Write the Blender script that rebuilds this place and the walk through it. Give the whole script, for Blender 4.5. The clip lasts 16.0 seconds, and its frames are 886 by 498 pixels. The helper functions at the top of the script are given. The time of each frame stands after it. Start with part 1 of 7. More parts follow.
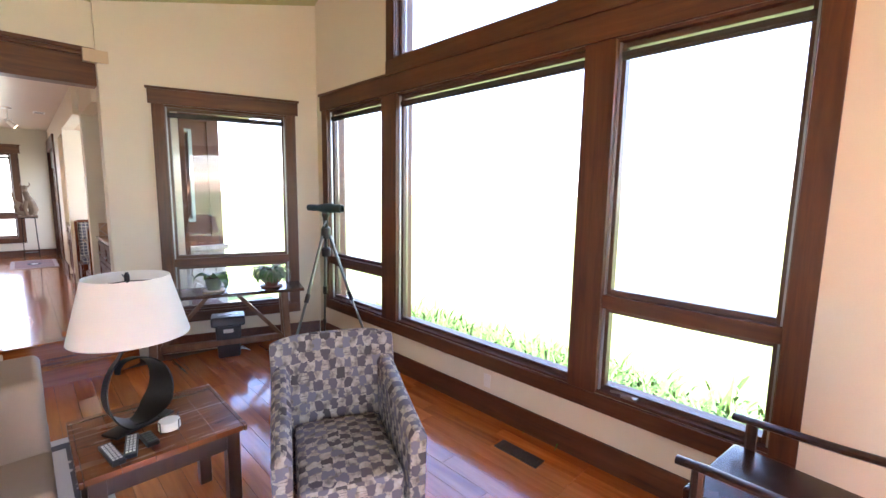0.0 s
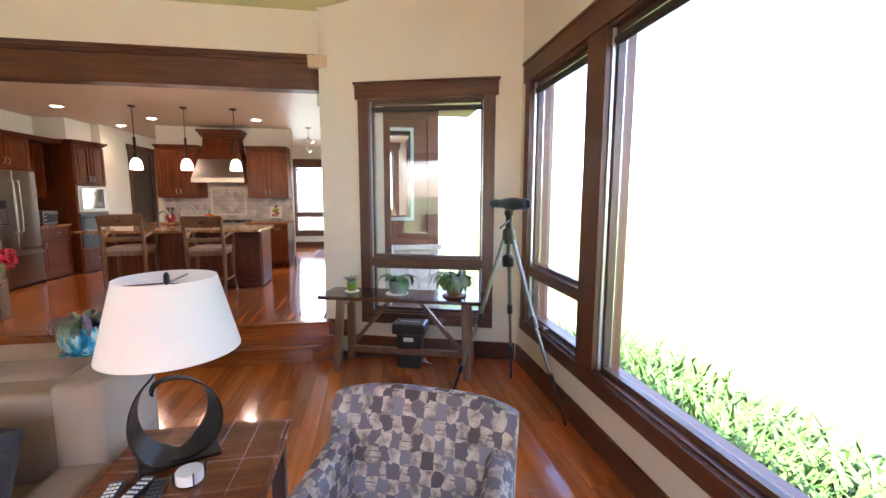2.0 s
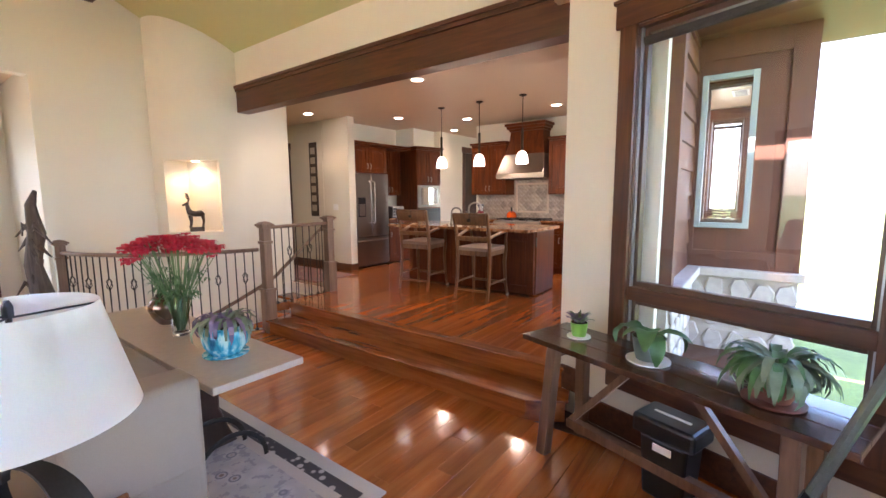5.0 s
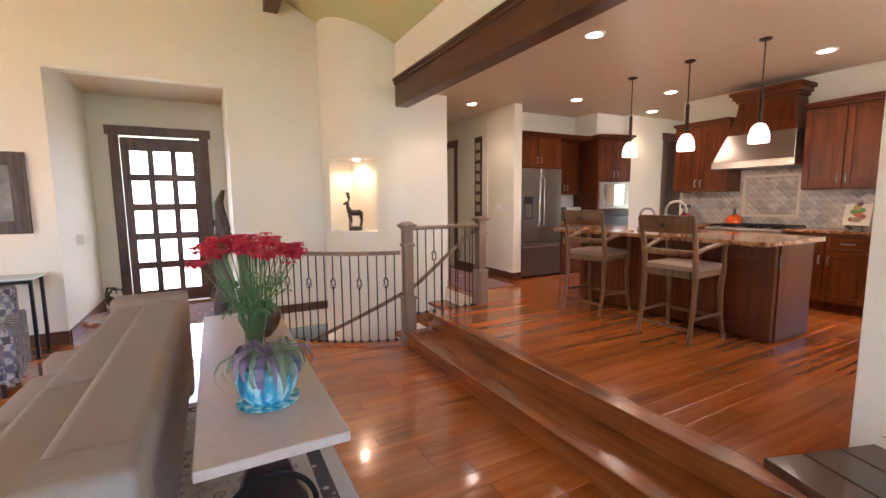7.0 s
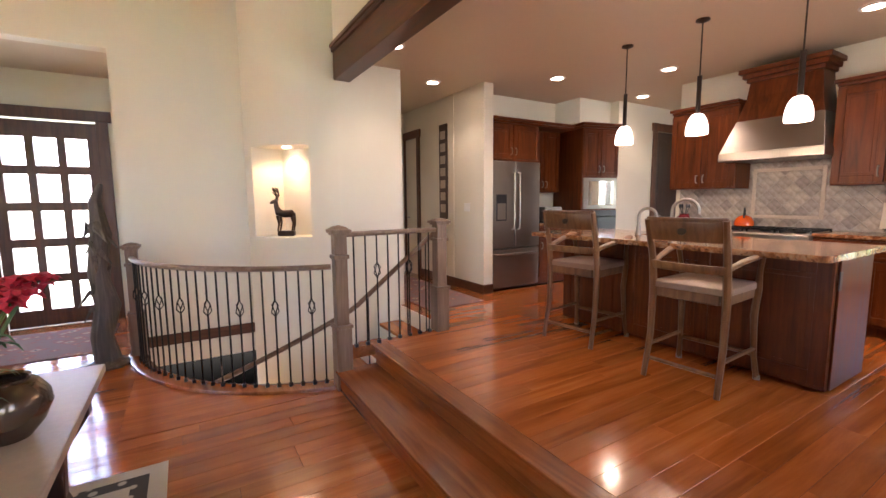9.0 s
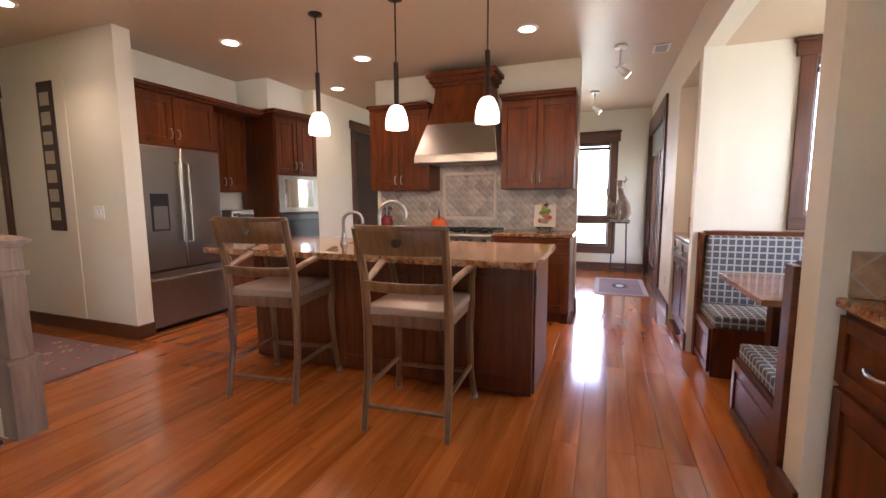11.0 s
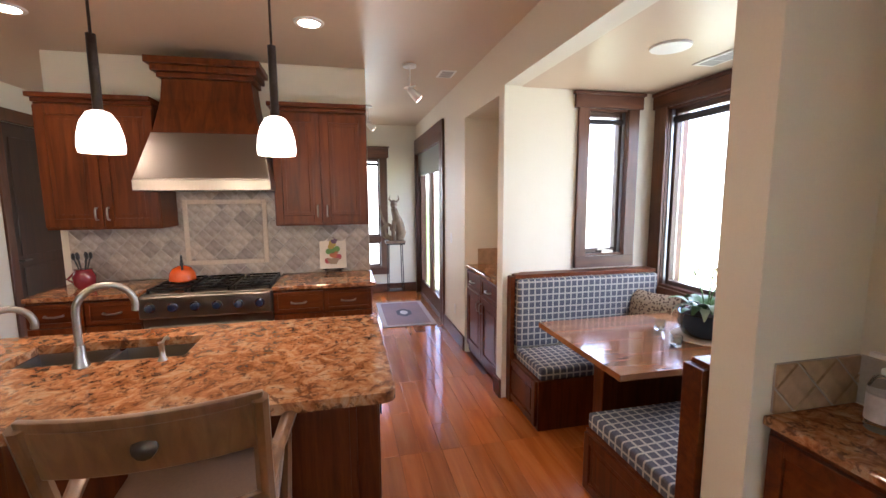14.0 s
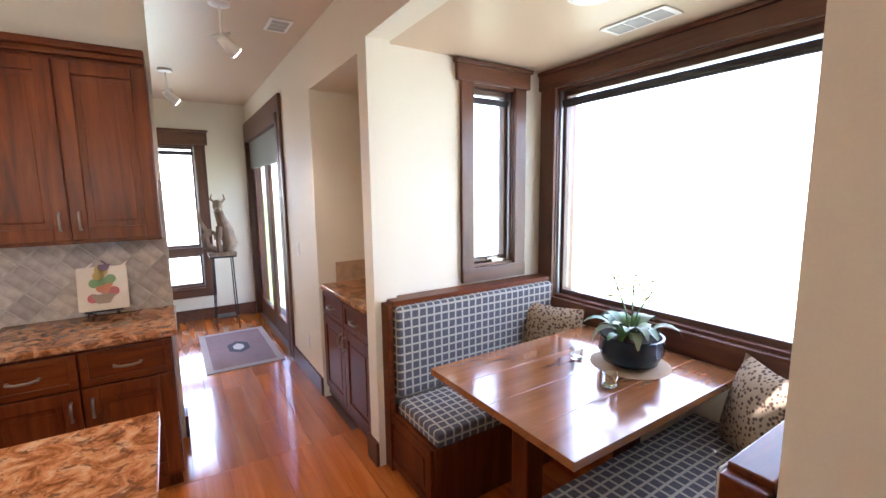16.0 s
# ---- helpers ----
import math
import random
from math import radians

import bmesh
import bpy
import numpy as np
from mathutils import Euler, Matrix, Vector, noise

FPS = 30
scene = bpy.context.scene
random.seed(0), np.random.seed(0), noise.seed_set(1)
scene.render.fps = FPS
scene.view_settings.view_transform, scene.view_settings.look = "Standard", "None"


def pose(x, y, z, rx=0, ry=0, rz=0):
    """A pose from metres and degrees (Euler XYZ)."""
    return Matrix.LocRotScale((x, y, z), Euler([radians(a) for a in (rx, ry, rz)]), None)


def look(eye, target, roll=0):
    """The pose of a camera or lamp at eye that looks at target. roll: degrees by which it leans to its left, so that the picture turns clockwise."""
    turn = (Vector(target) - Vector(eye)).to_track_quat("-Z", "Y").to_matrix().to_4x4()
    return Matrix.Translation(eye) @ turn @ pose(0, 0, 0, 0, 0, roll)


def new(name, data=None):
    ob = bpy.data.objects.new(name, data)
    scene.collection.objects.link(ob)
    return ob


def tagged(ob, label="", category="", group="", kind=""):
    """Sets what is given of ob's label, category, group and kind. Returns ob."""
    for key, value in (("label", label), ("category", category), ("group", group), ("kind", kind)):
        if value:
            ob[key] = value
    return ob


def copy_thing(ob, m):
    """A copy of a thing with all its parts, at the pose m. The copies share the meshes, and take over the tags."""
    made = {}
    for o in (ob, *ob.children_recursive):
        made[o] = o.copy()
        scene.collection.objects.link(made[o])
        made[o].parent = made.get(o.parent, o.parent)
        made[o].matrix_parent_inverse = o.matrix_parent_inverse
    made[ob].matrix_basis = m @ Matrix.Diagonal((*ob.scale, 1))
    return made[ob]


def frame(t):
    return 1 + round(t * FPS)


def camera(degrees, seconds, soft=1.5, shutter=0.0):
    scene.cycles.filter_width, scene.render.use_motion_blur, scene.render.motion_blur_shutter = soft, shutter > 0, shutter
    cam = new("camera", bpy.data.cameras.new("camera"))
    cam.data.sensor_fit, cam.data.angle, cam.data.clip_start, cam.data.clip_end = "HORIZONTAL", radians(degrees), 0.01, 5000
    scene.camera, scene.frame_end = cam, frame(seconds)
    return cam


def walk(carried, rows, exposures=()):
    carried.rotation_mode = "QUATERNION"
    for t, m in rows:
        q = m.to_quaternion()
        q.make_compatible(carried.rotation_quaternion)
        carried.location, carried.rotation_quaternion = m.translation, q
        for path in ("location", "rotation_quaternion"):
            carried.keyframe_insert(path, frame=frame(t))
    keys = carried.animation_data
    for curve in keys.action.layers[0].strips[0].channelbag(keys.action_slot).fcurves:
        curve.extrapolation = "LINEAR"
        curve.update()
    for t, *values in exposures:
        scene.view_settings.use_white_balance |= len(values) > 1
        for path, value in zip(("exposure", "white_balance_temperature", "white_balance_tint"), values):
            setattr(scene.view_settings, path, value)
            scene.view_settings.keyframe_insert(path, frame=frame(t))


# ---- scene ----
cam = camera(92.41, 16.0)
# seconds, place, and turn about x, y, z
ROWS = [
    (0.0, 0.000, 0.000, 1.849, 82.67, -0.93, 45.20),
    (0.5, -0.140, 0.339, 1.808, 82.86, -0.61, 53.81),
    (1.0, -0.302, 0.684, 1.778, 83.00, -0.41, 63.46),
    (1.5, -0.525, 0.959, 1.757, 82.97, -0.30, 72.60),
    (2.0, -0.751, 1.193, 1.740, 82.99, -0.11, 80.44),
    (2.5, -0.999, 1.444, 1.739, 82.89, 0.04, 89.58),
    (3.0, -1.265, 1.584, 1.708, 83.00, -0.02, 97.55),
    (3.5, -1.538, 1.708, 1.690, 83.14, 0.10, 105.33),
    (4.0, -1.853, 1.840, 1.703, 82.96, 0.24, 113.23),
    (4.5, -2.151, 1.884, 1.684, 82.97, 0.28, 120.20),
    (5.0, -2.452, 1.888, 1.689, 82.91, 0.35, 126.85),
    (7.5, -3.623, 1.110, 1.612, 83.46, 0.38, 154.28),
    (8.0, -3.787, 0.917, 1.623, 83.36, 0.29, 154.73),
    (8.5, -3.982, 0.673, 1.614, 83.26, 0.33, 154.11),
    (9.0, -4.229, 0.453, 1.592, 83.53, 0.47, 148.74),
    (9.5, -4.438, 0.257, 1.604, 83.34, 0.40, 140.11),
    (10.0, -4.644, 0.098, 1.594, 83.41, 0.42, 128.68),
    (12.5, -5.531, -0.287, 1.706, 83.07, -0.03, 93.45),
    (13.0, -5.634, -0.363, 1.796, 83.02, 0.13, 88.12),
    (13.5, -5.780, -0.513, 1.867, 82.87, 0.32, 82.81),
    (14.0, -5.912, -0.612, 1.951, 82.87, 0.33, 77.13),
    (14.5, -6.110, -0.600, 1.962, 82.84, 0.41, 72.12),
    (15.0, -6.340, -0.562, 1.953, 82.76, 0.51, 66.51),
    (15.5, -6.578, -0.495, 1.961, 82.55, 0.66, 61.89),
    (16.0, -6.799, -0.374, 1.955, 82.30, 0.73, 57.24),
]
walk(cam, [(t, pose(*row)) for t, *row in ROWS],
     exposures=[(0.0, 3.65, 6150, 25), (5.0, 3.82, 6150, 26), (9.0, 3.75, 6200, 27), (13.0, 3.5, 6000, 23), (16.0, 3.65, 5750, 21)])

# ---- light ----
K = 0.332            # kitchen floor above the living room floor
CEIL = 3.10          # kitchen ceiling
world = bpy.data.worlds.new("world")
scene.world = world
world.use_nodes = True
wn = world.node_tree
sky = wn.nodes.new("ShaderNodeTexSky")
sky.sky_type, sky.sun_disc = "NISHITA", False
sky.sun_elevation, sky.sun_rotation = radians(60), radians(100)
wn.links.new(sky.outputs[0], wn.nodes["Background"].inputs[0])
wn.nodes["Background"].inputs[1].default_value = 0.15
sun = new("sun", bpy.data.lights.new("sun", "SUN"))
sun.data.energy, sun.data.angle, sun.data.color = 4.5, radians(0.5), (1.0, 0.95, 0.86)
sun.matrix_world = look((0, 0, 30), Vector((0, 0, 30)) - Vector((math.sin(radians(100)) * math.cos(radians(60)), math.cos(radians(100)) * math.cos(radians(60)), math.sin(radians(60)))))


def lamp(name, place, watts, colour=(1.0, 0.80, 0.58), radius=0.05, cone=115, blend=0.6):
    d = bpy.data.lights.new(name, "SPOT")
    d.energy, d.color, d.shadow_soft_size, d.spot_size, d.spot_blend = watts, colour, radius, radians(cone), blend
    ob = new(name, d)
    ob.matrix_world = look(place, (place[0] + 0.001, place[1], place[2] - 1))
    return ob


def sky_light(place, toward, wide, high, watts):
    """Sky light entering at a window's opening."""
    d = bpy.data.lights.new("window_skylight", "AREA")
    d.shape, d.size, d.size_y, d.energy, d.color = "RECTANGLE", wide, high, watts, (0.93, 0.97, 1.0)
    new("window_skylight", d).matrix_world = look(place, Vector(place) + Vector(toward))


sky_light((-8.07, 2.13, 1.89), (0, -1, 0), 1.60, 1.32, 3.6)
sky_light((-9.16, 1.46, 2.04), (1, 0.001, 0), 0.36, 1.1, 0.3)
sky_light((-13.24, -0.445, 1.67), (1, 0.001, 0), 0.78, 1.74, 2.6)
sky_light((-2.77, -7.2, 1.4), (0, 1, 0), 1.1, 2.5, 4)
sky_light((-11.97, 0.80, 1.4), (0, -1, 0), 1.8, 1.9, 2.0)


# ---- materials ----
def mat(name, colour=(0.5, 0.5, 0.5), rough=0.5, metal=0.0, **more):
    m = bpy.data.materials.new(name)
    m.use_nodes = True
    p = m.node_tree.nodes["Principled BSDF"]
    p.inputs["Base Color"].default_value = (*colour, 1)
    p.inputs["Roughness"].default_value, p.inputs["Metallic"].default_value = rough, metal
    for key, value in more.items():
        p.inputs[key].default_value = value
    return m


def nodes(m):
    return m.node_tree.nodes, m.node_tree.links, m.node_tree.nodes["Principled BSDF"]


def coords(m, scale=(1, 1, 1), source="Object", rot=(0, 0, 0)):
    n, l, _ = nodes(m)
    c, mp = n.new("ShaderNodeTexCoord"), n.new("ShaderNodeMapping")
    mp.inputs["Scale"].default_value, mp.inputs["Rotation"].default_value = scale, rot
    l.new(c.outputs[source], mp.inputs[0])
    return mp.outputs[0]


def ramp(m, fac, stops):
    n, l, _ = nodes(m)
    r = n.new("ShaderNodeValToRGB")
    els = r.color_ramp.elements
    while len(els) < len(stops):
        els.new(0.5)
    for e, (pos, col) in zip(els, stops):
        e.position, e.color = pos, (*col, 1)
    l.new(fac, r.inputs[0])
    return r.outputs[0]


def noise_tex(m, vec, scale=5.0, detail=4.0, rough=0.55, distort=0.0):
    n, l, _ = nodes(m)
    t = n.new("ShaderNodeTexNoise")
    t.inputs["Scale"].default_value, t.inputs["Detail"].default_value = scale, detail
    t.inputs["Roughness"].default_value, t.inputs["Distortion"].default_value = rough, distort
    l.new(vec, t.inputs["Vector"])
    return t.outputs[0]


def mix(m, fac, a, b, kind="MIX"):
    n, l, _ = nodes(m)
    x = n.new("ShaderNodeMix")
    x.data_type, x.blend_type = "RGBA", kind
    for sock, value in ((x.inputs[0], fac), (x.inputs[6], a), (x.inputs[7], b)):
        if isinstance(value, (int, float)):
            sock.default_value = value
        elif isinstance(value, tuple):
            sock.default_value = (*value, 1)
        else:
            l.new(value, sock)
    return x.outputs[2]


def bump(m, height, strength=0.2, distance=0.005):
    n, l, p = nodes(m)
    b = n.new("ShaderNodeBump")
    b.inputs["Strength"].default_value, b.inputs["Distance"].default_value = strength, distance
    l.new(height, b.inputs["Height"])
    l.new(b.outputs[0], p.inputs["Normal"])


def set_colour(m, sock):
    n, l, p = nodes(m)
    l.new(sock, p.inputs["Base Color"])


def set_rough(m, sock, lo, hi):
    n, l, p = nodes(m)
    r = n.new("ShaderNodeMapRange")
    r.inputs["To Min"].default_value, r.inputs["To Max"].default_value = lo, hi
    l.new(sock, r.inputs[0])
    l.new(r.outputs[0], p.inputs["Roughness"])


def random_value(m):
    n, _, _ = nodes(m)
    return n.new("ShaderNodeObjectInfo").outputs["Random"]


def wood(name, dark, mid, light, rough=0.35, along="x", size=1.0, vary=0.0, coat=0.0, bumpy=0.08):
    m = mat(name, mid, rough)
    s = [22 * size, 22 * size, 22 * size]
    s["xyz".index(along)] = 1.6 * size
    v = coords(m, tuple(s))
    n, l, p = nodes(m)
    if vary:
        r = random_value(m)
        mv = n.new("ShaderNodeVectorMath")
        mv.operation = "MULTIPLY_ADD"
        cx = n.new("ShaderNodeCombineXYZ")
        for k in range(3):
            l.new(r, cx.inputs[k])
        l.new(cx.outputs[0], mv.inputs[0])
        mv.inputs[1].default_value = (37, 53, 71)
        l.new(v, mv.inputs[2])
        v = mv.outputs[0]
    g = noise_tex(m, v, 1.0, 6, 0.62, 0.6)
    c = ramp(m, g, [(0.28, dark), (0.5, mid), (0.72, light)])
    big = noise_tex(m, coords(m), 1.7 * size, 3)
    c = mix(m, ramp(m, big, [(0.35, (0, 0, 0)), (0.7, (0.45, 0.45, 0.45))]), c, dark)
    if vary:
        c = mix(m, 1.0, c, ramp(m, r, [(0.0, (1 - vary,) * 3), (0.5, (1.0,) * 3), (1.0, (1 + vary * 0.7, 1 + vary * 0.62, 1 + vary * 0.5))]), "MULTIPLY")
    set_colour(m, c)
    set_rough(m, g, rough * 0.75, min(1, rough * 1.35))
    bump(m, g, bumpy, 0.002)
    p.inputs["Coat Weight"].default_value = coat
    p.inputs["Coat Roughness"].default_value = 0.08
    return m


def plain(name, colour, rough=0.6, scale=60, amount=0.12, metal=0.0, bumpy=0.1, **more):
    """A paint, cloth, stone or metal with fine grain and broad unevenness."""
    m = mat(name, colour, rough, metal, **more)
    v = coords(m)
    a, b = noise_tex(m, v, scale, 3), noise_tex(m, v, 1.3, 4)
    lo, hi = tuple(c * (1 - amount) for c in colour), tuple(min(1, c * (1 + amount)) for c in colour)
    c = mix(m, 0.5, ramp(m, a, [(0.3, lo), (0.7, hi)]), ramp(m, b, [(0.3, lo), (0.7, hi)]))
    set_colour(m, c)
    set_rough(m, b, rough * 0.85, min(1.0, rough * 1.15))
    bump(m, a, bumpy, 0.002)
    return m


paint = plain("cream_wall_paint", (0.70, 0.64, 0.505), 0.6, 140, 0.035, bumpy=0.25)
# ceilings: cream made darker and browner, the warm lamplight put into the colour
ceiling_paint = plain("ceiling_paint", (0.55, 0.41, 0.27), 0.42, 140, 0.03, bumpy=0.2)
vault_paint = plain("vault_paint", (0.50, 0.49, 0.23), 0.7, 140, 0.03, bumpy=0.25)
trim_x = wood("trim_wood_x", (0.045, 0.014, 0.005), (0.098, 0.032, 0.011), (0.15, 0.054, 0.019), 0.4, "x")
trim_y = wood("trim_wood_y", (0.045, 0.014, 0.005), (0.098, 0.032, 0.011), (0.15, 0.054, 0.019), 0.4, "y")
trim_z = wood("trim_wood_z", (0.045, 0.014, 0.005), (0.098, 0.032, 0.011), (0.15, 0.054, 0.019), 0.4, "z")
cab_z = wood("cabinet_wood", (0.044, 0.0085, 0.0015), (0.108, 0.0235, 0.0035), (0.165, 0.042, 0.007), 0.36, "z")
cab_y = wood("cabinet_wood_level", (0.044, 0.0085, 0.0015), (0.108, 0.0235, 0.0035), (0.165, 0.042, 0.007), 0.36, "y")
for m in (cab_z, cab_y):
    m.node_tree.nodes["Principled BSDF"].inputs["Specular IOR Level"].default_value = 0.22
plank_wood = wood("floor_plank_wood", (0.26, 0.060, 0.010), (0.43, 0.118, 0.020), (0.56, 0.185, 0.040), 0.16, "x", 0.5, 0.24, 0.6, 0.04)
n, l, p = nodes(plank_wood)
knots = ramp(plank_wood, noise_tex(plank_wood, coords(plank_wood, (2.6, 8, 8), "Object"), 1.0, 3), [(0.69, (0, 0, 0)), (0.78, (0.75, 0.75, 0.75))])
set_colour(plank_wood, mix(plank_wood, knots, p.inputs["Base Color"].links[0].from_socket, (0.06, 0.02, 0.008)))
step_wood = wood("step_wood", (0.19, 0.050, 0.010), (0.34, 0.10, 0.022), (0.44, 0.15, 0.037), 0.2, "y", 0.8, 0.2, 0.3, 0.05)
joint = mat("floor_joint", (0.07, 0.028, 0.012), 0.6)
rail_wood = wood("rail_wood", (0.12, 0.065, 0.036), (0.21, 0.125, 0.072), (0.29, 0.185, 0.115), 0.4, "z")
glass = mat("glass", (1, 1, 1), 0.0, 0.0, **{"Transmission Weight": 1.0, "IOR": 1.45})
vinyl = plain("window_sash", (0.10, 0.055, 0.035), 0.35, 80, 0.1)
track = plain("aluminium_track", (0.42, 0.44, 0.47), 0.3, 120, 0.08, 0.7)
blind = plain("rolled_blind", (0.03, 0.025, 0.022), 0.6, 200, 0.2)
white = plain("white_plastic", (0.75, 0.73, 0.68), 0.35, 80, 0.02)
iron = plain("black_iron", (0.02, 0.018, 0.016), 0.42, 120, 0.3, 0.6)
steel = plain("brushed_steel", (0.30, 0.27, 0.235), 0.34, 220, 0.06, 1.0)
chrome = mat("chrome", (0.75, 0.75, 0.76), 0.08, 1.0)
black = plain("black_plastic", (0.012, 0.012, 0.014), 0.3, 90, 0.25)


def glow(name, colour, strength):
    m = mat(name, colour, 0.4)
    p = m.node_tree.nodes["Principled BSDF"]
    p.inputs["Emission Color"].default_value = (*colour, 1)
    p.inputs["Emission Strength"].default_value = strength
    return m


bulb = glow("lamp_glow", (1.0, 0.84, 0.62), 3.0)


# ---- building tools ----
class Shape:
    """Collects solids in one mesh."""

    def __init__(self):
        self.bm = bmesh.new()

    def box(self, x0, x1, y0, y1, z0, z1, m=None):
        vs = [self.bm.verts.new(p) for p in itertools_product((x0, x1), (y0, y1), (z0, z1))]
        if m:
            for v in vs:
                v.co = m @ v.co
        for f in ((0, 1, 3, 2), (4, 6, 7, 5), (0, 4, 5, 1), (2, 3, 7, 6), (0, 2, 6, 4), (1, 5, 7, 3)):
            self.bm.faces.new([vs[i] for i in f])
        return self

    def prism(self, pts, axis, a, b, m=None):
        """A polygon, in the plane across axis, drawn out from a to b."""
        def at(p, h):
            c = list(p)
            c.insert("xyz".index(axis), h)
            v = Vector(c)
            return m @ v if m else v
        lo, hi = [self.bm.verts.new(at(p, a)) for p in pts], [self.bm.verts.new(at(p, b)) for p in pts]
        n = len(pts)
        for f in (lo[::-1], hi):
            self.bm.faces.new(f)
        for i in range(n):
            self.bm.faces.new((lo[i], lo[(i + 1) % n], hi[(i + 1) % n], hi[i]))
        return self

    def lathe(self, profile, place=(0, 0, 0), n=20, m=None, caps=True):
        """(radius, height) rows turned about z."""
        rings = []
        for r, z in profile:
            ring = []
            for i in range(n):
                a = math.tau * i / n
                v = Vector((place[0] + r * math.cos(a), place[1] + r * math.sin(a), place[2] + z))
                ring.append(self.bm.verts.new(m @ v if m else v))
            rings.append(ring)
        for p, q in zip(rings, rings[1:]):
            for i in range(n):
                self.bm.faces.new((p[i], p[(i + 1) % n], q[(i + 1) % n], q[i]))
        if caps and profile[0][0] > 1e-4:
            self.bm.faces.new(rings[0][::-1])
        if caps and profile[-1][0] > 1e-4:
            self.bm.faces.new(rings[-1])
        return self

    def tube(self, pts, r, n=8, m=None, flat=None):
        """A bar along points; r one radius or one a point; flat: a second radius, across."""
        pts = [Vector(p) for p in pts]
        rs = r if isinstance(r, (list, tuple)) else [r] * len(pts)
        rings, side = [], None
        for i, p in enumerate(pts):
            d = (pts[min(i + 1, len(pts) - 1)] - pts[max(i - 1, 0)]).normalized()
            if side is None:
                side = d.cross(Vector((0, 0, 1)) if abs(d.z) < 0.9 else Vector((1, 0, 0))).normalized()
            side = (side - d * side.dot(d)).normalized()
            up = d.cross(side)
            ring = []
            for k in range(n):
                a = math.tau * (k + 0.5) / n
                v = p + side * (math.cos(a) * rs[i]) + up * (math.sin(a) * (flat or rs[i]))
                ring.append(self.bm.verts.new(m @ v if m else v))
            rings.append(ring)
        for a, b in zip(rings, rings[1:]):
            for k in range(n):
                self.bm.faces.new((a[k], a[(k + 1) % n], b[(k + 1) % n], b[k]))
        self.bm.faces.new(rings[0][::-1])
        self.bm.faces.new(rings[-1])
        return self

    def ball(self, p, r, sx=1, sy=1, sz=1, n=10):
        prof = [(max(1e-5, r * math.sin(math.pi * i / 7)), -r * math.cos(math.pi * i / 7)) for i in range(8)]
        return self.lathe(prof, (0, 0, 0), n, Matrix.Translation(p) @ Matrix.Diagonal((sx, sy, sz, 1)))

    def done(self, name, material, parent=None, bevel=0.0, smooth=False, m=None, seg=2):
        bm = self.bm
        if m:
            bmesh.ops.transform(bm, matrix=m, verts=bm.verts)
        bmesh.ops.recalc_face_normals(bm, faces=bm.faces)
        if bevel:
            es = [e for e in bm.edges if len(e.link_faces) == 2 and e.calc_face_angle(0) > 0.6]
            bmesh.ops.bevel(bm, geom=es, offset=bevel, segments=seg, profile=0.5, affect="EDGES", clamp_overlap=True)
        me = bpy.data.meshes.new(name)
        bm.to_mesh(me)
        bm.free()
        me.materials.append(material)
        if smooth:
            for f in me.polygons:
                f.use_smooth = True
            me.set_sharp_from_angle(angle=radians(42))
        ob = new(name, me)
        if parent:
            ob.parent = parent
        return ob


def itertools_product(a, b, c):
    return [(x, y, z) for x in a for y in b for z in c]


def thing(name, label, category, m=None, group="", kind=""):
    ob = tagged(new(name), label, category, group, kind)
    ob.empty_display_size = 0.1
    if m:
        ob.matrix_basis = m
    return ob


def structure(ob, label, category=""):
    return tagged(ob, label, category or ob.name.split("_")[0], kind="structure")


def holed(s, u0, u1, z0, z1, holes, put):
    """A wall's rectangle with holes (u0, u1, z0, z1), as upright strips; put(u0, u1, z0, z1) adds a block."""
    us = sorted({u0, u1, *(h[0] for h in holes), *(h[1] for h in holes)})
    for a, b in zip(us, us[1:]):
        zs = z0
        for h in sorted((h for h in holes if h[0] <= a + 1e-6 and h[1] >= b - 1e-6), key=lambda h: h[2]):
            if h[2] > zs + 1e-6:
                put(a, b, zs, h[2])
            zs = h[3]
        if z1 > zs + 1e-6:
            put(a, b, zs, z1)


# ---- large structure ----
EAVE = 3.69


def roof(x):
    return EAVE + 0.5 * (x + 5.69) if x < -1.7 else EAVE + 0.5 * (2.29 - x)


# north wall with the big windows
s = Shape()
NW = 2.70
north_holes = [(-4.70, -3.42, 0.52, 2.82), (-3.42, -1.29, 0.52, 2.82), (-1.29, -0.24, 0.52, 2.82), (-3.42, -0.30, 3.14, 4.0)]
holed(s, -4.95, 2.5, -0.2, 4.06, north_holes, lambda a, b, z0, z1: s.box(a, b, NW, NW + 0.24, z0, z1))
s.prism([(-4.95, 4.06), (1.55, 4.06), (-1.7, roof(-1.7))], "y", NW, NW + 0.24)
wall_north = structure(s.done("wall_north", paint), "cream painted plaster wall with tall wood-framed windows", "wall")

# angled wall beside it
UX, UY = 0.3176, 0.948
ANGLED = Matrix(((UX, UY, 0, -5.63), (UY, -UX, 0, 0.67), (0, 0, 1, 0), (0, 0, 0, 1)))   # x along the wall, y into the room
s = Shape()
holed(s, 0.0, 2.32, -0.2, 3.69, [(0.53, 1.78, 0.46, 2.755)], lambda a, b, z0, z1: s.box(a, b, -0.2, 0, z0, z1))
s.prism([(0, 3.69), (2.32, 3.69), (2.32, 4.09)], "y", -0.2, 0)
wall_angled = structure(s.done("wall_angled", paint, m=ANGLED), "cream painted angled wall with a tall wood-framed window", "wall")

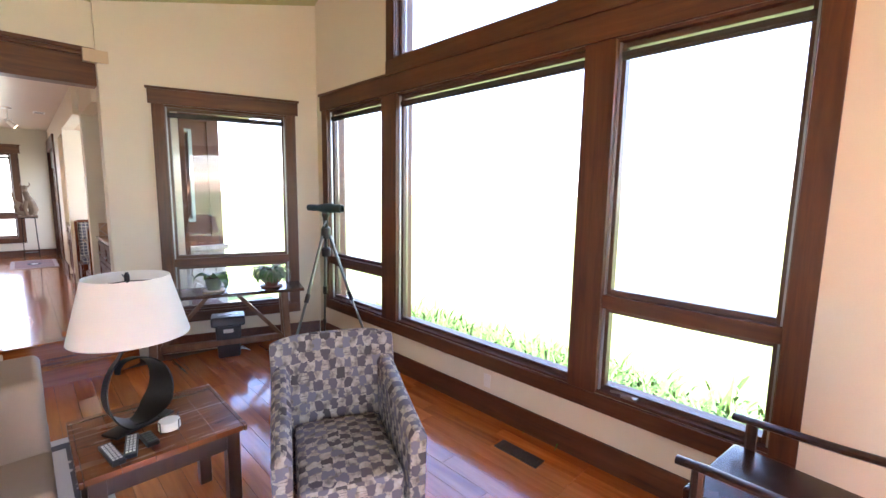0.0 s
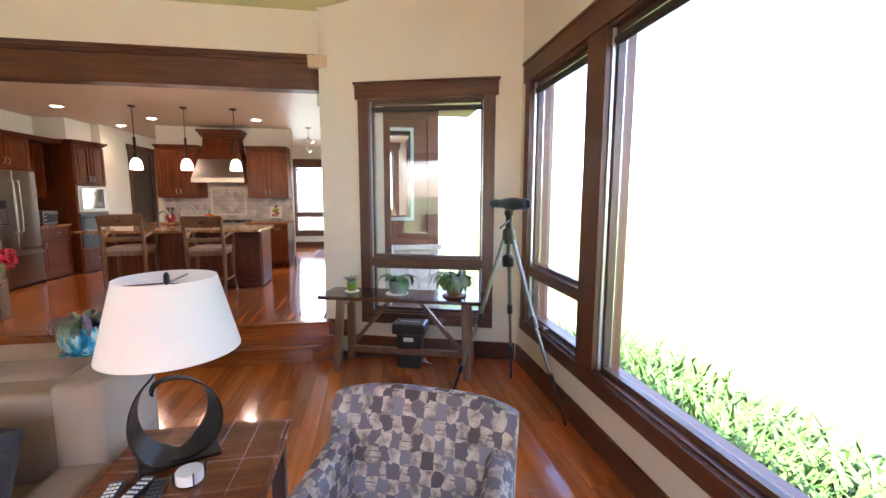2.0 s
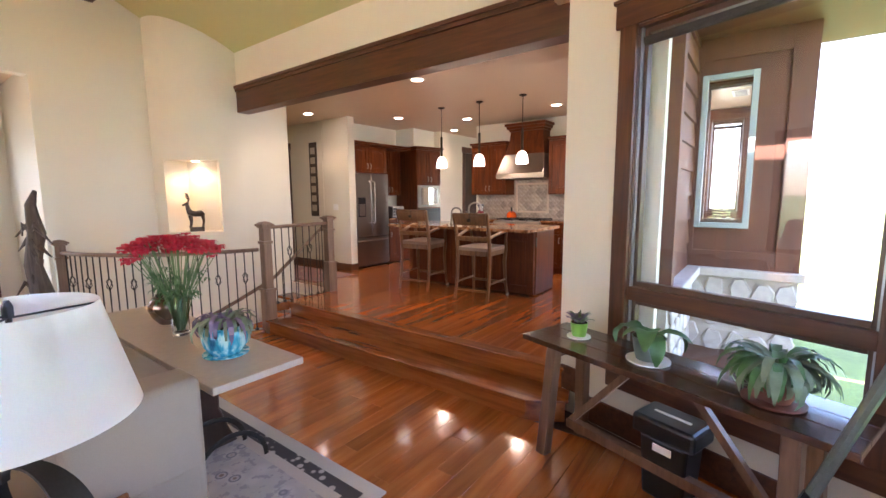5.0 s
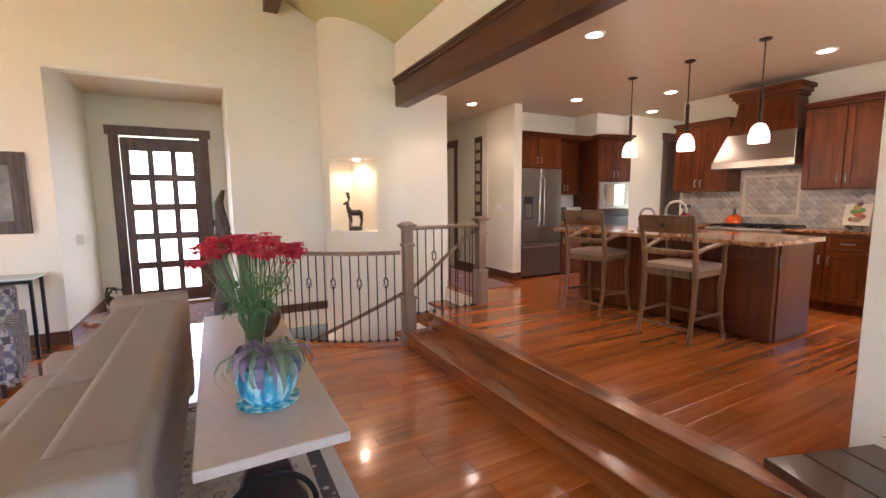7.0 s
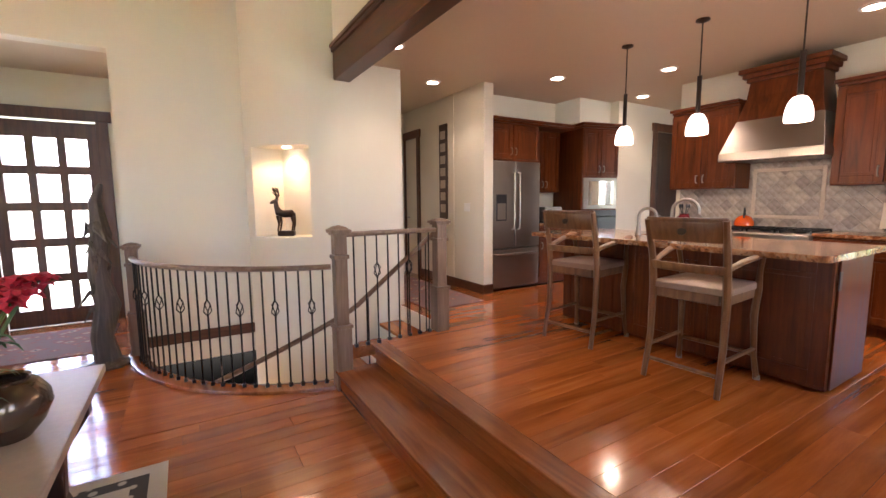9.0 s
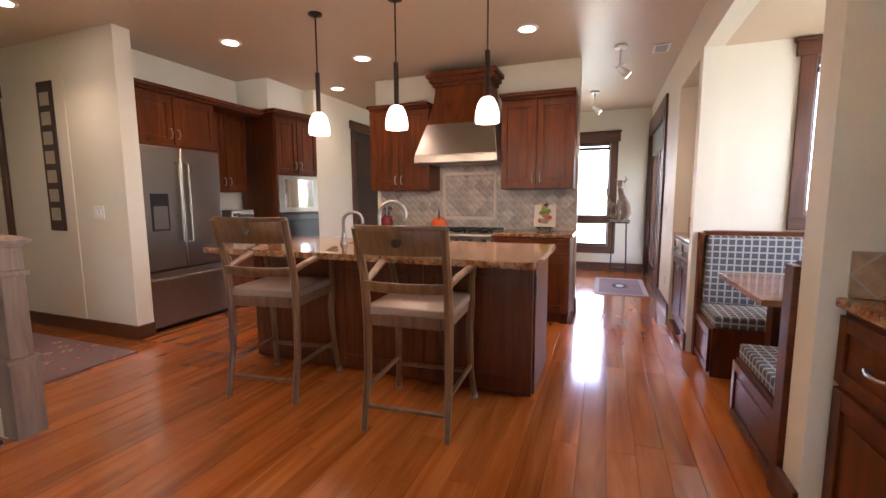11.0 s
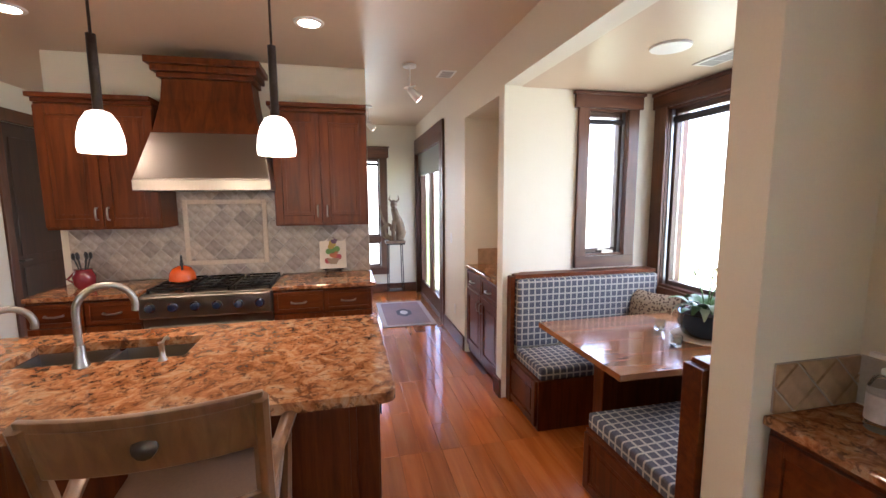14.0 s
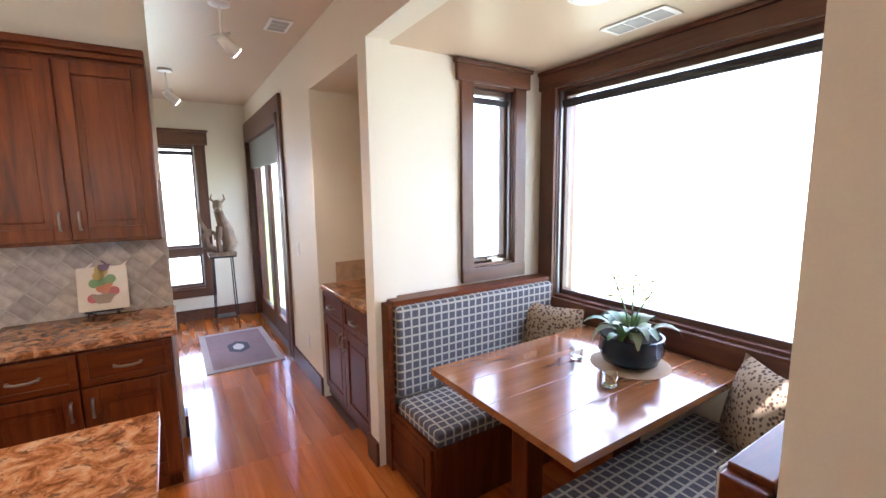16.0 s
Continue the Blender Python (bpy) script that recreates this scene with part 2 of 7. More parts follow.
s = Shape()
s.box(-5.84, -5.69, -4.17, 0.665, 3.0, EAVE + 0.02).box(-5.84, -5.637, 0.665, 0.80, -0.1, EAVE + 0.03)
structure(s.done("wall_west", paint), "cream painted wall above the wide opening to the kitchen", "wall")
s = Shape()
# the hole is for the added, unseen windows that light the room
holed(s, -7.2, 2.7, -0.2, EAVE, [(-3.6, 1.4, 0.5, 2.9)], lambda a, b, z0, z1: s.box(2.3, 2.5, a, b, z0, z1))
structure(s.done("wall_east", paint), "plain cream painted wall closing the living room", "wall")

# south wall with the entrance alcove
s = Shape()
holed(s, -4.87, 2.5, -2.6, EAVE, [(-4.87, -3.75, -2.6, -0.2), (-3.67, -1.87, -0.2, 3.12)], lambda a, b, z0, z1: s.box(a, b, -5.2, -5.03, z0, z1))
s.prism([(-5.69, EAVE), (2.29, EAVE), (-1.7, roof(-1.7))], "y", -5.2, -5.03)
structure(s.done("wall_south", paint), "cream painted gable wall with a deep opening to the entrance", "wall")
s = Shape()
s.box(-3.84, -3.67, -6.85, -5.2, -0.2, 3.3).box(-1.87, -1.7, -6.85, -5.2, -0.2, 3.3)
holed(s, -3.84, -1.7, -0.2, 3.3, [(-3.32, -2.22, 0.0, 2.66)], lambda a, b, z0, z1: s.box(a, b, -7.05, -6.85, z0, z1))
structure(s.done("wall_entrance", paint), "cream painted walls of the entrance alcove", "wall")
s = Shape()
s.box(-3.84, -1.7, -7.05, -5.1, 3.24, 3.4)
structure(s.done("ceiling_entrance", ceiling_paint), "plain painted ceiling of the entrance alcove, coloured as under warm lamps", "ceiling")

# vaulted ceiling
s = Shape()
s.prism([(-5.69, EAVE), (-1.7, roof(-1.7)), (2.5, EAVE - 0.1), (2.5, EAVE + 0.15), (-1.7, roof(-1.7) + 0.25), (-5.84, EAVE + 0.15)], "y", -5.2, 2.94)
structure(s.done("ceiling_vault", vault_paint), "olive-cream vaulted ceiling", "ceiling")
s = Shape()
s.box(-4.36, -4.18, -5.02, 2.68, 4.12, 4.36)
structure(s.done("vault_beam", trim_y, bevel=0.006), "dark stained wooden beam under the vaulted ceiling", "beam")
# curved wall with its niche
CX, CY, CR = -5.70, -5.00, 0.83


def arc(r, deg, z=0.0):
    return (CX + r * math.cos(radians(deg)), CY + r * math.sin(radians(deg)), z)


def arc_block(s, r0, r1, a0, a1, z0, z1, step=4):
    n = max(1, round((a1 - a0) / step))
    ring = [[s.bm.verts.new(arc(r, a0 + (a1 - a0) * i / n, z)) for r, z in ((r0, z0), (r1, z0), (r1, z1), (r0, z1))] for i in range(n + 1)]
    for p, q in zip(ring, ring[1:]):
        for k in range(4):
            s.bm.faces.new((p[k], p[(k + 1) % 4], q[(k + 1) % 4], q[k]))
    s.bm.faces.new(ring[0][::-1])
    s.bm.faces.new(ring[-1])


s = Shape()
TOP = 4.12
NA, NB, NZ0, NZ1 = 17.0, 69.0, 1.21, 2.20
arc_block(s, CR - 0.06, CR, -6, NA, -2.6, TOP)
arc_block(s, CR - 0.06, CR, NB, 90, -2.6, TOP)
arc_block(s, CR - 0.06, CR, NA, NB, -2.6, NZ0)
arc_block(s, CR - 0.06, CR, NA, NB, NZ1, TOP)
arc_block(s, 0.44, 0.47, NA - 3, NB + 3, NZ0 - 0.05, NZ1 + 0.05)
arc_block(s, 0.44, CR - 0.06, NA - 3, NB + 3, NZ0 - 0.05, NZ0)
arc_block(s, 0.44, CR - 0.06, NA - 3, NB + 3, NZ1, NZ1 + 0.05)
arc_block(s, 0.44, CR - 0.06, NA - 3, NA, NZ0, NZ1)
arc_block(s, 0.44, CR - 0.06, NB, NB + 3, NZ0, NZ1)
s.box(-6.47, CX, -4.33, -4.17, -2.6, TOP)
s.box(-6.47, -6.31, -6.4, -4.33, -2.6, TOP)
structure(s.done("wall_curved", paint, smooth=True), "cream painted curved wall with a lit niche beside the stairs", "wall")

# kitchen walls
s = Shape()
holed(s, -14.2, -7.10, K - 0.3, 3.3, [(-13.15, -11.05, K - 0.3, 2.72), (-10.06, -9.1, K - 0.3, 2.71), (-8.98, -7.100, K - 0.3, 2.76)], lambda a, b, z0, z1: s.box(a, b, 0.56, 0.70, z0, z1))
s.box(-6.94, -5.845, 0.62, 0.75, 2.75, 3.3)
s.box(-7.100, -6.94, 0.62, 1.2, K - 0.3, 3.3)
s.box(-6.94, -5.6, 1.06, 1.34, K - 0.3, 3.3)
s.box(-5.78, -5.64, 0.68, 1.06, K - 0.3, 3.3)
structure(s.done("wall_kitchen_north", paint), "cream painted wall with openings to the breakfast nook", "wall")
s = Shape()
holed(s, 0.70, 2.1, K - 0.6, 2.95, [(1.27, 1.65, 1.455, 2.63)], lambda a, b, z0, z1: s.box(-9.10, -9.03, a, b, z0, z1))
holed(s, 1.2, 2.1, K - 0.6, 2.95, [(1.40, 1.80, 1.42, 2.66)], lambda a, b, z0, z1: s.box(-7.098, -6.95, a, b, z0, z1))
holed(s, -9.22, -6.95, K - 0.6, 2.95, [(-8.9, -7.24, 1.2, 2.635)], lambda a, b, z0, z1: s.box(a, b, 1.90, 2.1, z0, z1))
structure(s.done("wall_nook", paint), "cream painted walls of the breakfast nook", "wall")
s = Shape()
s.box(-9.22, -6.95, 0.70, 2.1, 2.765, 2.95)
structure(s.done("ceiling_nook", ceiling_paint), "cream painted lower ceiling of the breakfast nook, coloured as under warm lamps", "ceiling")
s = Shape()
s.box(-10.14, -10.0, -2.9, -0.40, K - 0.2, 3.2)
structure(s.done("wall_range", paint), "cream painted wall behind the range", "wall")
s = Shape()
holed(s, -1.75, 0.6, K - 0.2, 3.3, [(-0.86, -0.03, 0.76, 2.57)], lambda a, b, z0, z1: s.box(-13.2, -13.05, a, b, z0, z1))
structure(s.done("wall_far", paint), "cream painted wall at the end of the corridor", "wall")
s = Shape()
holed(s, -13.2, -10.06, K - 0.2, 3.3, [(-12.02, -11.0, K, 2.72)], lambda a, b, z0, z1: s.box(a, b, -4.05, -3.9, z0, z1))
s.box(-9.05, -7.6, -4.95, -4.8, K - 0.2, 3.3)
s.box(-10.06, -9.05, -4.95, -4.8, K - 0.2, 3.3).box(-10.06, -9.36, -4.8, -4.05, 2.74, 3.3)
s.box(-7.76, -7.61, -6.6, -4.08, K - 0.2, 3.3)
s.box(-7.63, -6.31, -6.6, -6.4, K - 0.2, 3.3)
s.box(-13.2, -13.05, -5.2, -1.75, K - 0.2, 3.3).box(-13.2, -9.2, -5.2, -5.05, K - 0.2, 3.3)
structure(s.done("wall_kitchen_south", paint), "cream painted walls beside the refrigerator and the hall", "wall")
s = Shape()
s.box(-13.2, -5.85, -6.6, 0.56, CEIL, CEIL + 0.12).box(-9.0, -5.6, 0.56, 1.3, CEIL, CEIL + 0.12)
structure(s.done("ceiling_kitchen", ceiling_paint), "cream painted flat kitchen ceiling, coloured as under warm lamps", "ceiling")

# floors under the boards
s = Shape()
s.box(-5.28, 2.3, -2.98, 2.7, -0.2, -0.012).box(-3.75, 2.3, -5.03, -2.98, -0.2, -0.012).box(-3.67, -1.87, -6.9, -5.03, -0.2, -0.012)
s.prism([(-3.75, -5.03), (-3.75, -2.98), (-5.3, -2.98)] + [arc(1.97, a)[:2] for a in range(78, 0, -6)], "z", -0.2, -0.012)
s.box(-5.64, -4.95, 0.4, 2.7, -0.2, -0.014)
floor_living = structure(s.done("floor_living", joint), "glossy reddish-brown wide plank floor", "floor")
s = Shape()
s.box(-13.1, -6.42, -6.5, 0.6, K - 0.25, K - 0.012).box(-6.42, -5.7, -3.05, 0.66, K - 0.25, K - 0.012).box(-10.0, -5.7, 0.6, 1.9, K - 0.25, K - 0.012).box(-13.1, -6.9, 0.5, 1.95, K - 0.3, K - 0.014)
floor_kitchen = structure(s.done("floor_kitchen", joint), "glossy reddish-brown wide plank kitchen floor", "floor")

# the two steps, with a clipped end by the angled wall
s = Shape()
s.prism([(-5.26, -2.98), (-5.26, 0.55), (-5.42, 0.80), (-5.62, 0.74), (-5.62, -2.98)], "z", -0.05, 0.145)
s.prism([(-5.60, -2.98), (-5.60, 0.70), (-5.72, 0.68), (-5.72, -2.98)], "z", 0.1, K - 0.022)
steps = structure(s.done("steps", step_wood), "two reddish-brown wooden steps up to the kitchen", "steps")
s = Shape()
s.prism([(-5.235, -2.98), (-5.235, 0.56), (-5.41, 0.83), (-5.60, 0.77), (-5.60, -2.98)], "z", 0.145, 0.168)
s.done("tread", step_wood, steps, 0.007)
s = Shape()
s.prism([(-5.575, -3.0), (-5.575, 0.72), (-5.72, 0.68), (-5.72, -3.0)], "z", K - 0.022, K + 0.002)
s.done("tread", step_wood, steps, 0.007)

# the wide beam over the opening
s = Shape()
s.box(-5.86, -5.68, -4.17, 0.66, 2.88, 3.16)
s.box(-5.90, -5.66, -4.17, 0.66, 3.16, 3.20)
s.box(-5.92, -5.645, -4.17, 0.66, 3.20, 3.24)
structure(s.done("opening_beam", trim_y, bevel=0.006), "dark stained wooden beam with a crown moulding over the opening", "beam")


# ---- windows ----
def window(name, label, m, w, z0, z1, bars=(), mull=(), casing=0.115, head=0.16, depth=0.2, shade=0.09, sill=True, crank=()):
    """A wood-cased window in a hole 0..w wide; y points into the room. bars: (u0, u1, z) rails; mull: post middles."""
    top = thing(name, label, "window", m, kind="structure")
    s = Shape()
    s.box(-casing + 0.015, 0.015, 0, 0.025, z0 - casing, z1 + 0.02).box(w - 0.015, w + casing - 0.015, 0, 0.025, z0 - casing, z1 + 0.02)
    s.done("casing", trim_z, top, 0.004)
    s = Shape()
    s.box(-casing - 0.015, w + casing + 0.015, 0, 0.032, z1, z1 + head).box(-casing - 0.03, w + casing + 0.03, 0, 0.045, z1 + head, z1 + head + 0.025)
    s.box(-casing + 0.015, w + casing - 0.015, 0, 0.03, z0 - casing, z0)
    s.done("casing", trim_x, top, 0.004)
    s = Shape()
    s.box(0, 0.02, -depth, 0, z0, z1).box(w - 0.02, w, -depth, 0, z0, z1)
    s.box(0.02, w - 0.02, -depth, 0, z0, z0 + 0.02).box(0.02, w - 0.02, -depth, 0, z1 - 0.02, z1)
    s.done("jamb", trim_x, top)
    edges = [0.02, *[e for c, hw in mull for e in (c - hw, c + hw)], w - 0.02]
    for c, hw in mull:
        s = Shape()
        s.box(c - hw, c + hw, -depth + 0.02, 0.02, z0, z1)
        s.done("mullion", trim_z, top, 0.005)
    for a, b in zip(edges[::2], edges[1::2]):
        rails = sorted(z for u0, u1, z in bars if u0 <= (a + b) / 2 <= u1)
        zs = [z0 + 0.02, *[e for z in rails for e in (z - 0.045, z + 0.045)], z1 - 0.02]
        for z in rails:
            s = Shape()
            s.box(a, b, -depth + 0.05, 0.0, z - 0.045, z + 0.045)
            s.done("rail", trim_x, top, 0.004)
        for p, q in zip(zs[::2], zs[1::2]):
            s = Shape()
            f = 0.034
            for k, (d0, d1, ff) in enumerate(((-0.10, -0.05, f), (-0.13, -0.10, f * 0.55))):
                s.box(a, a + ff, d0, d1, p, q).box(b - ff, b, d0, d1, p, q).box(a + ff, b - ff, d0, d1, p, p + ff).box(a + ff, b - ff, d0, d1, q - ff, q)
            s.done("sash", vinyl, top, 0.003)
            s = Shape()
            s.box(a + 0.02, b - 0.02, -0.118, -0.112, p + 0.02, q - 0.02)
            pane = s.done("pane", glass, top)
            pane.visible_shadow = False
        if shade:
            s = Shape()
            h = shade * 0.4
            s.box(a + 0.004, b - 0.004, -0.075, -0.03, z1 - 0.075 - h, z1 - 0.075).tube([(a + 0.01, -0.05, z1 - 0.075 - h), (b - 0.01, -0.05, z1 - 0.075 - h)], 0.016, 8)
            s.done("blind", blind, top, 0.004)
            s = Shape()
            for e, w1 in ((a, 0.012), (b, -0.012)):
                for y in (-0.045, -0.085):
                    s.box(min(e, e + w1), max(e, e + w1), y, y + 0.022, z0 + 0.02, z1 - 0.02)
            s.done("track", track, top)
    for u, z in crank:
        s = Shape()
        s.box(u - 0.05, u + 0.05, -0.05, 0.0, z, z + 0.018).tube([(u - 0.02, -0.015, z + 0.02), (u + 0.04, 0.01, z + 0.035), (u + 0.11, 0.015, z + 0.03)], 0.009, 6)
        s.done("crank", steel, top, smooth=True)
    return top


def facing(x, y, turn):
    """A frame at (x, y): its y points into the room at that turn in degrees, its x to the right as seen from outside."""
    return pose(x, y, 0, 0, 0, turn)


window("window_1", "wide dark wood-framed picture windows with casements below", facing(-0.24, NW, 180), 4.46, 0.52, 2.82,
       bars=((0, 1.1, 1.16), (3.2, 4.48, 1.02)), mull=((1.07, 0.105), (3.25, 0.12)), depth=0.22, head=0.17, crank=((0.75, 0.545), (4.05, 0.545)))
window("window_2", "dark wood-framed transom window above the picture windows", facing(-0.30, NW, 180), 3.12, 3.14, 4.0, depth=0.22, head=0.14, casing=0.122, shade=0)
window("window_3", "dark wood-framed tall window with a lower pane", Matrix.Translation((-5.63 + UX * 1.78, 0.67 + UY * 1.78, 0)) @ pose(0, 0, 0, 0, 0, math.degrees(math.atan2(-UY, -UX))), 1.25, 0.46, 2.755,
       bars=((0, 1.3, 1.03),), depth=0.19, head=0.15)
window("window_4", "large wood-framed picture window over the breakfast table", facing(-7.24, 1.90, 180), 1.66, 1.2, 2.635, depth=0.19, head=0.10, casing=0.13)
window("window_5", "narrow wood-framed casement window in the nook", facing(-9.03, 1.65, -90), 0.38, 1.455, 2.63, depth=0.17, head=0.10, casing=0.095, shade=0.06, crank=((0.15, 1.475),))
window("window_6", "narrow casement window on the nook's other side", facing(-7.098, 1.40, 90), 0.40, 1.42, 2.66, depth=0.15, head=0.1, casing=0.09, shade=0)
window("window_7", "tall wood-framed window at the corridor's end", facing(-13.05, -0.03, -90), 0.83, 0.76, 2.57, bars=((0, 0.9, 1.24),), depth=0.14)

# never in view: invented windows that bring daylight in from the east
window("window_8", "unseen picture windows added behind the seating to let in daylight", facing(2.3, -3.6, 90), 5.0, 0.5, 2.9, mull=((1.6, 0.08), (3.4, 0.08)), depth=0.19, shade=0)

# ---- ground outside ----
grass_m = plain("lawn", (0.12, 0.17, 0.045), 0.9, 40, 0.5)
s = Shape()
far = (900, 300, 120, 60, 35, 20)
xs = [-f for f in far] + [-13.5, -6.6, -3.0, 2.6, 8] + list(far[::-1])
ys = [-f for f in far] + [-12, -7.6, -2.8, 2.9, 8] + list(far[::-1])
grid = {(i, j): s.bm.verts.new((x, y, -0.17 if abs(x) < 50 and abs(y) < 50 else -1.0 - 3 * noise.noise((x * 0.01, y * 0.01, 0)))) for i, x in enumerate(xs) for j, y in enumerate(ys)}
for i in range(len(xs) - 1):
    for j in range(len(ys) - 1):
        if not (xs[i] >= -6.7 and xs[i + 1] <= -2.9 and ys[j] >= -7.7 and ys[j + 1] <= -2.7):
            s.bm.faces.new((grid[i, j], grid[i + 1, j], grid[i + 1, j + 1], grid[i, j + 1]))
structure(s.done("ground", grass_m), "sunlit green lawn reaching to the horizon", "ground")

# ---- more materials ----
fabric_arm = mat("patterned_upholstery", (0.4, 0.38, 0.36), 0.9)
n, l, p = nodes(fabric_arm)
mpv = coords(fabric_arm, (1 / 0.046, 1 / 0.062, 1), "UV")
wob = n.new("ShaderNodeVectorMath")
wob.operation = "MULTIPLY_ADD"
nt = n.new("ShaderNodeTexNoise")
nt.inputs["Scale"].default_value = 1.3
l.new(mpv, nt.inputs["Vector"])
l.new(nt.outputs[1], wob.inputs[0])
wob.inputs[1].default_value = (1.5, 0.7, 0.0)
l.new(mpv, wob.inputs[2])
ck = n.new("ShaderNodeTexChecker")
ck.inputs["Scale"].default_value = 1.0
l.new(wob.outputs[0], ck.inputs["Vector"])
br = n.new("ShaderNodeTexBrick")
br.offset, br.inputs["Scale"].default_value = 0.5, 1.0
br.inputs["Brick Width"].default_value, br.inputs["Row Height"].default_value, br.inputs["Mortar Size"].default_value = 2.0, 1.0, 0.0
br.inputs["Color1"].default_value, br.inputs["Color2"].default_value = (0.055, 0.045, 0.045, 1), (0.17, 0.165, 0.21, 1)
l.new(wob.outputs[0], br.inputs["Vector"])
cream = ramp(fabric_arm, noise_tex(fabric_arm, mpv, 0.9, 3), [(0.36, (0.13, 0.115, 0.11)), (0.5, (0.33, 0.295, 0.25)), (0.65, (0.43, 0.39, 0.34))])
hatch = noise_tex(fabric_arm, coords(fabric_arm, (9, 120, 1), "UV"), 1.0, 2)
cream = mix(fabric_arm, ramp(fabric_arm, hatch, [(0.60, (0, 0, 0)), (0.66, (0.8, 0.8, 0.8))]), cream, (0.07, 0.06, 0.06))
set_colour(fabric_arm, mix(fabric_arm, ck.outputs[1], br.outputs[0], cream))
bump(fabric_arm, noise_tex(fabric_arm, coords(fabric_arm, (1, 1, 1), "UV"), 500, 2), 0.3, 0.002)

plaid = mat("plaid_upholstery", (0.1, 0.1, 0.12), 0.9)
pv = coords(plaid, (1, 1, 1), "UV")
n, l, p = nodes(plaid)
lines = []
for rot in (0, 90):
    mp = n.new("ShaderNodeMapping")
    mp.inputs["Rotation"].default_value = (0, 0, radians(rot))
    l.new(pv, mp.inputs[0])
    w = n.new("ShaderNodeTexWave")
    w.inputs["Scale"].default_value = 6.2
    w.inputs["Distortion"].default_value = 0.25
    l.new(mp.outputs[0], w.inputs["Vector"])
    lines.append(ramp(plaid, w.outputs[0], [(0.84, (0, 0, 0)), (0.92, (1, 1, 1))]))
both = mix(plaid, 1.0, lines[0], lines[1], "LIGHTEN")
base = ramp(plaid, noise_tex(plaid, pv, 90, 3), [(0.3, (0.055, 0.058, 0.075)), (0.7, (0.10, 0.105, 0.13))])
set_colour(plaid, mix(plaid, both, base, (0.40, 0.38, 0.33)))
bump(plaid, noise_tex(plaid, pv, 400, 2), 0.3, 0.002)

leopard = mat("spotted_cushion", (0.4, 0.3, 0.2), 0.85)
n, l, p = nodes(leopard)
vo = n.new("ShaderNodeTexVoronoi")
vo.inputs["Scale"].default_value = 52
l.new(coords(leopard), vo.inputs["Vector"])
set_colour(leopard, ramp(leopard, vo.outputs[0], [(0.18, (0.05, 0.03, 0.022)), (0.34, (0.12, 0.07, 0.04)), (0.46, (0.36, 0.28, 0.19))]))

granite = mat("granite", (0.4, 0.22, 0.1), 0.09)
gv = coords(granite)
g1 = noise_tex(granite, gv, 12, 8, 0.7, 0.9)
g2 = noise_tex(granite, gv, 26, 6, 0.7, 0.8)
c = ramp(granite, g1, [(0.30, (0.07, 0.026, 0.013)), (0.42, (0.22, 0.080, 0.028)), (0.52, (0.36, 0.165, 0.068)), (0.63, (0.42, 0.27, 0.16)), (0.75, (0.18, 0.065, 0.026))])
c = mix(granite, ramp(granite, g2, [(0.40, (0.85, 0.85, 0.85)), (0.48, (0, 0, 0))]), c, (0.09, 0.04, 0.022))
set_colour(granite, c)
tile_m = mat("travertine_tile", (0.45, 0.38, 0.31), 0.45)
tv = coords(tile_m)
c = ramp(tile_m, noise_tex(tile_m, tv, 22, 6), [(0.3, (0.30, 0.245, 0.20)), (0.7, (0.50, 0.44, 0.37))])
c = mix(tile_m, 1.0, c, ramp(tile_m, random_value(tile_m), [(0, (0.72, 0.70, 0.70)), (1, (1.18, 1.15, 1.1))]), "MULTIPLY")
set_colour(tile_m, c)
bump(tile_m, noise_tex(tile_m, tv, 60, 4), 0.3, 0.003)
tan_tile = plain("tan_travertine", (0.40, 0.26, 0.15), 0.4, 30, 0.3)
grout = plain("grout", (0.42, 0.37, 0.31), 0.8, 90, 0.1)
leather = plain("tan_leather", (0.24, 0.155, 0.105), 0.38, 90, 0.12, bumpy=0.2)
sofa_cloth = plain("taupe_sofa_cloth", (0.27, 0.205, 0.15), 0.85, 260, 0.1, bumpy=0.4)
shade_m = plain("linen_lampshade", (0.86, 0.83, 0.76), 0.8, 300, 0.04)
shade_m.node_tree.nodes["Principled BSDF"].inputs["Subsurface Weight"].default_value = 0.15
red_table = wood("end_table_wood", (0.08, 0.022, 0.007), (0.19, 0.056, 0.016), (0.29, 0.10, 0.032), 0.25, "y", coat=0.2)
dark_leg = wood("dark_leg_wood", (0.02, 0.009, 0.006), (0.04, 0.017, 0.01), (0.06, 0.026, 0.015), 0.3, "z")
bench_wood = wood("console_wood", (0.035, 0.013, 0.006), (0.075, 0.029, 0.012), (0.12, 0.05, 0.022), 0.2, "y", coat=0.3)
leg_wood = wood("console_leg_wood", (0.09, 0.042, 0.02), (0.17, 0.085, 0.042), (0.24, 0.13, 0.07), 0.4, "z")
stool_wood = wood("stool_wood", (0.078, 0.031, 0.010), (0.160, 0.070, 0.024), (0.235, 0.115, 0.043), 0.36, "z")
nook_wood = wood("nook_table_wood", (0.15, 0.055, 0.018), (0.25, 0.10, 0.035), (0.31, 0.135, 0.052), 0.18, "y", 0.6, coat=0.8)
pale_top = plain("pale_table_top", (0.47, 0.36, 0.27), 0.4, 30, 0.1)
leaf_m = plain("green_leaf", (0.06, 0.15, 0.04), 0.45, 30, 0.3)
grey_leaf = plain("grey_green_leaf", (0.17, 0.22, 0.13), 0.55, 30, 0.3)
purple_leaf = plain("purple_leaf", (0.17, 0.12, 0.19), 0.55, 30, 0.3)
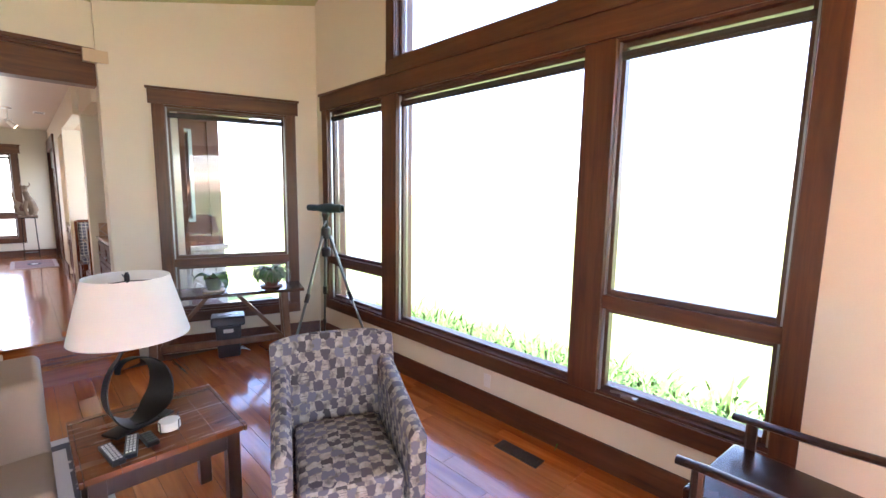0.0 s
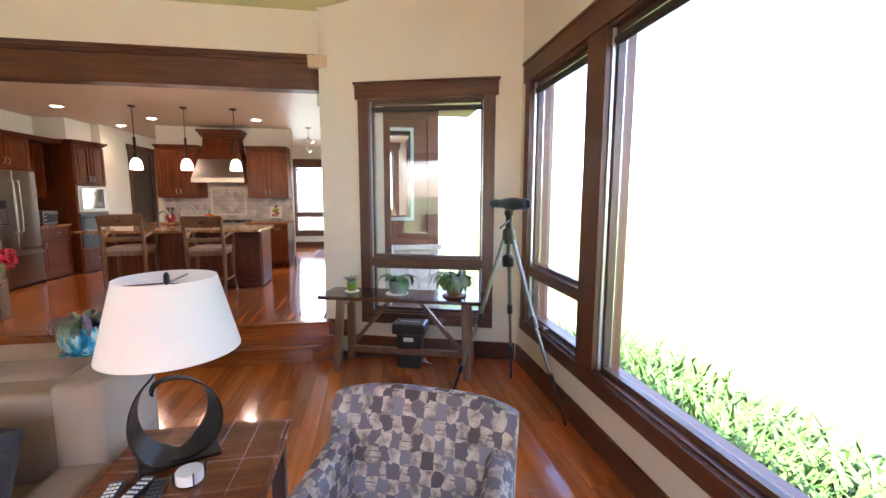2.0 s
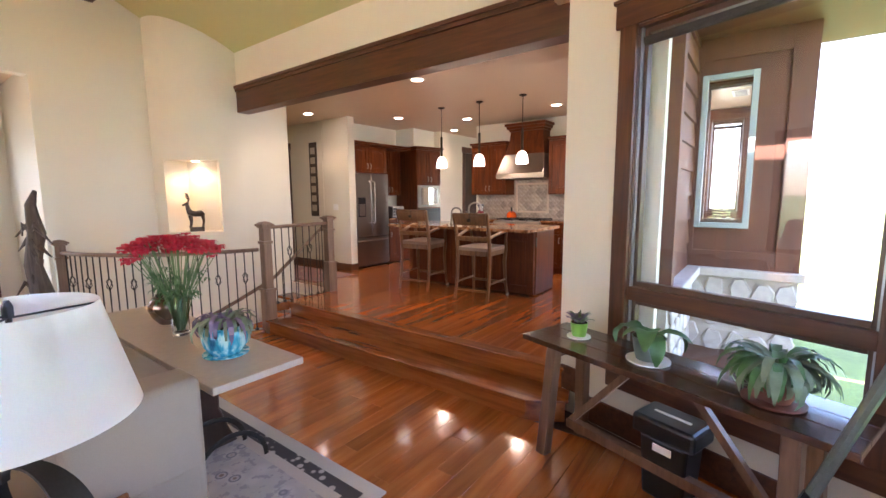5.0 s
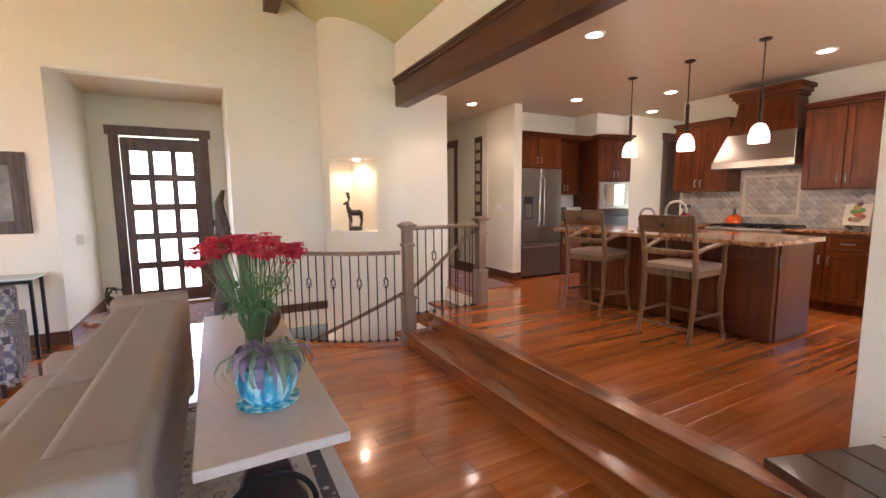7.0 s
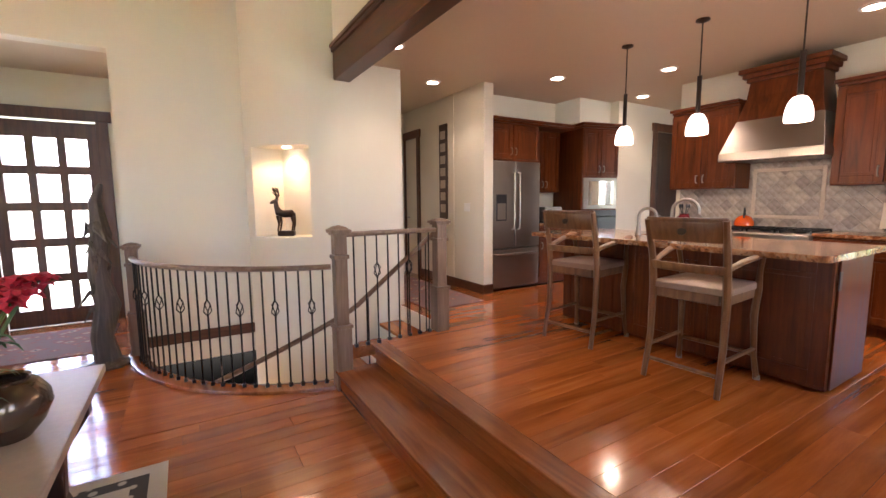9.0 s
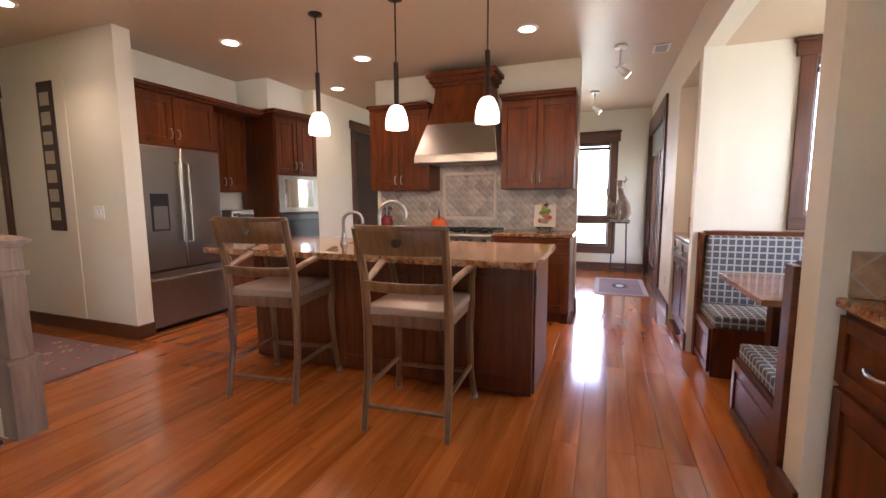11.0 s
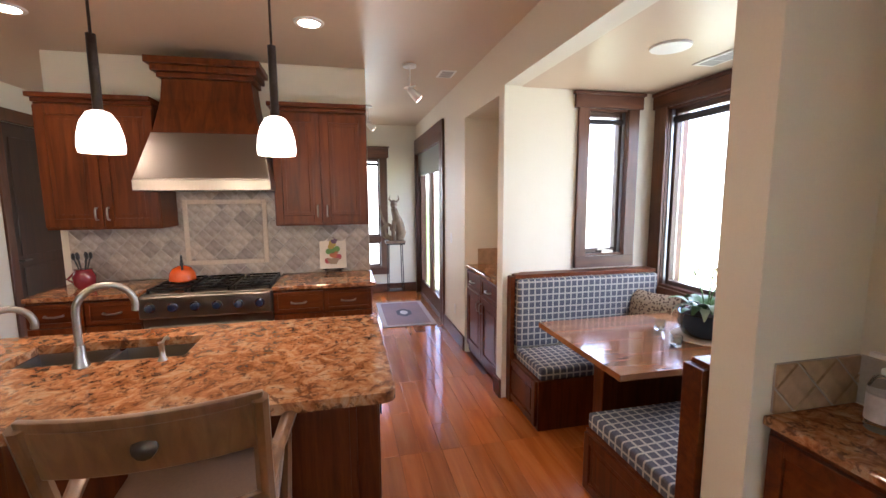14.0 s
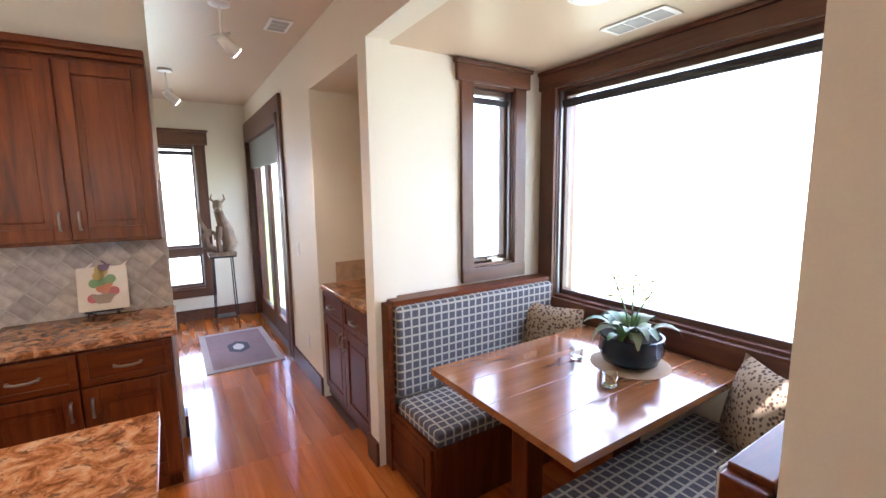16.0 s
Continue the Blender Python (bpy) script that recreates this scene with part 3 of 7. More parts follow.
stem_m = plain("stem", (0.09, 0.17, 0.05), 0.5, 30, 0.2)
petal_m = plain("red_petal", (0.60, 0.025, 0.05), 0.5, 40, 0.25)
soil = plain("soil", (0.03, 0.02, 0.012), 0.9, 60, 0.4)
sage_pot = plain("sage_ceramic", (0.16, 0.21, 0.18), 0.4, 40, 0.12)
lime_pot = plain("lime_ceramic", (0.22, 0.42, 0.06), 0.35, 40, 0.1)
red_pot = plain("rust_clay", (0.17, 0.055, 0.035), 0.5, 40, 0.2)
clear = mat("clear_glass", (0.95, 1, 0.97), 0.02, 0, **{"Transmission Weight": 1.0, "IOR": 1.45})
blue_glaze = mat("blue_drip_glaze", (0.05, 0.3, 0.4), 0.12)
bg = noise_tex(blue_glaze, coords(blue_glaze, (26, 26, 2.2)), 1.0, 3)
set_colour(blue_glaze, ramp(blue_glaze, bg, [(0.34, (0.012, 0.12, 0.22)), (0.5, (0.04, 0.33, 0.42)), (0.60, (0.42, 0.60, 0.58))]))
orange = mat("orange_enamel", (0.62, 0.085, 0.008), 0.12)
bronze = plain("bronze", (0.045, 0.03, 0.022), 0.35, 60, 0.3, 0.7)
teal_metal = plain("scope_body", (0.02, 0.045, 0.05), 0.4, 90, 0.2)
grey_metal = plain("tripod_metal", (0.16, 0.18, 0.17), 0.38, 120, 0.15, 0.8)
stone_m = plain("ledge_stone", (0.42, 0.38, 0.33), 0.8, 18, 0.25, bumpy=0.5)
siding = wood("cedar_siding", (0.055, 0.018, 0.009), (0.11, 0.037, 0.017), (0.16, 0.06, 0.028), 0.6, "z")
siding_y = wood("cedar_siding_level", (0.055, 0.018, 0.009), (0.11, 0.037, 0.017), (0.16, 0.06, 0.028), 0.6, "x")
drift = wood("driftwood", (0.04, 0.03, 0.024), (0.10, 0.075, 0.06), (0.19, 0.15, 0.12), 0.8, "z")
rug_m = mat("patterned_rug", (0.5, 0.45, 0.4), 0.95)
rv = coords(rug_m)
n, l, p = nodes(rug_m)
vo = n.new("ShaderNodeTexVoronoi")
vo.inputs["Scale"].default_value = 7.5
l.new(rv, vo.inputs["Vector"])
c = ramp(rug_m, vo.outputs[0], [(0.08, (0.24, 0.18, 0.15)), (0.15, (0.50, 0.47, 0.44)), (0.24, (0.17, 0.17, 0.21)), (0.30, (0.52, 0.50, 0.47)), (0.62, (0.44, 0.42, 0.40))])
c = mix(rug_m, ramp(rug_m, noise_tex(rug_m, rv, 17, 3), [(0.55, (0, 0, 0)), (0.6, (0.6, 0.6, 0.6))]), c, (0.25, 0.24, 0.27))
set_colour(rug_m, c)
bump(rug_m, noise_tex(rug_m, rv, 300, 2), 0.5, 0.003)
rug_edge = mat("rug_border", (0.05, 0.045, 0.05), 0.95)
n, l, p = nodes(rug_edge)
vo = n.new("ShaderNodeTexVoronoi")
vo.inputs["Scale"].default_value = 13
l.new(coords(rug_edge), vo.inputs["Vector"])
set_colour(rug_edge, ramp(rug_edge, vo.outputs[0], [(0.24, (0.46, 0.42, 0.38)), (0.34, (0.06, 0.055, 0.06))]))
kilim = mat("red_kilim", (0.3, 0.12, 0.1), 0.95)
n, l, p = nodes(kilim)
ch = n.new("ShaderNodeTexVoronoi")
ch.distance = "MANHATTAN"
ch.inputs["Scale"].default_value = 7
l.new(coords(kilim), ch.inputs["Vector"])
set_colour(kilim, ramp(kilim, ch.outputs[0], [(0.15, (0.05, 0.05, 0.07)), (0.3, (0.42, 0.36, 0.30)), (0.5, (0.25, 0.09, 0.075)), (0.75, (0.20, 0.13, 0.13))]))


def uv_box(ob):
    """Maps the mesh by its faces' main direction, in metres."""
    me = ob.data
    uv = me.uv_layers.new(name="uv")
    for f in me.polygons:
        a = [abs(c) for c in f.normal]
        k = a.index(max(a))
        for li in f.loop_indices:
            co = me.vertices[me.loops[li].vertex_index].co
            uv.data[li].uv = ((co.y, co.z), (co.x, co.z), (co.x, co.y))[k]
    return ob


def soft_block(name, material, parent, x0, x1, y0, y1, z0, z1, r=0.05, puff=0.0, m=None, seg=4):
    """An upholstered block with rounded edges and a crowned top."""
    s = Shape()
    s.box(x0, x1, y0, y1, z0, z1)
    bmesh.ops.subdivide_edges(s.bm, edges=list(s.bm.edges), cuts=5, use_grid_fill=True)
    cx, cy, hx, hy = (x0 + x1) / 2, (y0 + y1) / 2, (x1 - x0) / 2, (y1 - y0) / 2
    for v in s.bm.verts:
        if puff and v.co.z > z1 - 1e-4:
            v.co.z += puff * (1 - ((v.co.x - cx) / hx) ** 2) * (1 - ((v.co.y - cy) / hy) ** 2)
    ob = s.done(name, material, parent, r, True, m, seg)
    return uv_box(ob)


# ---- living room things ----
def armchair():
    m = pose(-2.06, 1.24, 0, 0, 0, -24)          # x forward, y to its left
    t = thing("armchair", "tub armchair in grey and cream block-patterned upholstery on the wood floor", "armchair", m)
    soft_block("seat", fabric_arm, t, -0.22, 0.45, -0.26, 0.26, 0.26, 0.44, 0.04, 0.035)
    soft_block("base", fabric_arm, t, -0.40, 0.43, -0.36, 0.36, 0.10, 0.262, 0.02)
    s = Shape()
    n = 7
    prof = [(-0.24, 0.28), (-0.25, 0.40), (-0.30, 0.70), (-0.36, 0.90), (-0.40, 0.95), (-0.46, 0.93), (-0.46, 0.7), (-0.42, 0.3), (-0.40, 0.12)]
    rows = []
    for i in range(13):
        y = -0.39 + 0.78 * i / 12
        e = abs(y) / 0.39
        rows.append([s.bm.verts.new((x + 0.05 * e ** 3, y * (0.9 + 0.1 * min(1, z / 0.9)), z - (0.035 * e ** 4 if z > 0.8 else 0))) for x, z in prof])
    for a, b in zip(rows, rows[1:]):
        for k in range(len(prof) - 1):
            s.bm.faces.new((a[k], a[k + 1], b[k + 1], b[k]))
        s.bm.faces.new((a[-1], a[0], b[0], b[-1]))
    s.bm.faces.new(rows[0][::-1])
    s.bm.faces.new(rows[-1])
    uv_box(s.done("backrest", fabric_arm, t, 0.015, True))
    for side in (-1, 1):
        s = Shape()
        rows = []
        for i in range(9):
            f = i / 8
            x = -0.36 + 0.82 * f
            top = 0.80 - 0.14 * f ** 0.8
            yi, yo = 0.27 + 0.01 * f, 0.385 - 0.01 * f
            rows.append([s.bm.verts.new((x, side * yy, zz)) for yy, zz in ((yi, 0.11), (yi, top - 0.04), (yi + 0.03, top), (yo - 0.03, top), (yo, top - 0.04), (yo - 0.01, 0.11))])
        for a, b in zip(rows, rows[1:]):
            for k in range(6):
                s.bm.faces.new((a[k], a[(k + 1) % 6], b[(k + 1) % 6], b[k]))
        s.bm.faces.new(rows[0][::-1])
        s.bm.faces.new(rows[-1])
        uv_box(s.done("arm", fabric_arm, t, 0.012, True))
    for x in (-0.36, 0.38):
        for y in (-0.3, 0.3):
            Shape().lathe([(0.018, 0), (0.028, 0.105)], (x, y, 0), 10).done("leg", dark_leg, t)


armchair()


def end_table():
    t = thing("end_table", "reddish-brown wooden end table with dark square legs", "table", pose(-2.57, 0.43, 0))
    for i in range(5):
        y0 = -0.325 + 0.13 * i
        Shape().box(-0.33, 0.33, y0, y0 + 0.1285, 0.585, 0.615).done("board", red_table, t, 0.0012, seg=1)
    for y in (-0.345, 0.3265):
        Shape().box(-0.335, 0.335, y, y + 0.0185, 0.583, 0.615).done("edge", red_table, t, 0.004)
    s = Shape()
    s.box(-0.29, 0.29, -0.30, -0.28, 0.49, 0.585).box(-0.29, 0.29, 0.28, 0.30, 0.49, 0.585).box(-0.30, -0.28, -0.28, 0.28, 0.49, 0.585).box(0.28, 0.30, -0.28, 0.28, 0.49, 0.585)
    s.done("apron", dark_leg, t, 0.003)
    for x in (-1, 1):
        for y in (-1, 1):
            s = Shape()
            s.prism([(x * 0.24, y * 0.25), (x * 0.305, y * 0.25), (x * 0.305, y * 0.315), (x * 0.24, y * 0.315)], "z", 0, 0.585)
            s.done("leg", dark_leg, t, 0.004)


end_table()


def table_lamp():
    t = thing("table_lamp", "white tapered lampshade on a black scrolled iron base", "lamp", pose(-2.63, 0.36, 0.616, 0, 0, -62))
    s = Shape()
    s.prism([(-0.15, -0.075), (0.15, -0.055), (0.15, 0.055), (-0.15, 0.075)], "z", 0.0, 0.012)
    s.done("foot", iron, t, 0.003)

    def band(pts, widths, across):
        """A flat iron strip bent along points in the x-z plane; across: the direction of its width."""
        s = Shape()
        rows = []
        side = Vector((across[0], across[1], 0)).normalized()
        for i, (x, z) in enumerate(pts):
            f = i / (len(pts) - 1) * (len(widths) - 1)
            k = min(int(f), len(widths) - 2)
            w = side * (widths[k] + (widths[k + 1] - widths[k]) * (f - k))
            p, q = pts[max(i - 1, 0)], pts[min(i + 1, len(pts) - 1)]
            d = Vector((q[0] - p[0], q[1] - p[1])).normalized() * 0.004
            o, n = Vector((x, 0, z)), Vector((-d.y, 0, d.x))
            rows.append([s.bm.verts.new(v) for v in (o - w + n, o + w + n, o + w - n, o - w - n)])
        for p, q in zip(rows, rows[1:]):
            for k in range(4):
                s.bm.faces.new((p[k], p[(k + 1) % 4], q[(k + 1) % 4], q[k]))
        s.bm.faces.new(rows[0][::-1])
        s.bm.faces.new(rows[-1])
        s.done("scroll", iron, t, smooth=True)
    # one strip swings out and curls over, the other rises to the shade
    curl = [(0.02 - 0.165 * math.cos(radians(a)), 0.19 + 0.175 * math.sin(radians(a))) for a in range(-100, 96, 8)]
    curl += [(0.035 + 0.05 * math.sin(radians(a)), 0.315 + 0.05 * math.cos(radians(a))) for a in range(0, 120, 20)]
    band(curl, (0.035, 0.085, 0.055, 0.022, 0.012), (0.24, -0.97))
    band([(-0.01 + 0.165 * math.cos(radians(a)), 0.21 + 0.20 * math.sin(radians(a))) for a in range(-104, 62, 8)] + [(0.05, 0.42), (0.0, 0.46)], (0.045, 0.085, 0.06, 0.03, 0.012), (0.35, 0.93))
    Shape().tube([(0.03, 0, 0.43), (0, 0, 0.47), (0, 0, 0.80)], 0.007, 8).done("stem", iron, t, smooth=True)
    s = Shape()
    s.lathe([(0.262, 0.488), (0.185, 0.795)], n=48)
    s.bm.faces.ensure_lookup_table()
    for f in [f for f in s.bm.faces if len(f.verts) > 4]:
        s.bm.faces.remove(f)
    bmesh.ops.solidify(s.bm, geom=list(s.bm.faces), thickness=0.003)
    s.done("shade", shade_m, t, smooth=True)
    s = Shape()
    for k in range(3):
        a = math.tau * k / 3
        s.tube([(0, 0, 0.77), (0.184 * math.cos(a), 0.184 * math.sin(a), 0.775)], 0.003, 6)
    s.lathe([(0.012, 0.77), (0.012, 0.80), (0.006, 0.815)], n=10)
    s.done("finial", black, t)
    Shape().ball((0, 0, 0.62), 0.035, 1, 1, 1.5).done("bulb", white, t, smooth=True)


table_lamp()


def remote(x, y, turn, size, keys):
    t = thing("remote_control", "dark plastic remote control with pale buttons on the end table", "remote control", pose(x, y, 0.617, 0, 0, turn), "remotes on the end table")
    soft_block("body", black, t, -size, size, -0.026, 0.026, 0.0, 0.022, 0.008, seg=2)
    s = Shape()
    for i in range(keys):
        for j in (-1, 0, 1):
            u = -size * 0.75 + 1.5 * size * i / (keys - 1)
            s.box(u - 0.005, u + 0.005, j * 0.014 - 0.005, j * 0.014 + 0.005, 0.02, 0.0255)
    s.done("keys", grey_metal if keys < 6 else white, t)


remote(-2.37, 0.215, 8, 0.105, 8)
remote(-2.39, 0.293, -11, 0.10, 7)
remote(-2.40, 0.366, 6, 0.065, 5)
t = thing("coaster_set", "stack of round pale coasters in a black wire holder", "coasters", pose(-2.455, 0.465, 0.616))
s = Shape()
for k in range(4):
    s.lathe([(0.048, 0.008 + 0.011 * k), (0.05, 0.012 + 0.011 * k), (0.048, 0.0185 + 0.011 * k)], n=24)
s.done("coaster", white, t, smooth=True)
s = Shape()
for k in range(4):
    a = math.tau * k / 4 + 0.6
    c, d = math.cos(a), math.sin(a)
    s.tube([(0.02 * c, 0.02 * d, 0.004), (0.056 * c, 0.056 * d, 0.004), (0.057 * c, 0.057 * d, 0.06), (0.066 * c, 0.066 * d, 0.066)], 0.003, 6)
s.done("holder", iron, t)


def sofa():
    t = thing("sofa", "taupe upholstered sofa with rounded wing arms on the rug", "sofa", pose(-2.72, -1.32, 0))
    # x forward (east), y along
    soft_block("base", sofa_cloth, t, -0.42, 0.42, -1.15, 1.15, 0.08, 0.30, 0.03)
    soft_block("backrest", sofa_cloth, t, -0.50, -0.22, -1.12, 1.12, 0.26, 0.90, 0.10)
    for y in (-0.76, 0.0, 0.76):
        soft_block("seat_cushion", sofa_cloth, t, -0.24, 0.44, y - 0.375, y + 0.375, 0.30, 0.46, 0.05, 0.03)
        soft_block("back_cushion", sofa_cloth, t, -0.26, -0.05, y - 0.37, y + 0.37, 0.45, 0.88, 0.09)
    for sgn in (-1, 1):
        soft_block("arm", sofa_cloth, t, -0.48, 0.38, sgn * 1.23 - 0.11, sgn * 1.23 + 0.11, 0.08, 0.56, 0.09)
        soft_block("wing", sofa_cloth, t, -0.50, -0.02, sgn * 1.23 - 0.105, sgn * 1.23 + 0.105, 0.10, 0.93, 0.10)
    for x in (-0.36, 0.34):
        for y in (-1.1, 1.1):
            Shape().lathe([(0.02, 0), (0.03, 0.085)], (x, y, 0), 10).done("leg", dark_leg, t)
    c = tagged(soft_block("cushion", plain("dark_cushion", (0.035, 0.03, 0.032), 0.8, 50, 0.6), None, -0.20, 0.20, -0.07, 0.07, -0.2, 0.2, 0.065), "dark patterned throw cushion on the sofa", "cushion")
    c.matrix_basis = pose(-2.50, -0.38, 0.665, -18, 0, 75)


sofa()


def sofa_table():
    t = thing("sofa_table", "long pale-topped console table on dark carved legs behind the sofa", "table", pose(-3.61, -1.18, 0))
    Shape().box(-0.225, 0.28, -1.04, 1.03, 0.745, 0.785).done("top", pale_top, t, 0.005)
    for y in (-0.75, 0.22):
        s = Shape()
        s.prism([(-0.2, 0.02), (0.2, 0.02), (0.15, 0.12), (0.09, 0.3), (0.10, 0.5), (0.2, 0.66), (0.2, 0.745), (-0.2, 0.745), (-0.2, 0.66), (-0.10, 0.5), (-0.09, 0.3), (-0.15, 0.12)], "y", y - 0.045, y + 0.045)
        s.done("leg", dark_leg, t, 0.015)
    for y, r in ((0.57, 0.225), (0.30, 0.225)):
        Shape().tube([(r * math.cos(radians(a)), y, 0.02 + r * math.sin(radians(a))) for a in range(0, 181, 10)], 0.006, 8, flat=0.016).done("hoop", iron, t, smooth=True)


sofa_table()


def leaf_shape(s, base, direction, length, width, droop=0.5, up=0.4, n=6, fold=0.25):
    """A bent tapered leaf."""
    d = Vector((math.cos(direction), math.sin(direction), 0))
    side = Vector((-d.y, d.x, 0))
    rows, p, pitch = [], Vector(base), up
    for i in range(n + 1):
        f = i / n
        w = width * math.sin(math.pi * min(0.97, 0.08 + 0.9 * f)) ** 0.8
        lift = Vector((0, 0, fold * w))
        rows.append([s.bm.verts.new(p - side * w + lift), s.bm.verts.new(p), s.bm.verts.new(p + side * w + lift)])
        p = p + (d * math.cos(pitch) + Vector((0, 0, math.sin(pitch)))) * (length / n)
        pitch -= droop / n * 2
    for a, b in zip(rows, rows[1:]):
        for k in (0, 1):
            s.bm.faces.new((a[k], a[k + 1], b[k + 1], b[k]))


def potted(name, label, place, pot_profile, pot_mat, leaves, leaf_mat, saucer=0.0, seed=1, dark=None):
    rnd = random.Random(seed)
    t = thing(name, label, "plant", pose(*place))
    s = Shape()
    s.lathe(pot_profile, n=28)
    s.done("pot", pot_mat, t, smooth=True)
    h, r = pot_profile[-1][1], pot_profile[-1][0]
    s = Shape()
    s.lathe([(0.001, h - 0.02), (r * 0.93, h + 0.002)], n=20)
    s.done("soil", soil, t)
    if saucer:
        s = Shape()
        s.lathe([(saucer * 0.8, -0.0005), (saucer, 0.004), (saucer, 0.012), (saucer * 0.8, 0.0135)], n=28)
        s.done("saucer", white if saucer < 0.12 else pot_mat, t, smooth=True)
    s, s2 = Shape(), Shape()
    for i in range(leaves[0]):
        a = math.tau * i / leaves[0] + rnd.uniform(-0.4, 0.4)
        rr = r * rnd.uniform(0.05, 0.6)
        dst = s2 if dark and rnd.random() < 0.45 else s
        leaf_shape(dst, (rr * math.cos(a), rr * math.sin(a), h), a, leaves[1] * rnd.uniform(0.6, 1.15), leaves[2] * rnd.uniform(0.7, 1.2), leaves[3] * rnd.uniform(0.6, 1.2), leaves[4] * rnd.uniform(0.6, 1.2))
    s.done("foliage", leaf_mat, t, smooth=True)
    if dark:
        s2.done("foliage", dark, t, smooth=True)
    return t


BENCH = ANGLED @ pose(1.05, 0.40, 0)     # on the bench: x along the wall


def console_bench():
    t = thing("console_table", "long dark wooden console table with splayed trestle legs below the window", "table", ANGLED @ pose(1.02, 0.0, 0))
    for i in range(3):
        Shape().box(-0.83, 0.83, 0.17 + 0.15 * i, 0.3185 + 0.15 * i, 0.735, 0.77).done("board", bench_wood, t, 0.004)
    for x in (-0.62, 0.62):
        for y, dy in ((0.25, -0.05), (0.54, 0.05)):
            s = Shape()
            s.prism([(x - 0.035, y - 0.035), (x + 0.035, y - 0.035), (x + 0.035, y + 0.035), (x - 0.035, y + 0.035)], "z", 0, 0.735)
            for v in s.bm.verts:
                if v.co.z < 0.1:
                    v.co.y += dy
                    v.co.x += 0.03 * (1 if x > 0 else -1)
            s.done("leg", leg_wood, t, 0.004)
        Shape().box(x - 0.03, x + 0.03, 0.22, 0.58, 0.66, 0.735).done("crossbar", leg_wood, t, 0.004)
        Shape().tube([(x * 0.96, 0.40, 0.18), (x * 0.2, 0.40, 0.735)], 0.028, 4).done("brace", leg_wood, t)
    Shape().box(-0.6, 0.6, 0.37, 0.43, 0.15, 0.21).done("stretcher", leg_wood, t, 0.004)


console_bench()


def on_bench(u, v):
    return tuple((ANGLED @ Vector((1.02 + u, v, 0.0)))[:2]) + (0.771,)


potted("potted_succulent", "small succulent in a lime green pot on the console table", on_bench(-0.56, 0.38), [(0.04, 0.0), (0.05, 0.05), (0.055, 0.10)], lime_pot, (40, 0.09, 0.012, 0.6, 1.2), grey_leaf, 0.075, 3, purple_leaf)
potted("potted_orchid", "broad-leaved orchid in a sage ceramic pot on the console", on_bench(-0.08, 0.40), [(0.06, 0.0), (0.075, 0.06), (0.085, 0.13), (0.09, 0.14)], sage_pot, (8, 0.24, 0.045, 1.3, 0.9), leaf_m, 0.115, 5)
potted("potted_fern", "bushy grey-green cactus plant in a rust pot on the console table", on_bench(0.50, 0.40), [(0.06, 0.0), (0.08, 0.06), (0.095, 0.14)], red_pot, (190, 0.26, 0.02, 2.0, 1.1), grey_leaf, 0.12, 7, leaf_m)
potted("potted_tradescantia", "drooping grey-purple plant in a blue drip-glazed pot on the pale table", (-3.60, -0.56, 0.786), [(0.07, 0.0), (0.085, 0.012), (0.118, 0.06), (0.128, 0.11), (0.118, 0.155), (0.11, 0.165), (0.114, 0.172)], blue_glaze, (90, 0.24, 0.013, 2.4, 1.2), grey_leaf, 0.125, 11, purple_leaf)


def flowers():
    rnd = random.Random(4)
    t = thing("flower_vase", "clear glass vase of red alstroemeria flowers on the pale table", "vase", pose(-3.60, -1.16, 0.786))
    s = Shape()
    s.lathe([(0.05, 0.0), (0.052, 0.01), (0.05, 0.12), (0.062, 0.25), (0.058, 0.25), (0.046, 0.12), (0.047, 0.02), (0.001, 0.015)], n=24)
    s.done("glass", clear, t, smooth=True)
    st, pe, lf = Shape(), Shape(), Shape()
    for i in range(40):
        a, r = rnd.uniform(0, math.tau), 0.25 * math.sqrt(rnd.random())
        hd = Vector((r * math.cos(a), r * math.sin(a), 0.60 - 0.9 * r * r + rnd.uniform(-0.04, 0.05)))
        st.tube([(0.02 * math.cos(a), 0.02 * math.sin(a), 0.03), (0.35 * hd.x, 0.35 * hd.y, 0.28), hd], 0.003, 5)
        for k in range(5):
            c = hd + Vector((rnd.uniform(-1, 1), rnd.uniform(-1, 1), rnd.uniform(-0.6, 0.6))) * 0.035
            a0 = rnd.uniform(0, 1)
            for q in range(6):
                leaf_shape(pe, c, a0 + math.tau * q / 6, rnd.uniform(0.04, 0.06), 0.016, 1.2, 0.9, 3)
        for k in range(3):
            z = rnd.uniform(0.2, 0.42)
            f = z / hd.z
            leaf_shape(lf, (hd.x * f, hd.y * f, z), rnd.uniform(0, math.tau), 0.09, 0.010, 1.2, 0.8, 4)
    st.done("stems", stem_m, t)
    pe.done("petals", petal_m, t)
    lf.done("leaves", leaf_m, t)
    b = thing("bronze_bowl", "round glazed brown and silver ceramic jar on the pale table", "bowl", pose(-3.66, -1.52, 0.786))
    s = Shape()
    s.lathe([(0.06, 0.0), (0.10, 0.05), (0.125, 0.11), (0.12, 0.15), (0.09, 0.195), (0.07, 0.205), (0.075, 0.215), (0.065, 0.21), (0.08, 0.19)], n=28)
    s.done("jar", mat("brown_glaze", (0.17, 0.11, 0.07), 0.12, 0.7), b, smooth=True)


flowers()


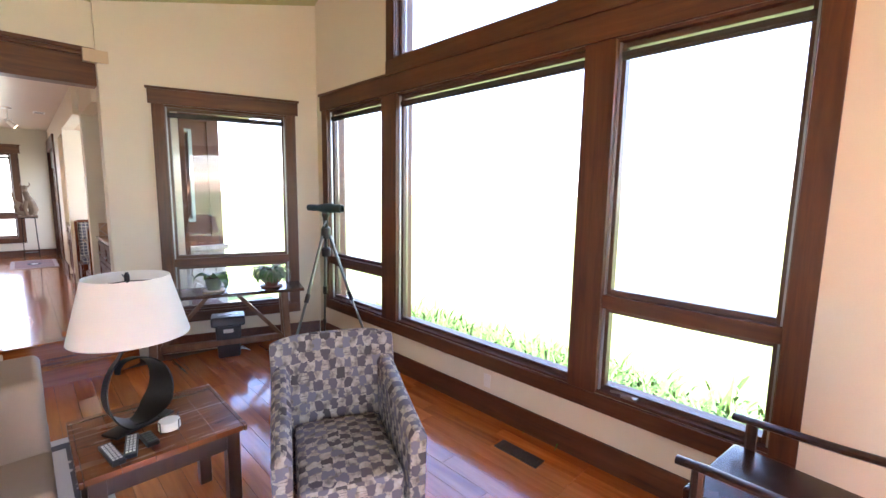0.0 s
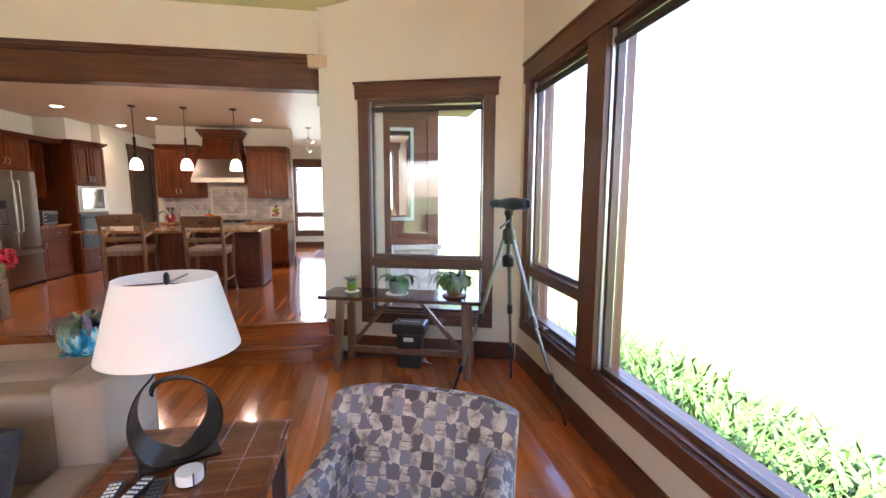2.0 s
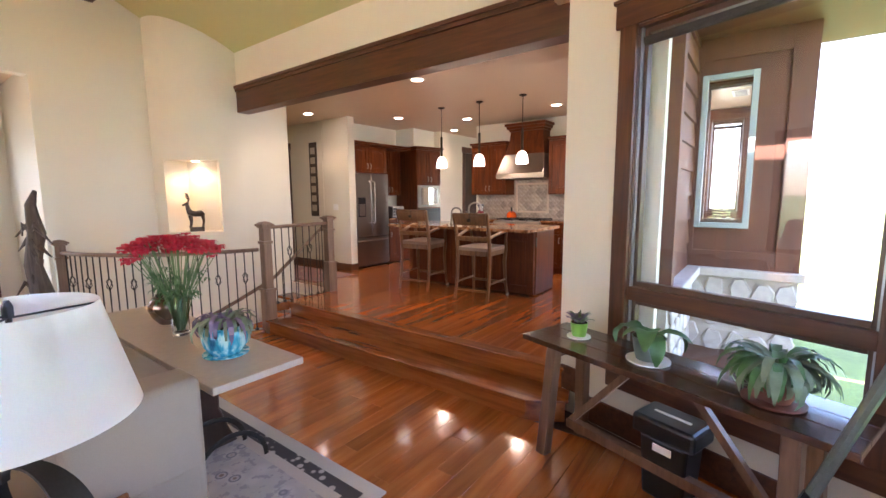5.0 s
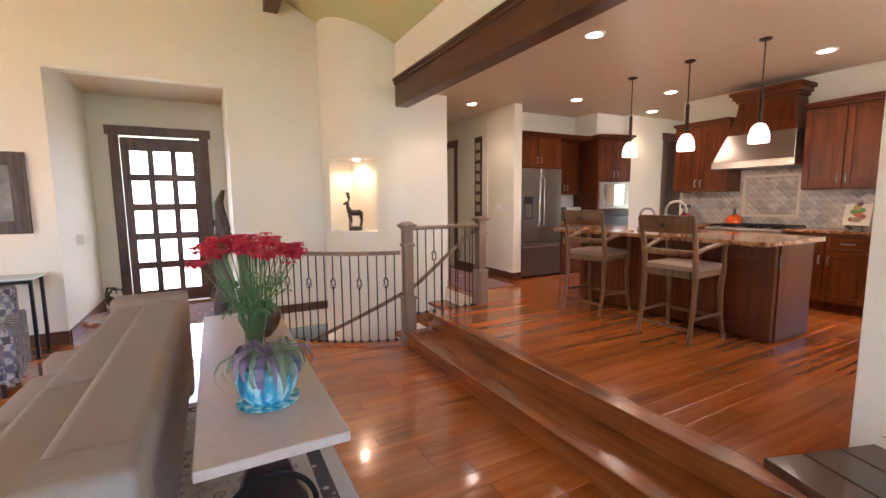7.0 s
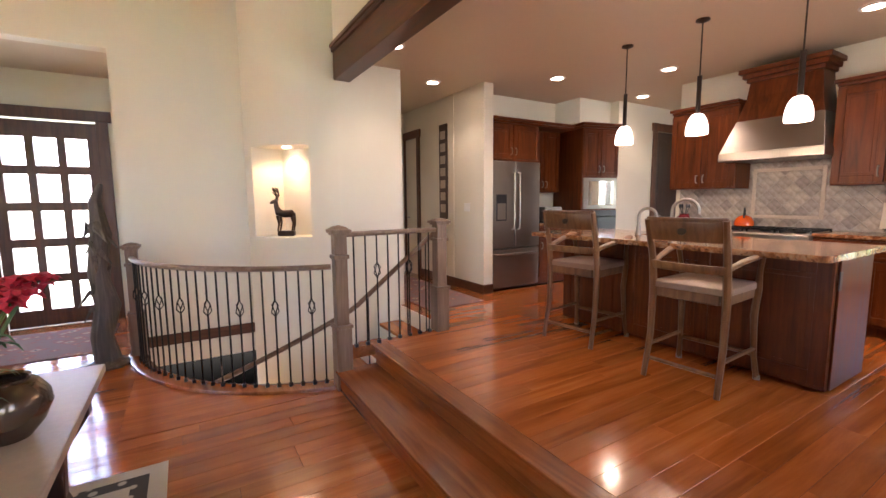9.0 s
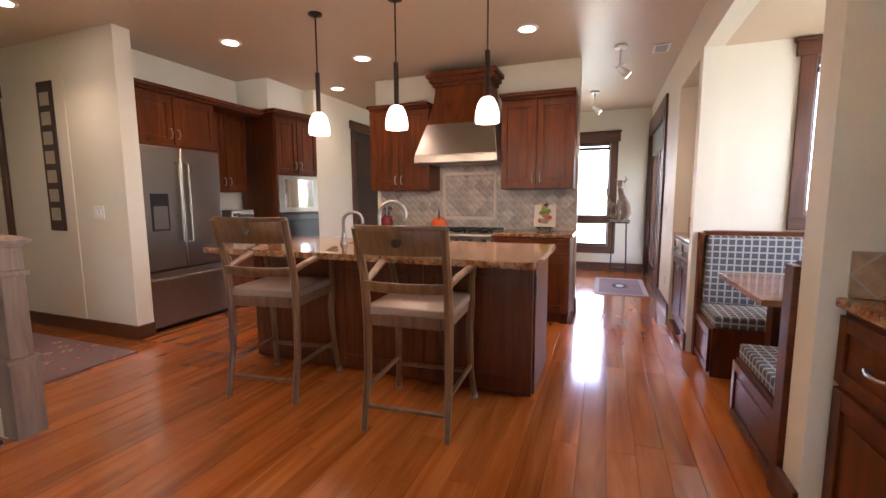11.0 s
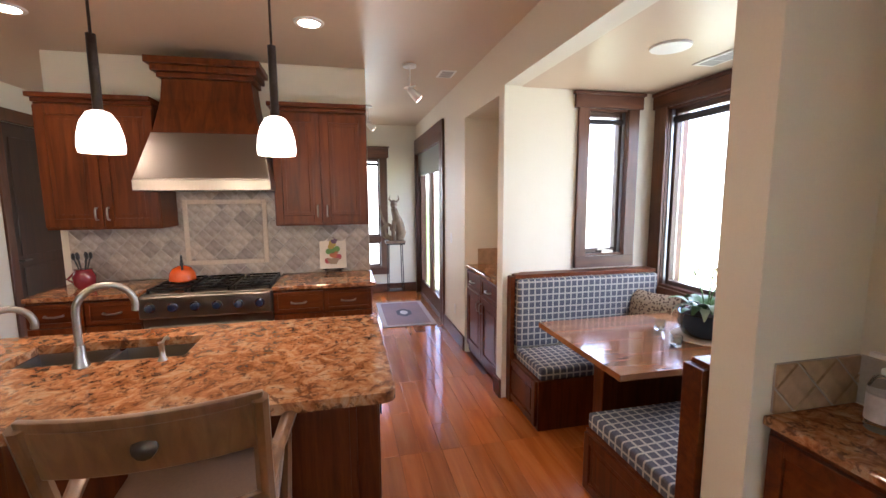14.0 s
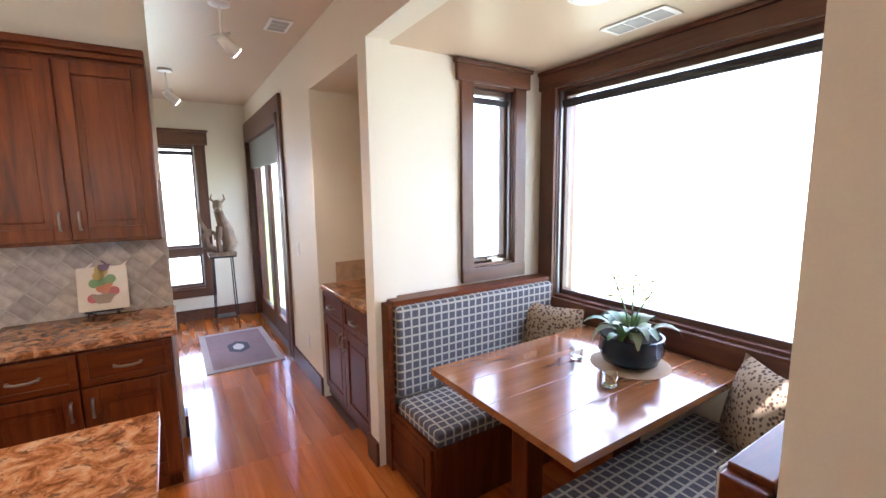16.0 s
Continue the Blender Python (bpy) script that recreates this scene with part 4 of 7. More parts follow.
def tripod():
    t = thing("spotting_scope", "dark green spotting scope on a grey metal tripod", "telescope", pose(-4.08, 2.30, 0))
    apex = Vector((0, 0, 1.42))
    for fx, fy in ((0.08, -0.53), (0.46, 0.33), (-0.44, 0.20)):
        foot = Vector((fx, fy, 0.0))
        d = foot - apex
        s = Shape()
        s.tube([apex + d * 0.02 + Vector((fx, fy, 0)) * 0.06, apex + d * 0.5], 0.017, 8)
        s.tube([apex + d * 0.46, apex + d * 0.78], 0.013, 8)
        s.done("leg", grey_metal, t, smooth=True)
        s = Shape()
        s.tube([apex + d * 0.75, foot], 0.010, 8).ball(foot + Vector((0, 0, 0.012)), 0.014).tube([apex + d * 0.74, apex + d * 0.78], 0.02, 8)
        s.done("foot", black, t, smooth=True)
        Shape().tube([apex + d * 0.44, apex + d * 0.5], 0.024, 8).done("clamp", black, t, smooth=True)
    s = Shape()
    s.lathe([(0.045, 1.36), (0.055, 1.40), (0.05, 1.47), (0.028, 1.49), (0.028, 1.58), (0.04, 1.6), (0.04, 1.63)], n=16)
    s.tube([(0.0, 0, 1.2), (0, 0, 1.4)], 0.015).tube([(0.05, -0.02, 1.55), (0.16, -0.12, 1.50)], 0.009).lathe([(0.045, 1.17), (0.05, 1.20), (0.05, 1.25), (0.03, 1.27)], n=14)
    s.done("head", black, t, smooth=True)
    s = Shape()
    m = pose(0, 0, 1.685, 0, 90, 18)
    s.lathe([(0.028, -0.24), (0.034, -0.235), (0.036, -0.14), (0.03, -0.12), (0.042, -0.06), (0.05, 0.0), (0.05, 0.10), (0.042, 0.11), (0.044, 0.22), (0.036, 0.225), (0.03, 0.19)], n=20, m=m)
    s.box(-0.04, 0.06, -0.02, 0.02, 1.62, 1.66)
    s.done("scope", teal_metal, t, smooth=True)


tripod()


def shredder():
    t = thing("paper_shredder", "black plastic paper shredder bin under the console table", "shredder", ANGLED @ pose(1.06, 0.33, 0))
    s = Shape()
    s.prism([(-0.13, -0.1), (0.13, -0.1), (0.13, 0.1), (-0.13, 0.1)], "z", 0, 0.36)
    for v in s.bm.verts:
        if v.co.z < 0.1:
            v.co.x *= 0.85
            v.co.y *= 0.85
    s.done("bin", black, t, 0.015)
    Shape().box(-0.17, 0.17, -0.12, 0.12, 0.36, 0.47).done("head", black, t, 0.02)
    Shape().box(-0.10, 0.10, -0.01, 0.01, 0.468, 0.474).done("slot", white, t)
    Shape().box(-0.05, 0.05, 0.097, 0.104, 0.29, 0.33).done("label", white, t)
    s = Shape()
    for k in range(3):
        s.tube([(0.16 + 0.05 * math.cos(a * 0.9 + k), -0.05 + 0.07 * math.sin(a * 1.3 + 2 * k) , 0.006 + 0.05 * abs(math.sin(a + k))) for a in [i * 0.5 for i in range(9)]], 0.004, 6)
    s.done("cord", white, t, smooth=True)


shredder()


def black_chair():
    t = thing("wooden_armchair", "black wooden armchair with a dark leather seat by the window", "chair", pose(-0.12, 2.08, 0, 0, 0, 172))
    # x forward
    for y in (-0.29, 0.29):
        Shape().tube([(-0.30, y, 0.84), (-0.1, y, 0.82), (0.2, y, 0.80), (0.30, y * 1.02, 0.79)], 0.026, 8, flat=0.018).done("arm", dark_leg, t, smooth=True)
        Shape().tube([(0.22, y, 0.0), (0.22, y, 0.79)], 0.024, 8).done("leg", dark_leg, t, smooth=True)
        Shape().tube([(-0.26, y, 0.0), (-0.28, y, 0.5), (-0.36, y, 1.08)], 0.024, 8).done("leg", dark_leg, t, smooth=True)
    soft_block("seat", plain("dark_leather", (0.045, 0.02, 0.018), 0.25, 70, 0.2), t, -0.26, 0.28, -0.27, 0.27, 0.60, 0.67, 0.02)
    s = Shape()
    s.box(-0.375, -0.345, -0.27, 0.27, 0.98, 1.09)
    for k in range(5):
        y = -0.2 + 0.1 * k
        s.box(-0.34, -0.322, y - 0.02, y + 0.02, 0.62, 1.0)
    s.done("backrest", dark_leg, t, 0.006)


black_chair()
t = thing("living_rug", "cream and charcoal oriental rug under the sofa", "rug", pose(-2.25, -1.13, 0.001))
Shape().box(-1.55, 1.55, -1.16, 1.16, 0, 0.012).done("field", rug_m, t)
s = Shape()
for k, (a, b, w) in enumerate(((1.62, 1.23, 0.085),)):
    s.box(-a - w, a + w, b, b + w, 0.0, 0.013).box(-a - w, a + w, -b - w, -b, 0.0, 0.013).box(-a - w, -a, -b, b, 0.0, 0.013).box(a, a + w, -b, b, 0.0, 0.013)
s.done("border", rug_edge, t)
s = Shape()
for a, b, w in ((1.705, 1.315, 0.09), (1.55, 1.16, 0.07)):
    s.box(-a - w, a + w, b, b + w, 0.0, 0.0125).box(-a - w, a + w, -b - w, -b, 0.0, 0.0125).box(-a - w, -a, -b, b, 0.0, 0.0125).box(a, a + w, -b, b, 0.0, 0.0125)
s.done("edge", plain("rug_cream", (0.50, 0.46, 0.41), 0.95, 200, 0.1), t)

# ---- kitchen things ----
def pull(parent, m, level=True, length=0.11):
    """An arched steel pull in the frame m: x along the front, y out of it."""
    h = length / 2
    pts = [(-h, 0, 0), (-h, 0.022, 0), (-h * 0.4, 0.032, -0.004), (h * 0.4, 0.032, -0.004), (h, 0.022, 0), (h, 0, 0)]
    if not level:
        pts = [(0, y, x) for x, y, z in pts]
    return Shape().tube(pts, 0.007, 8).done("handle", steel, parent, smooth=True, m=m)


def panel_front(parent, name, u0, u1, z0, z1, m, handle=None, frame_w=0.065, material=None):
    """A framed cabinet front in the frame m: x along the front, y out of it, z up."""
    cab = material or cab_z
    s = Shape()
    f = min(frame_w, (z1 - z0) * 0.3)
    s.box(u0, u0 + frame_w, 0, 0.021, z0, z1).box(u1 - frame_w, u1, 0, 0.021, z0, z1)
    s.box(u0 + frame_w, u1 - frame_w, 0, 0.021, z0, z0 + f).box(u0 + frame_w, u1 - frame_w, 0, 0.021, z1 - f, z1)
    s.box(u0 + frame_w - 0.002, u1 - frame_w + 0.002, 0, 0.010, z0 + f - 0.002, z1 - f + 0.002)
    s.box(u0 + frame_w + 0.03, u1 - frame_w - 0.03, 0.008, 0.015, z0 + f + 0.03, z1 - f - 0.03) if z1 - z0 > 0.3 else None
    d = s.done(name, cab, parent, 0.003, m=m)
    if handle == "level":
        pull(d, m @ Matrix.Translation(((u0 + u1) / 2, 0.021, (z0 + z1) / 2)))
    elif handle:
        u = u0 + 0.035 if handle[0] == "l" else u1 - 0.035
        z = z0 + 0.10 if handle[1] == "b" else z1 - 0.10
        pull(d, m @ Matrix.Translation((u, 0.021, z)), False, 0.09)
    return d


def west(x):
    """A front that faces the room's +x at that x; u runs along +y."""
    return Matrix(((0, 1, 0, x), (1, 0, 0, 0), (0, 0, 1, 0), (0, 0, 0, 1)))


def south(y):
    """A front that faces +y at that y; u runs along +x."""
    return Matrix.Translation((0, y, 0))


def upper(label, y0, y1, x_back, x_front, z0, z1, doors):
    t = thing("wall_cabinet", label, "cabinet", group="wall cabinets beside the hood")
    Shape().box(x_back, x_front, y0, y1, z0, z1).done("body", cab_z, t, 0.003)
    m = west(x_front + 0.001)
    w = (y1 - y0) / doors
    for k in range(doors):
        panel_front(t, "door", y0 + w * k + 0.004, y0 + w * (k + 1) - 0.004, z0 + 0.02, z1 - 0.02, m, ("r" if k % 2 == 0 else "l") + "b")
    s = Shape()
    s.box(x_back, x_front + 0.03, y0 - 0.0, y1 + 0.0, z1, z1 + 0.03).box(x_back, x_front + 0.055, y0 - 0.02, y1 + 0.0, z1 + 0.03, z1 + 0.065)
    s.done("crown", cab_y, t, 0.006)
    return t


upper("reddish-brown wooden wall cabinet with two panelled doors", -2.79, -2.02, -9.995, -9.66, 1.71, 2.64, 2)
upper("reddish-brown wooden wall cabinet with two panelled doors", -1.18, -0.42, -9.995, -9.66, 1.71, 2.64, 2)


def hood():
    t = thing("range_hood", "brushed steel canopy hood under a wooden flared chimney with crown", "range hood")
    s = Shape()
    s.prism([(-9.995, 2.08), (-9.42, 2.08), (-9.42, 2.09), (-9.60, 2.44), (-9.995, 2.44)], "y", -2.10, -1.17)
    for v in s.bm.verts:
        if v.co.z > 2.3:
            v.co.y = -1.635 + (v.co.y + 1.635) * 0.84
    s.box(-9.995, -9.415, -2.105, -1.165, 2.0, 2.08)
    s.done("canopy", steel, t, 0.004)
    s = Shape()
    prof = [(0.385, 0.39, 2.44), (0.36, 0.36, 2.56), (0.335, 0.32, 2.70), (0.32, 0.30, 2.86)]
    rows = []
    for hw, dp, z in prof:
        rows.append([s.bm.verts.new(q) for q in ((-9.995, -1.635 - hw, z), (-9.995 + dp, -1.635 - hw, z), (-9.995 + dp, -1.635 + hw, z), (-9.995, -1.635 + hw, z))])
    for a, b in zip(rows, rows[1:]):
        for k in range(4):
            s.bm.faces.new((a[k], a[(k + 1) % 4], b[(k + 1) % 4], b[k]))
    s.bm.faces.new(rows[0][::-1])
    s.bm.faces.new(rows[-1])
    s.box(-9.995, -9.66, -1.98, -1.29, 2.86, 2.90).box(-9.995, -9.63, -2.01, -1.26, 2.90, 2.95).box(-9.995, -9.60, -2.04, -1.23, 2.95, 3.0)
    s.done("chimney", cab_z, t, 0.006)
    for k in range(4):
        Shape().box(-9.55, -9.50, -2.0 + 0.22 * k, -1.88 + 0.22 * k, 1.996, 2.0).done("filter", black, t)


hood()


def base_run(name, label, y0, y1, bays):
    t = thing(name, label, "cabinet")
    s = Shape()
    s.box(-9.995, -9.42, y0, y1, K + 0.10, K + 0.885).box(-9.995, -9.48, y0 + 0.01, y1 - 0.01, K, K + 0.10)
    s.done("body", cab_z, t, 0.003)
    m = west(-9.419)
    w = (y1 - y0) / bays
    for k in range(bays):
        a, b = y0 + w * k + 0.006, y0 + w * (k + 1) - 0.006
        panel_front(t, "drawer", a, b, K + 0.70, K + 0.87, m, "level", 0.03, cab_y)
        panel_front(t, "door", a, b, K + 0.13, K + 0.69, m, ("r" if k % 2 == 0 else "l") + "t")
    s = Shape()
    s.box(-9.995, -9.385, y0 - 0.002, y1 + (0.03 if y1 > -1 else 0.002), K + 0.886, K + 0.92)
    s.done("counter", granite, t, 0.008)
    return t


base_run("base_cabinet", "dark reddish cabinets with a granite counter beside the range", -2.84, -2.115, 2)
base_run("base_cabinet", "dark reddish cabinets with a granite counter beside the range", -1.195, -0.42, 2)


def kitchen_range():
    t = thing("gas_range", "stainless steel gas range with blue-black knobs", "stove")
    Shape().box(-9.99, -9.40, -2.11, -1.20, K + 0.02, K + 0.905).done("body", steel, t, 0.006)
    s = Shape()
    s.box(-9.40, -9.34, -2.11, -1.20, K + 0.73, K + 0.90)
    s.done("panel", steel, t, 0.012)
    s = Shape()
    s.box(-9.40, -9.375, -2.07, -1.24, K + 0.16, K + 0.66)
    s.done("oven_door", steel, t, 0.008)
    Shape().tube([(-9.33, -2.0, K + 0.64), (-9.33, -1.31, K + 0.64)], 0.014, 10).box(-9.375, -9.33, -1.98, -1.95, K + 0.63, K + 0.65).box(-9.375, -9.33, -1.36, -1.33, K + 0.63, K + 0.65).done("handle", steel, t)
    knob = plain("knob", (0.012, 0.02, 0.05), 0.2, 60, 0.1)
    for k in range(6):
        y = -2.03 + 0.15 * k
        Shape().lathe([(0.036, 0.0), (0.036, 0.006)], n=18, m=pose(-9.34, y, K + 0.815, 0, 90, 0)).done("bezel", chrome, t, smooth=True)
        Shape().lathe([(0.028, 0.0), (0.026, 0.03), (0.02, 0.035)], n=16, m=pose(-9.334, y, K + 0.815, 0, 90, 0)).done("knob", knob, t, smooth=True)
    s = Shape()
    for k in range(3):
        y0 = -2.08 + 0.30 * k
        for i in range(5):
            s.box(-9.95 + 0.125 * i, -9.935 + 0.125 * i, y0, y0 + 0.27, K + 0.925, K + 0.94)
        for y in (y0, y0 + 0.13, y0 + 0.255):
            s.box(-9.95, -9.43, y, y + 0.015, K + 0.922, K + 0.938)
        for x in (-9.82, -9.56):
            s.lathe([(0.05, 0.906), (0.05, 0.92), (0.02, 0.924)], (x, y0 + 0.13, K), 14)
        for x in (-9.95, -9.44):
            s.box(x, x + 0.015, y0, y0 + 0.015, K + 0.90, K + 0.925).box(x, x + 0.015, y0 + 0.255, y0 + 0.27, K + 0.90, K + 0.925)
    s.done("grate", iron, t)


kitchen_range()


def kettle():
    t = thing("kettle", "orange enamel kettle with a black handle on the range", "kettle", pose(-9.72, -1.93, K + 0.94, 0, 0, 200))
    Shape().lathe([(0.08, 0), (0.098, 0.012), (0.095, 0.06), (0.07, 0.105), (0.03, 0.125), (0.001, 0.128)], n=24).tube([(0.08, 0, 0.05), (0.125, 0, 0.075), (0.145, 0, 0.11)], [0.024, 0.016, 0.011], 10).done("body", orange, t, smooth=True)
    Shape().tube([(0.07, 0, 0.10), (0.065, 0, 0.17), (0.03, 0, 0.205), (-0.03, 0, 0.205), (-0.065, 0, 0.17), (-0.07, 0, 0.10)], 0.009, 8).ball((0, 0, 0.14), 0.016).done("handle", black, t, smooth=True)


kettle()


def crock():
    t = thing("utensil_crock", "dark red jug of kitchen utensils on the counter", "jug", pose(-9.72, -2.62, K + 0.921))
    Shape().lathe([(0.05, 0), (0.07, 0.03), (0.075, 0.09), (0.055, 0.14), (0.06, 0.15)], n=20).tube([(0.0, -0.07, 0.04), (0, -0.115, 0.07), (0, -0.06, 0.125)], 0.009, 8).done("jug", mat("dark_red_glaze", (0.18, 0.015, 0.02), 0.15), t, smooth=True)
    s = Shape()
    for k in range(6):
        a = k * 1.05
        s.tube([(0, 0, 0.05), (0.05 * math.cos(a), 0.05 * math.sin(a), 0.24)], 0.005, 6).ball((0.052 * math.cos(a), 0.052 * math.sin(a), 0.25), 0.022, 1, 0.5, 1.3)
    s.done("utensils", black, t, smooth=True)


crock()


def fruit_plate():
    m = pose(-9.93, -0.74, K + 0.925) @ pose(0, 0, 0, 0, -14, 0)
    t = thing("fruit_tile", "cream tile painted with a bowl of fruit, on a black easel", "tile", m)
    Shape().box(0.0, 0.014, -0.12, 0.12, 0.03, 0.37).done("tile", plain("cream_tile", (0.66, 0.56, 0.42), 0.3, 30, 0.06), t, 0.004)
    rnd = random.Random(2)
    cols = ((0.35, 0.02, 0.02), (0.45, 0.10, 0.01), (0.10, 0.22, 0.02), (0.45, 0.30, 0.03), (0.09, 0.02, 0.07))
    for k, c in enumerate(cols):
        fm = mat("fruit_paint", c, 0.3)
        s = Shape()
        for j in range(4):
            s.lathe([(0.027, 0.0), (0.027, 0.0012)], n=14, m=Matrix.Translation((0.0142 + 0.0004 * k, rnd.uniform(-0.055, 0.055) * (1 - 0.12 * k), 0.12 + 0.045 * k + rnd.uniform(-0.02, 0.02))) @ pose(0, 0, 0, 0, 90, 0))
        s.done("fruit", fm, t)
    Shape().prism([(-0.06, 0.125), (0.06, 0.125), (0.03, 0.07), (-0.03, 0.07)], "x", 0.0142, 0.0175).done("bowl", mat("bowl_paint", (0.28, 0.17, 0.09), 0.4), t)
    Shape().tube([(0.06, -0.07, 0.0), (0.03, -0.07, 0.025), (-0.05, -0.05, 0.01)], 0.005, 6).tube([(0.06, 0.07, 0.0), (0.03, 0.07, 0.025), (-0.05, 0.05, 0.01)], 0.005, 6).tube([(0.03, -0.09, 0.025), (0.03, 0.09, 0.025)], 0.005, 6).done("easel", iron, t)


fruit_plate()


def clipped_tiles(parent, name, y0, y1, z0, z1, size, put, material, skip=None, gap=0.005):
    """Square tiles laid on the diagonal, cut at the field's edges. put(u, z, out) gives the place."""
    h = size / math.sqrt(2)
    n = 0
    nu, nz = int((y1 - y0) / h) + 2, int((z1 - z0) / h) + 2
    cache = {}
    for i in range(-1, nu + 1):
        for j in range(-1, nz + 1):
            if (i + j) % 2:
                continue
            cy, cz = y0 + i * h, z0 + j * h
            pts = [(cy + h - gap, cz), (cy, cz + h - gap), (cy - h + gap, cz), (cy, cz - h + gap)]
            for ax, lim, sg in ((0, y0, 1), (0, y1, -1), (1, z0, 1), (1, z1, -1)):
                out = []
                for a, b in zip(pts, pts[1:] + pts[:1]):
                    da, db = sg * (a[ax] - lim), sg * (b[ax] - lim)
                    if da >= 0:
                        out.append(a)
                    if da * db < 0:
                        f = da / (da - db)
                        out.append((a[0] + (b[0] - a[0]) * f, a[1] + (b[1] - a[1]) * f))
                pts = out
                if len(pts) < 3:
                    break
            if len(pts) < 3 or (skip and skip[0] < cy < skip[1] and skip[2] < cz < skip[3]):
                continue
            key = tuple((round(a - cy, 4), round(b - cz, 4)) for a, b in pts)
            if key not in cache:
                s = Shape()
                lo, hi = [s.bm.verts.new(put(a, b, 0.0)) for a, b in key], [s.bm.verts.new(put(a * 0.97, b * 0.97, 0.006)) for a, b in key]
                s.bm.faces.new(lo[::-1])
                s.bm.faces.new(hi)
                for q in range(len(key)):
                    s.bm.faces.new((lo[q], lo[(q + 1) % len(key)], hi[(q + 1) % len(key)], hi[q]))
                ob = s.done(name, material, parent)
                cache[key] = ob.data
            else:
                ob = new(name, cache[key])
                ob.parent = parent
            ob.location = put(cy, cz, 0.0)
            n += 1
    return n


t = thing("backsplash", "diagonal tumbled travertine tile backsplash with a framed panel", "backsplash", kind="structure")
Shape().box(-10.0, -9.992, -2.84, -0.40, K + 0.92, 2.05).done("bed", grout, t)
clipped_tiles(t, "tile", -2.84, -0.41, K + 0.925, 2.0, 0.118, lambda u, z, o: Vector((-9.992 * (1 if abs(u) > 0.3 or abs(z) > 0.3 else 0) + o, u, z)), tile_m)
s = Shape()
s.box(-9.992, -9.972, -1.98, -1.94, 1.36, 1.93).box(-9.992, -9.972, -1.34, -1.30, 1.36, 1.93).box(-9.992, -9.972, -1.94, -1.34, 1.36, 1.40).box(-9.992, -9.972, -1.94, -1.34, 1.89, 1.93)
s.done("moulding", plain("tile_moulding", (0.58, 0.47, 0.35), 0.5, 40, 0.15), t, 0.008)


# island
def island():
    t = thing("kitchen_island", "dark reddish wooden kitchen island with a polished granite top", "island")
    s = Shape()
    s.box(-8.33, -7.66, -2.72, -0.51, K + 0.02, K + 0.70).box(-8.33, -8.23, -2.72, -0.51, K + 0.70, K + 0.88).box(-7.92, -7.66, -2.72, -0.51, K + 0.70, K + 0.88).box(-8.23, -7.92, -2.72, -2.06, K + 0.70, K + 0.88).box(-8.23, -7.92, -1.32, -0.51, K + 0.70, K + 0.88)
    s.done("body", cab_z, t, 0.003)
    for k in range(3):
        y = -2.70 + 0.735 * k
        panel_front(t, "panel", y + 0.006, y + 0.724, K + 0.05, K + 0.87, west(-7.659), None, 0.09)
    s = Shape()
    s.box(-8.30, -7.70, -0.51, -0.495, K + 0.02, K + 0.88)
    s.done("end_panel", cab_z, t, 0.004)
    Shape().box(-7.72, -7.67, -0.494, -0.488, K + 0.68, K + 0.80).done("outlet", black, t, 0.003)
    # top with a sink cut-out
    s = Shape()
    a, b, c, d = -8.40, -7.36, -2.93, -0.455
    z0, z1 = K + 0.885, K + 0.925
    hole = (-8.22, -7.93, -2.05, -1.33)
    r = 0.05
    s.box(a, hole[0], c, d, z0, z1)
    s.box(hole[0], hole[1], c, hole[2], z0, z1).box(hole[0], hole[1], hole[3], d, z0, z1)
    corner = [(b - r + r * math.sin(radians(q)), d - r + r * math.cos(radians(q))) for q in range(0, 91, 15)]
    low = [(b - r + r * math.cos(radians(q)), c + r - r * math.sin(radians(q))) for q in range(0, 91, 15)]
    s.prism([(hole[1], d)] + corner + low + [(hole[1], c)], "z", z0, z1)
    bmesh.ops.remove_doubles(s.bm, verts=s.bm.verts, dist=0.0001)
    s.done("counter", granite, t)
    s = Shape()
    for y0, y1 in ((-2.045, -1.71), (-1.68, -1.335)):
        x0, x1 = -8.215, -7.935
        zb = K + 0.72
        vs = [s.bm.verts.new(q) for q in ((x0, y0, z0), (x1, y0, z0), (x1, y1, z0), (x0, y1, z0), (x0 + 0.03, y0 + 0.03, zb), (x1 - 0.03, y0 + 0.03, zb), (x1 - 0.03, y1 - 0.03, zb), (x0 + 0.03, y1 - 0.03, zb))]
        for f in ((4, 5, 6, 7), (0, 1, 5, 4), (1, 2, 6, 5), (2, 3, 7, 6), (3, 0, 4, 7)):
            s.bm.faces.new([vs[i] for i in f])
    s.box(-8.215, -7.935, -1.71, -1.68, K + 0.72, z0 - 0.01)
    s.done("sink", steel, t)
    return t


island()


def tap(x, y, height, reach, label):
    t = thing("kitchen_faucet", label, "faucet", pose(x, y, K + 0.925, 0, 0, 118), "taps on the island")
    Shape().lathe([(0.03, 0), (0.03, 0.012), (0.02, 0.03), (0.018, 0.09)], n=16).tube([(0, 0, 0.06), (0, 0, height - reach * 0.5)] + [(reach * 0.5 * (1 - math.cos(radians(a))), 0, height - reach * 0.5 + reach * 0.5 * math.sin(radians(a))) for a in range(15, 200, 15)], 0.014, 10).done("spout", steel, t, smooth=True)
    Shape().tube([(0, 0.015, 0.07), (0, 0.06, 0.10), (0.0, 0.075, 0.135)], 0.007, 8).done("lever", steel, t, smooth=True)


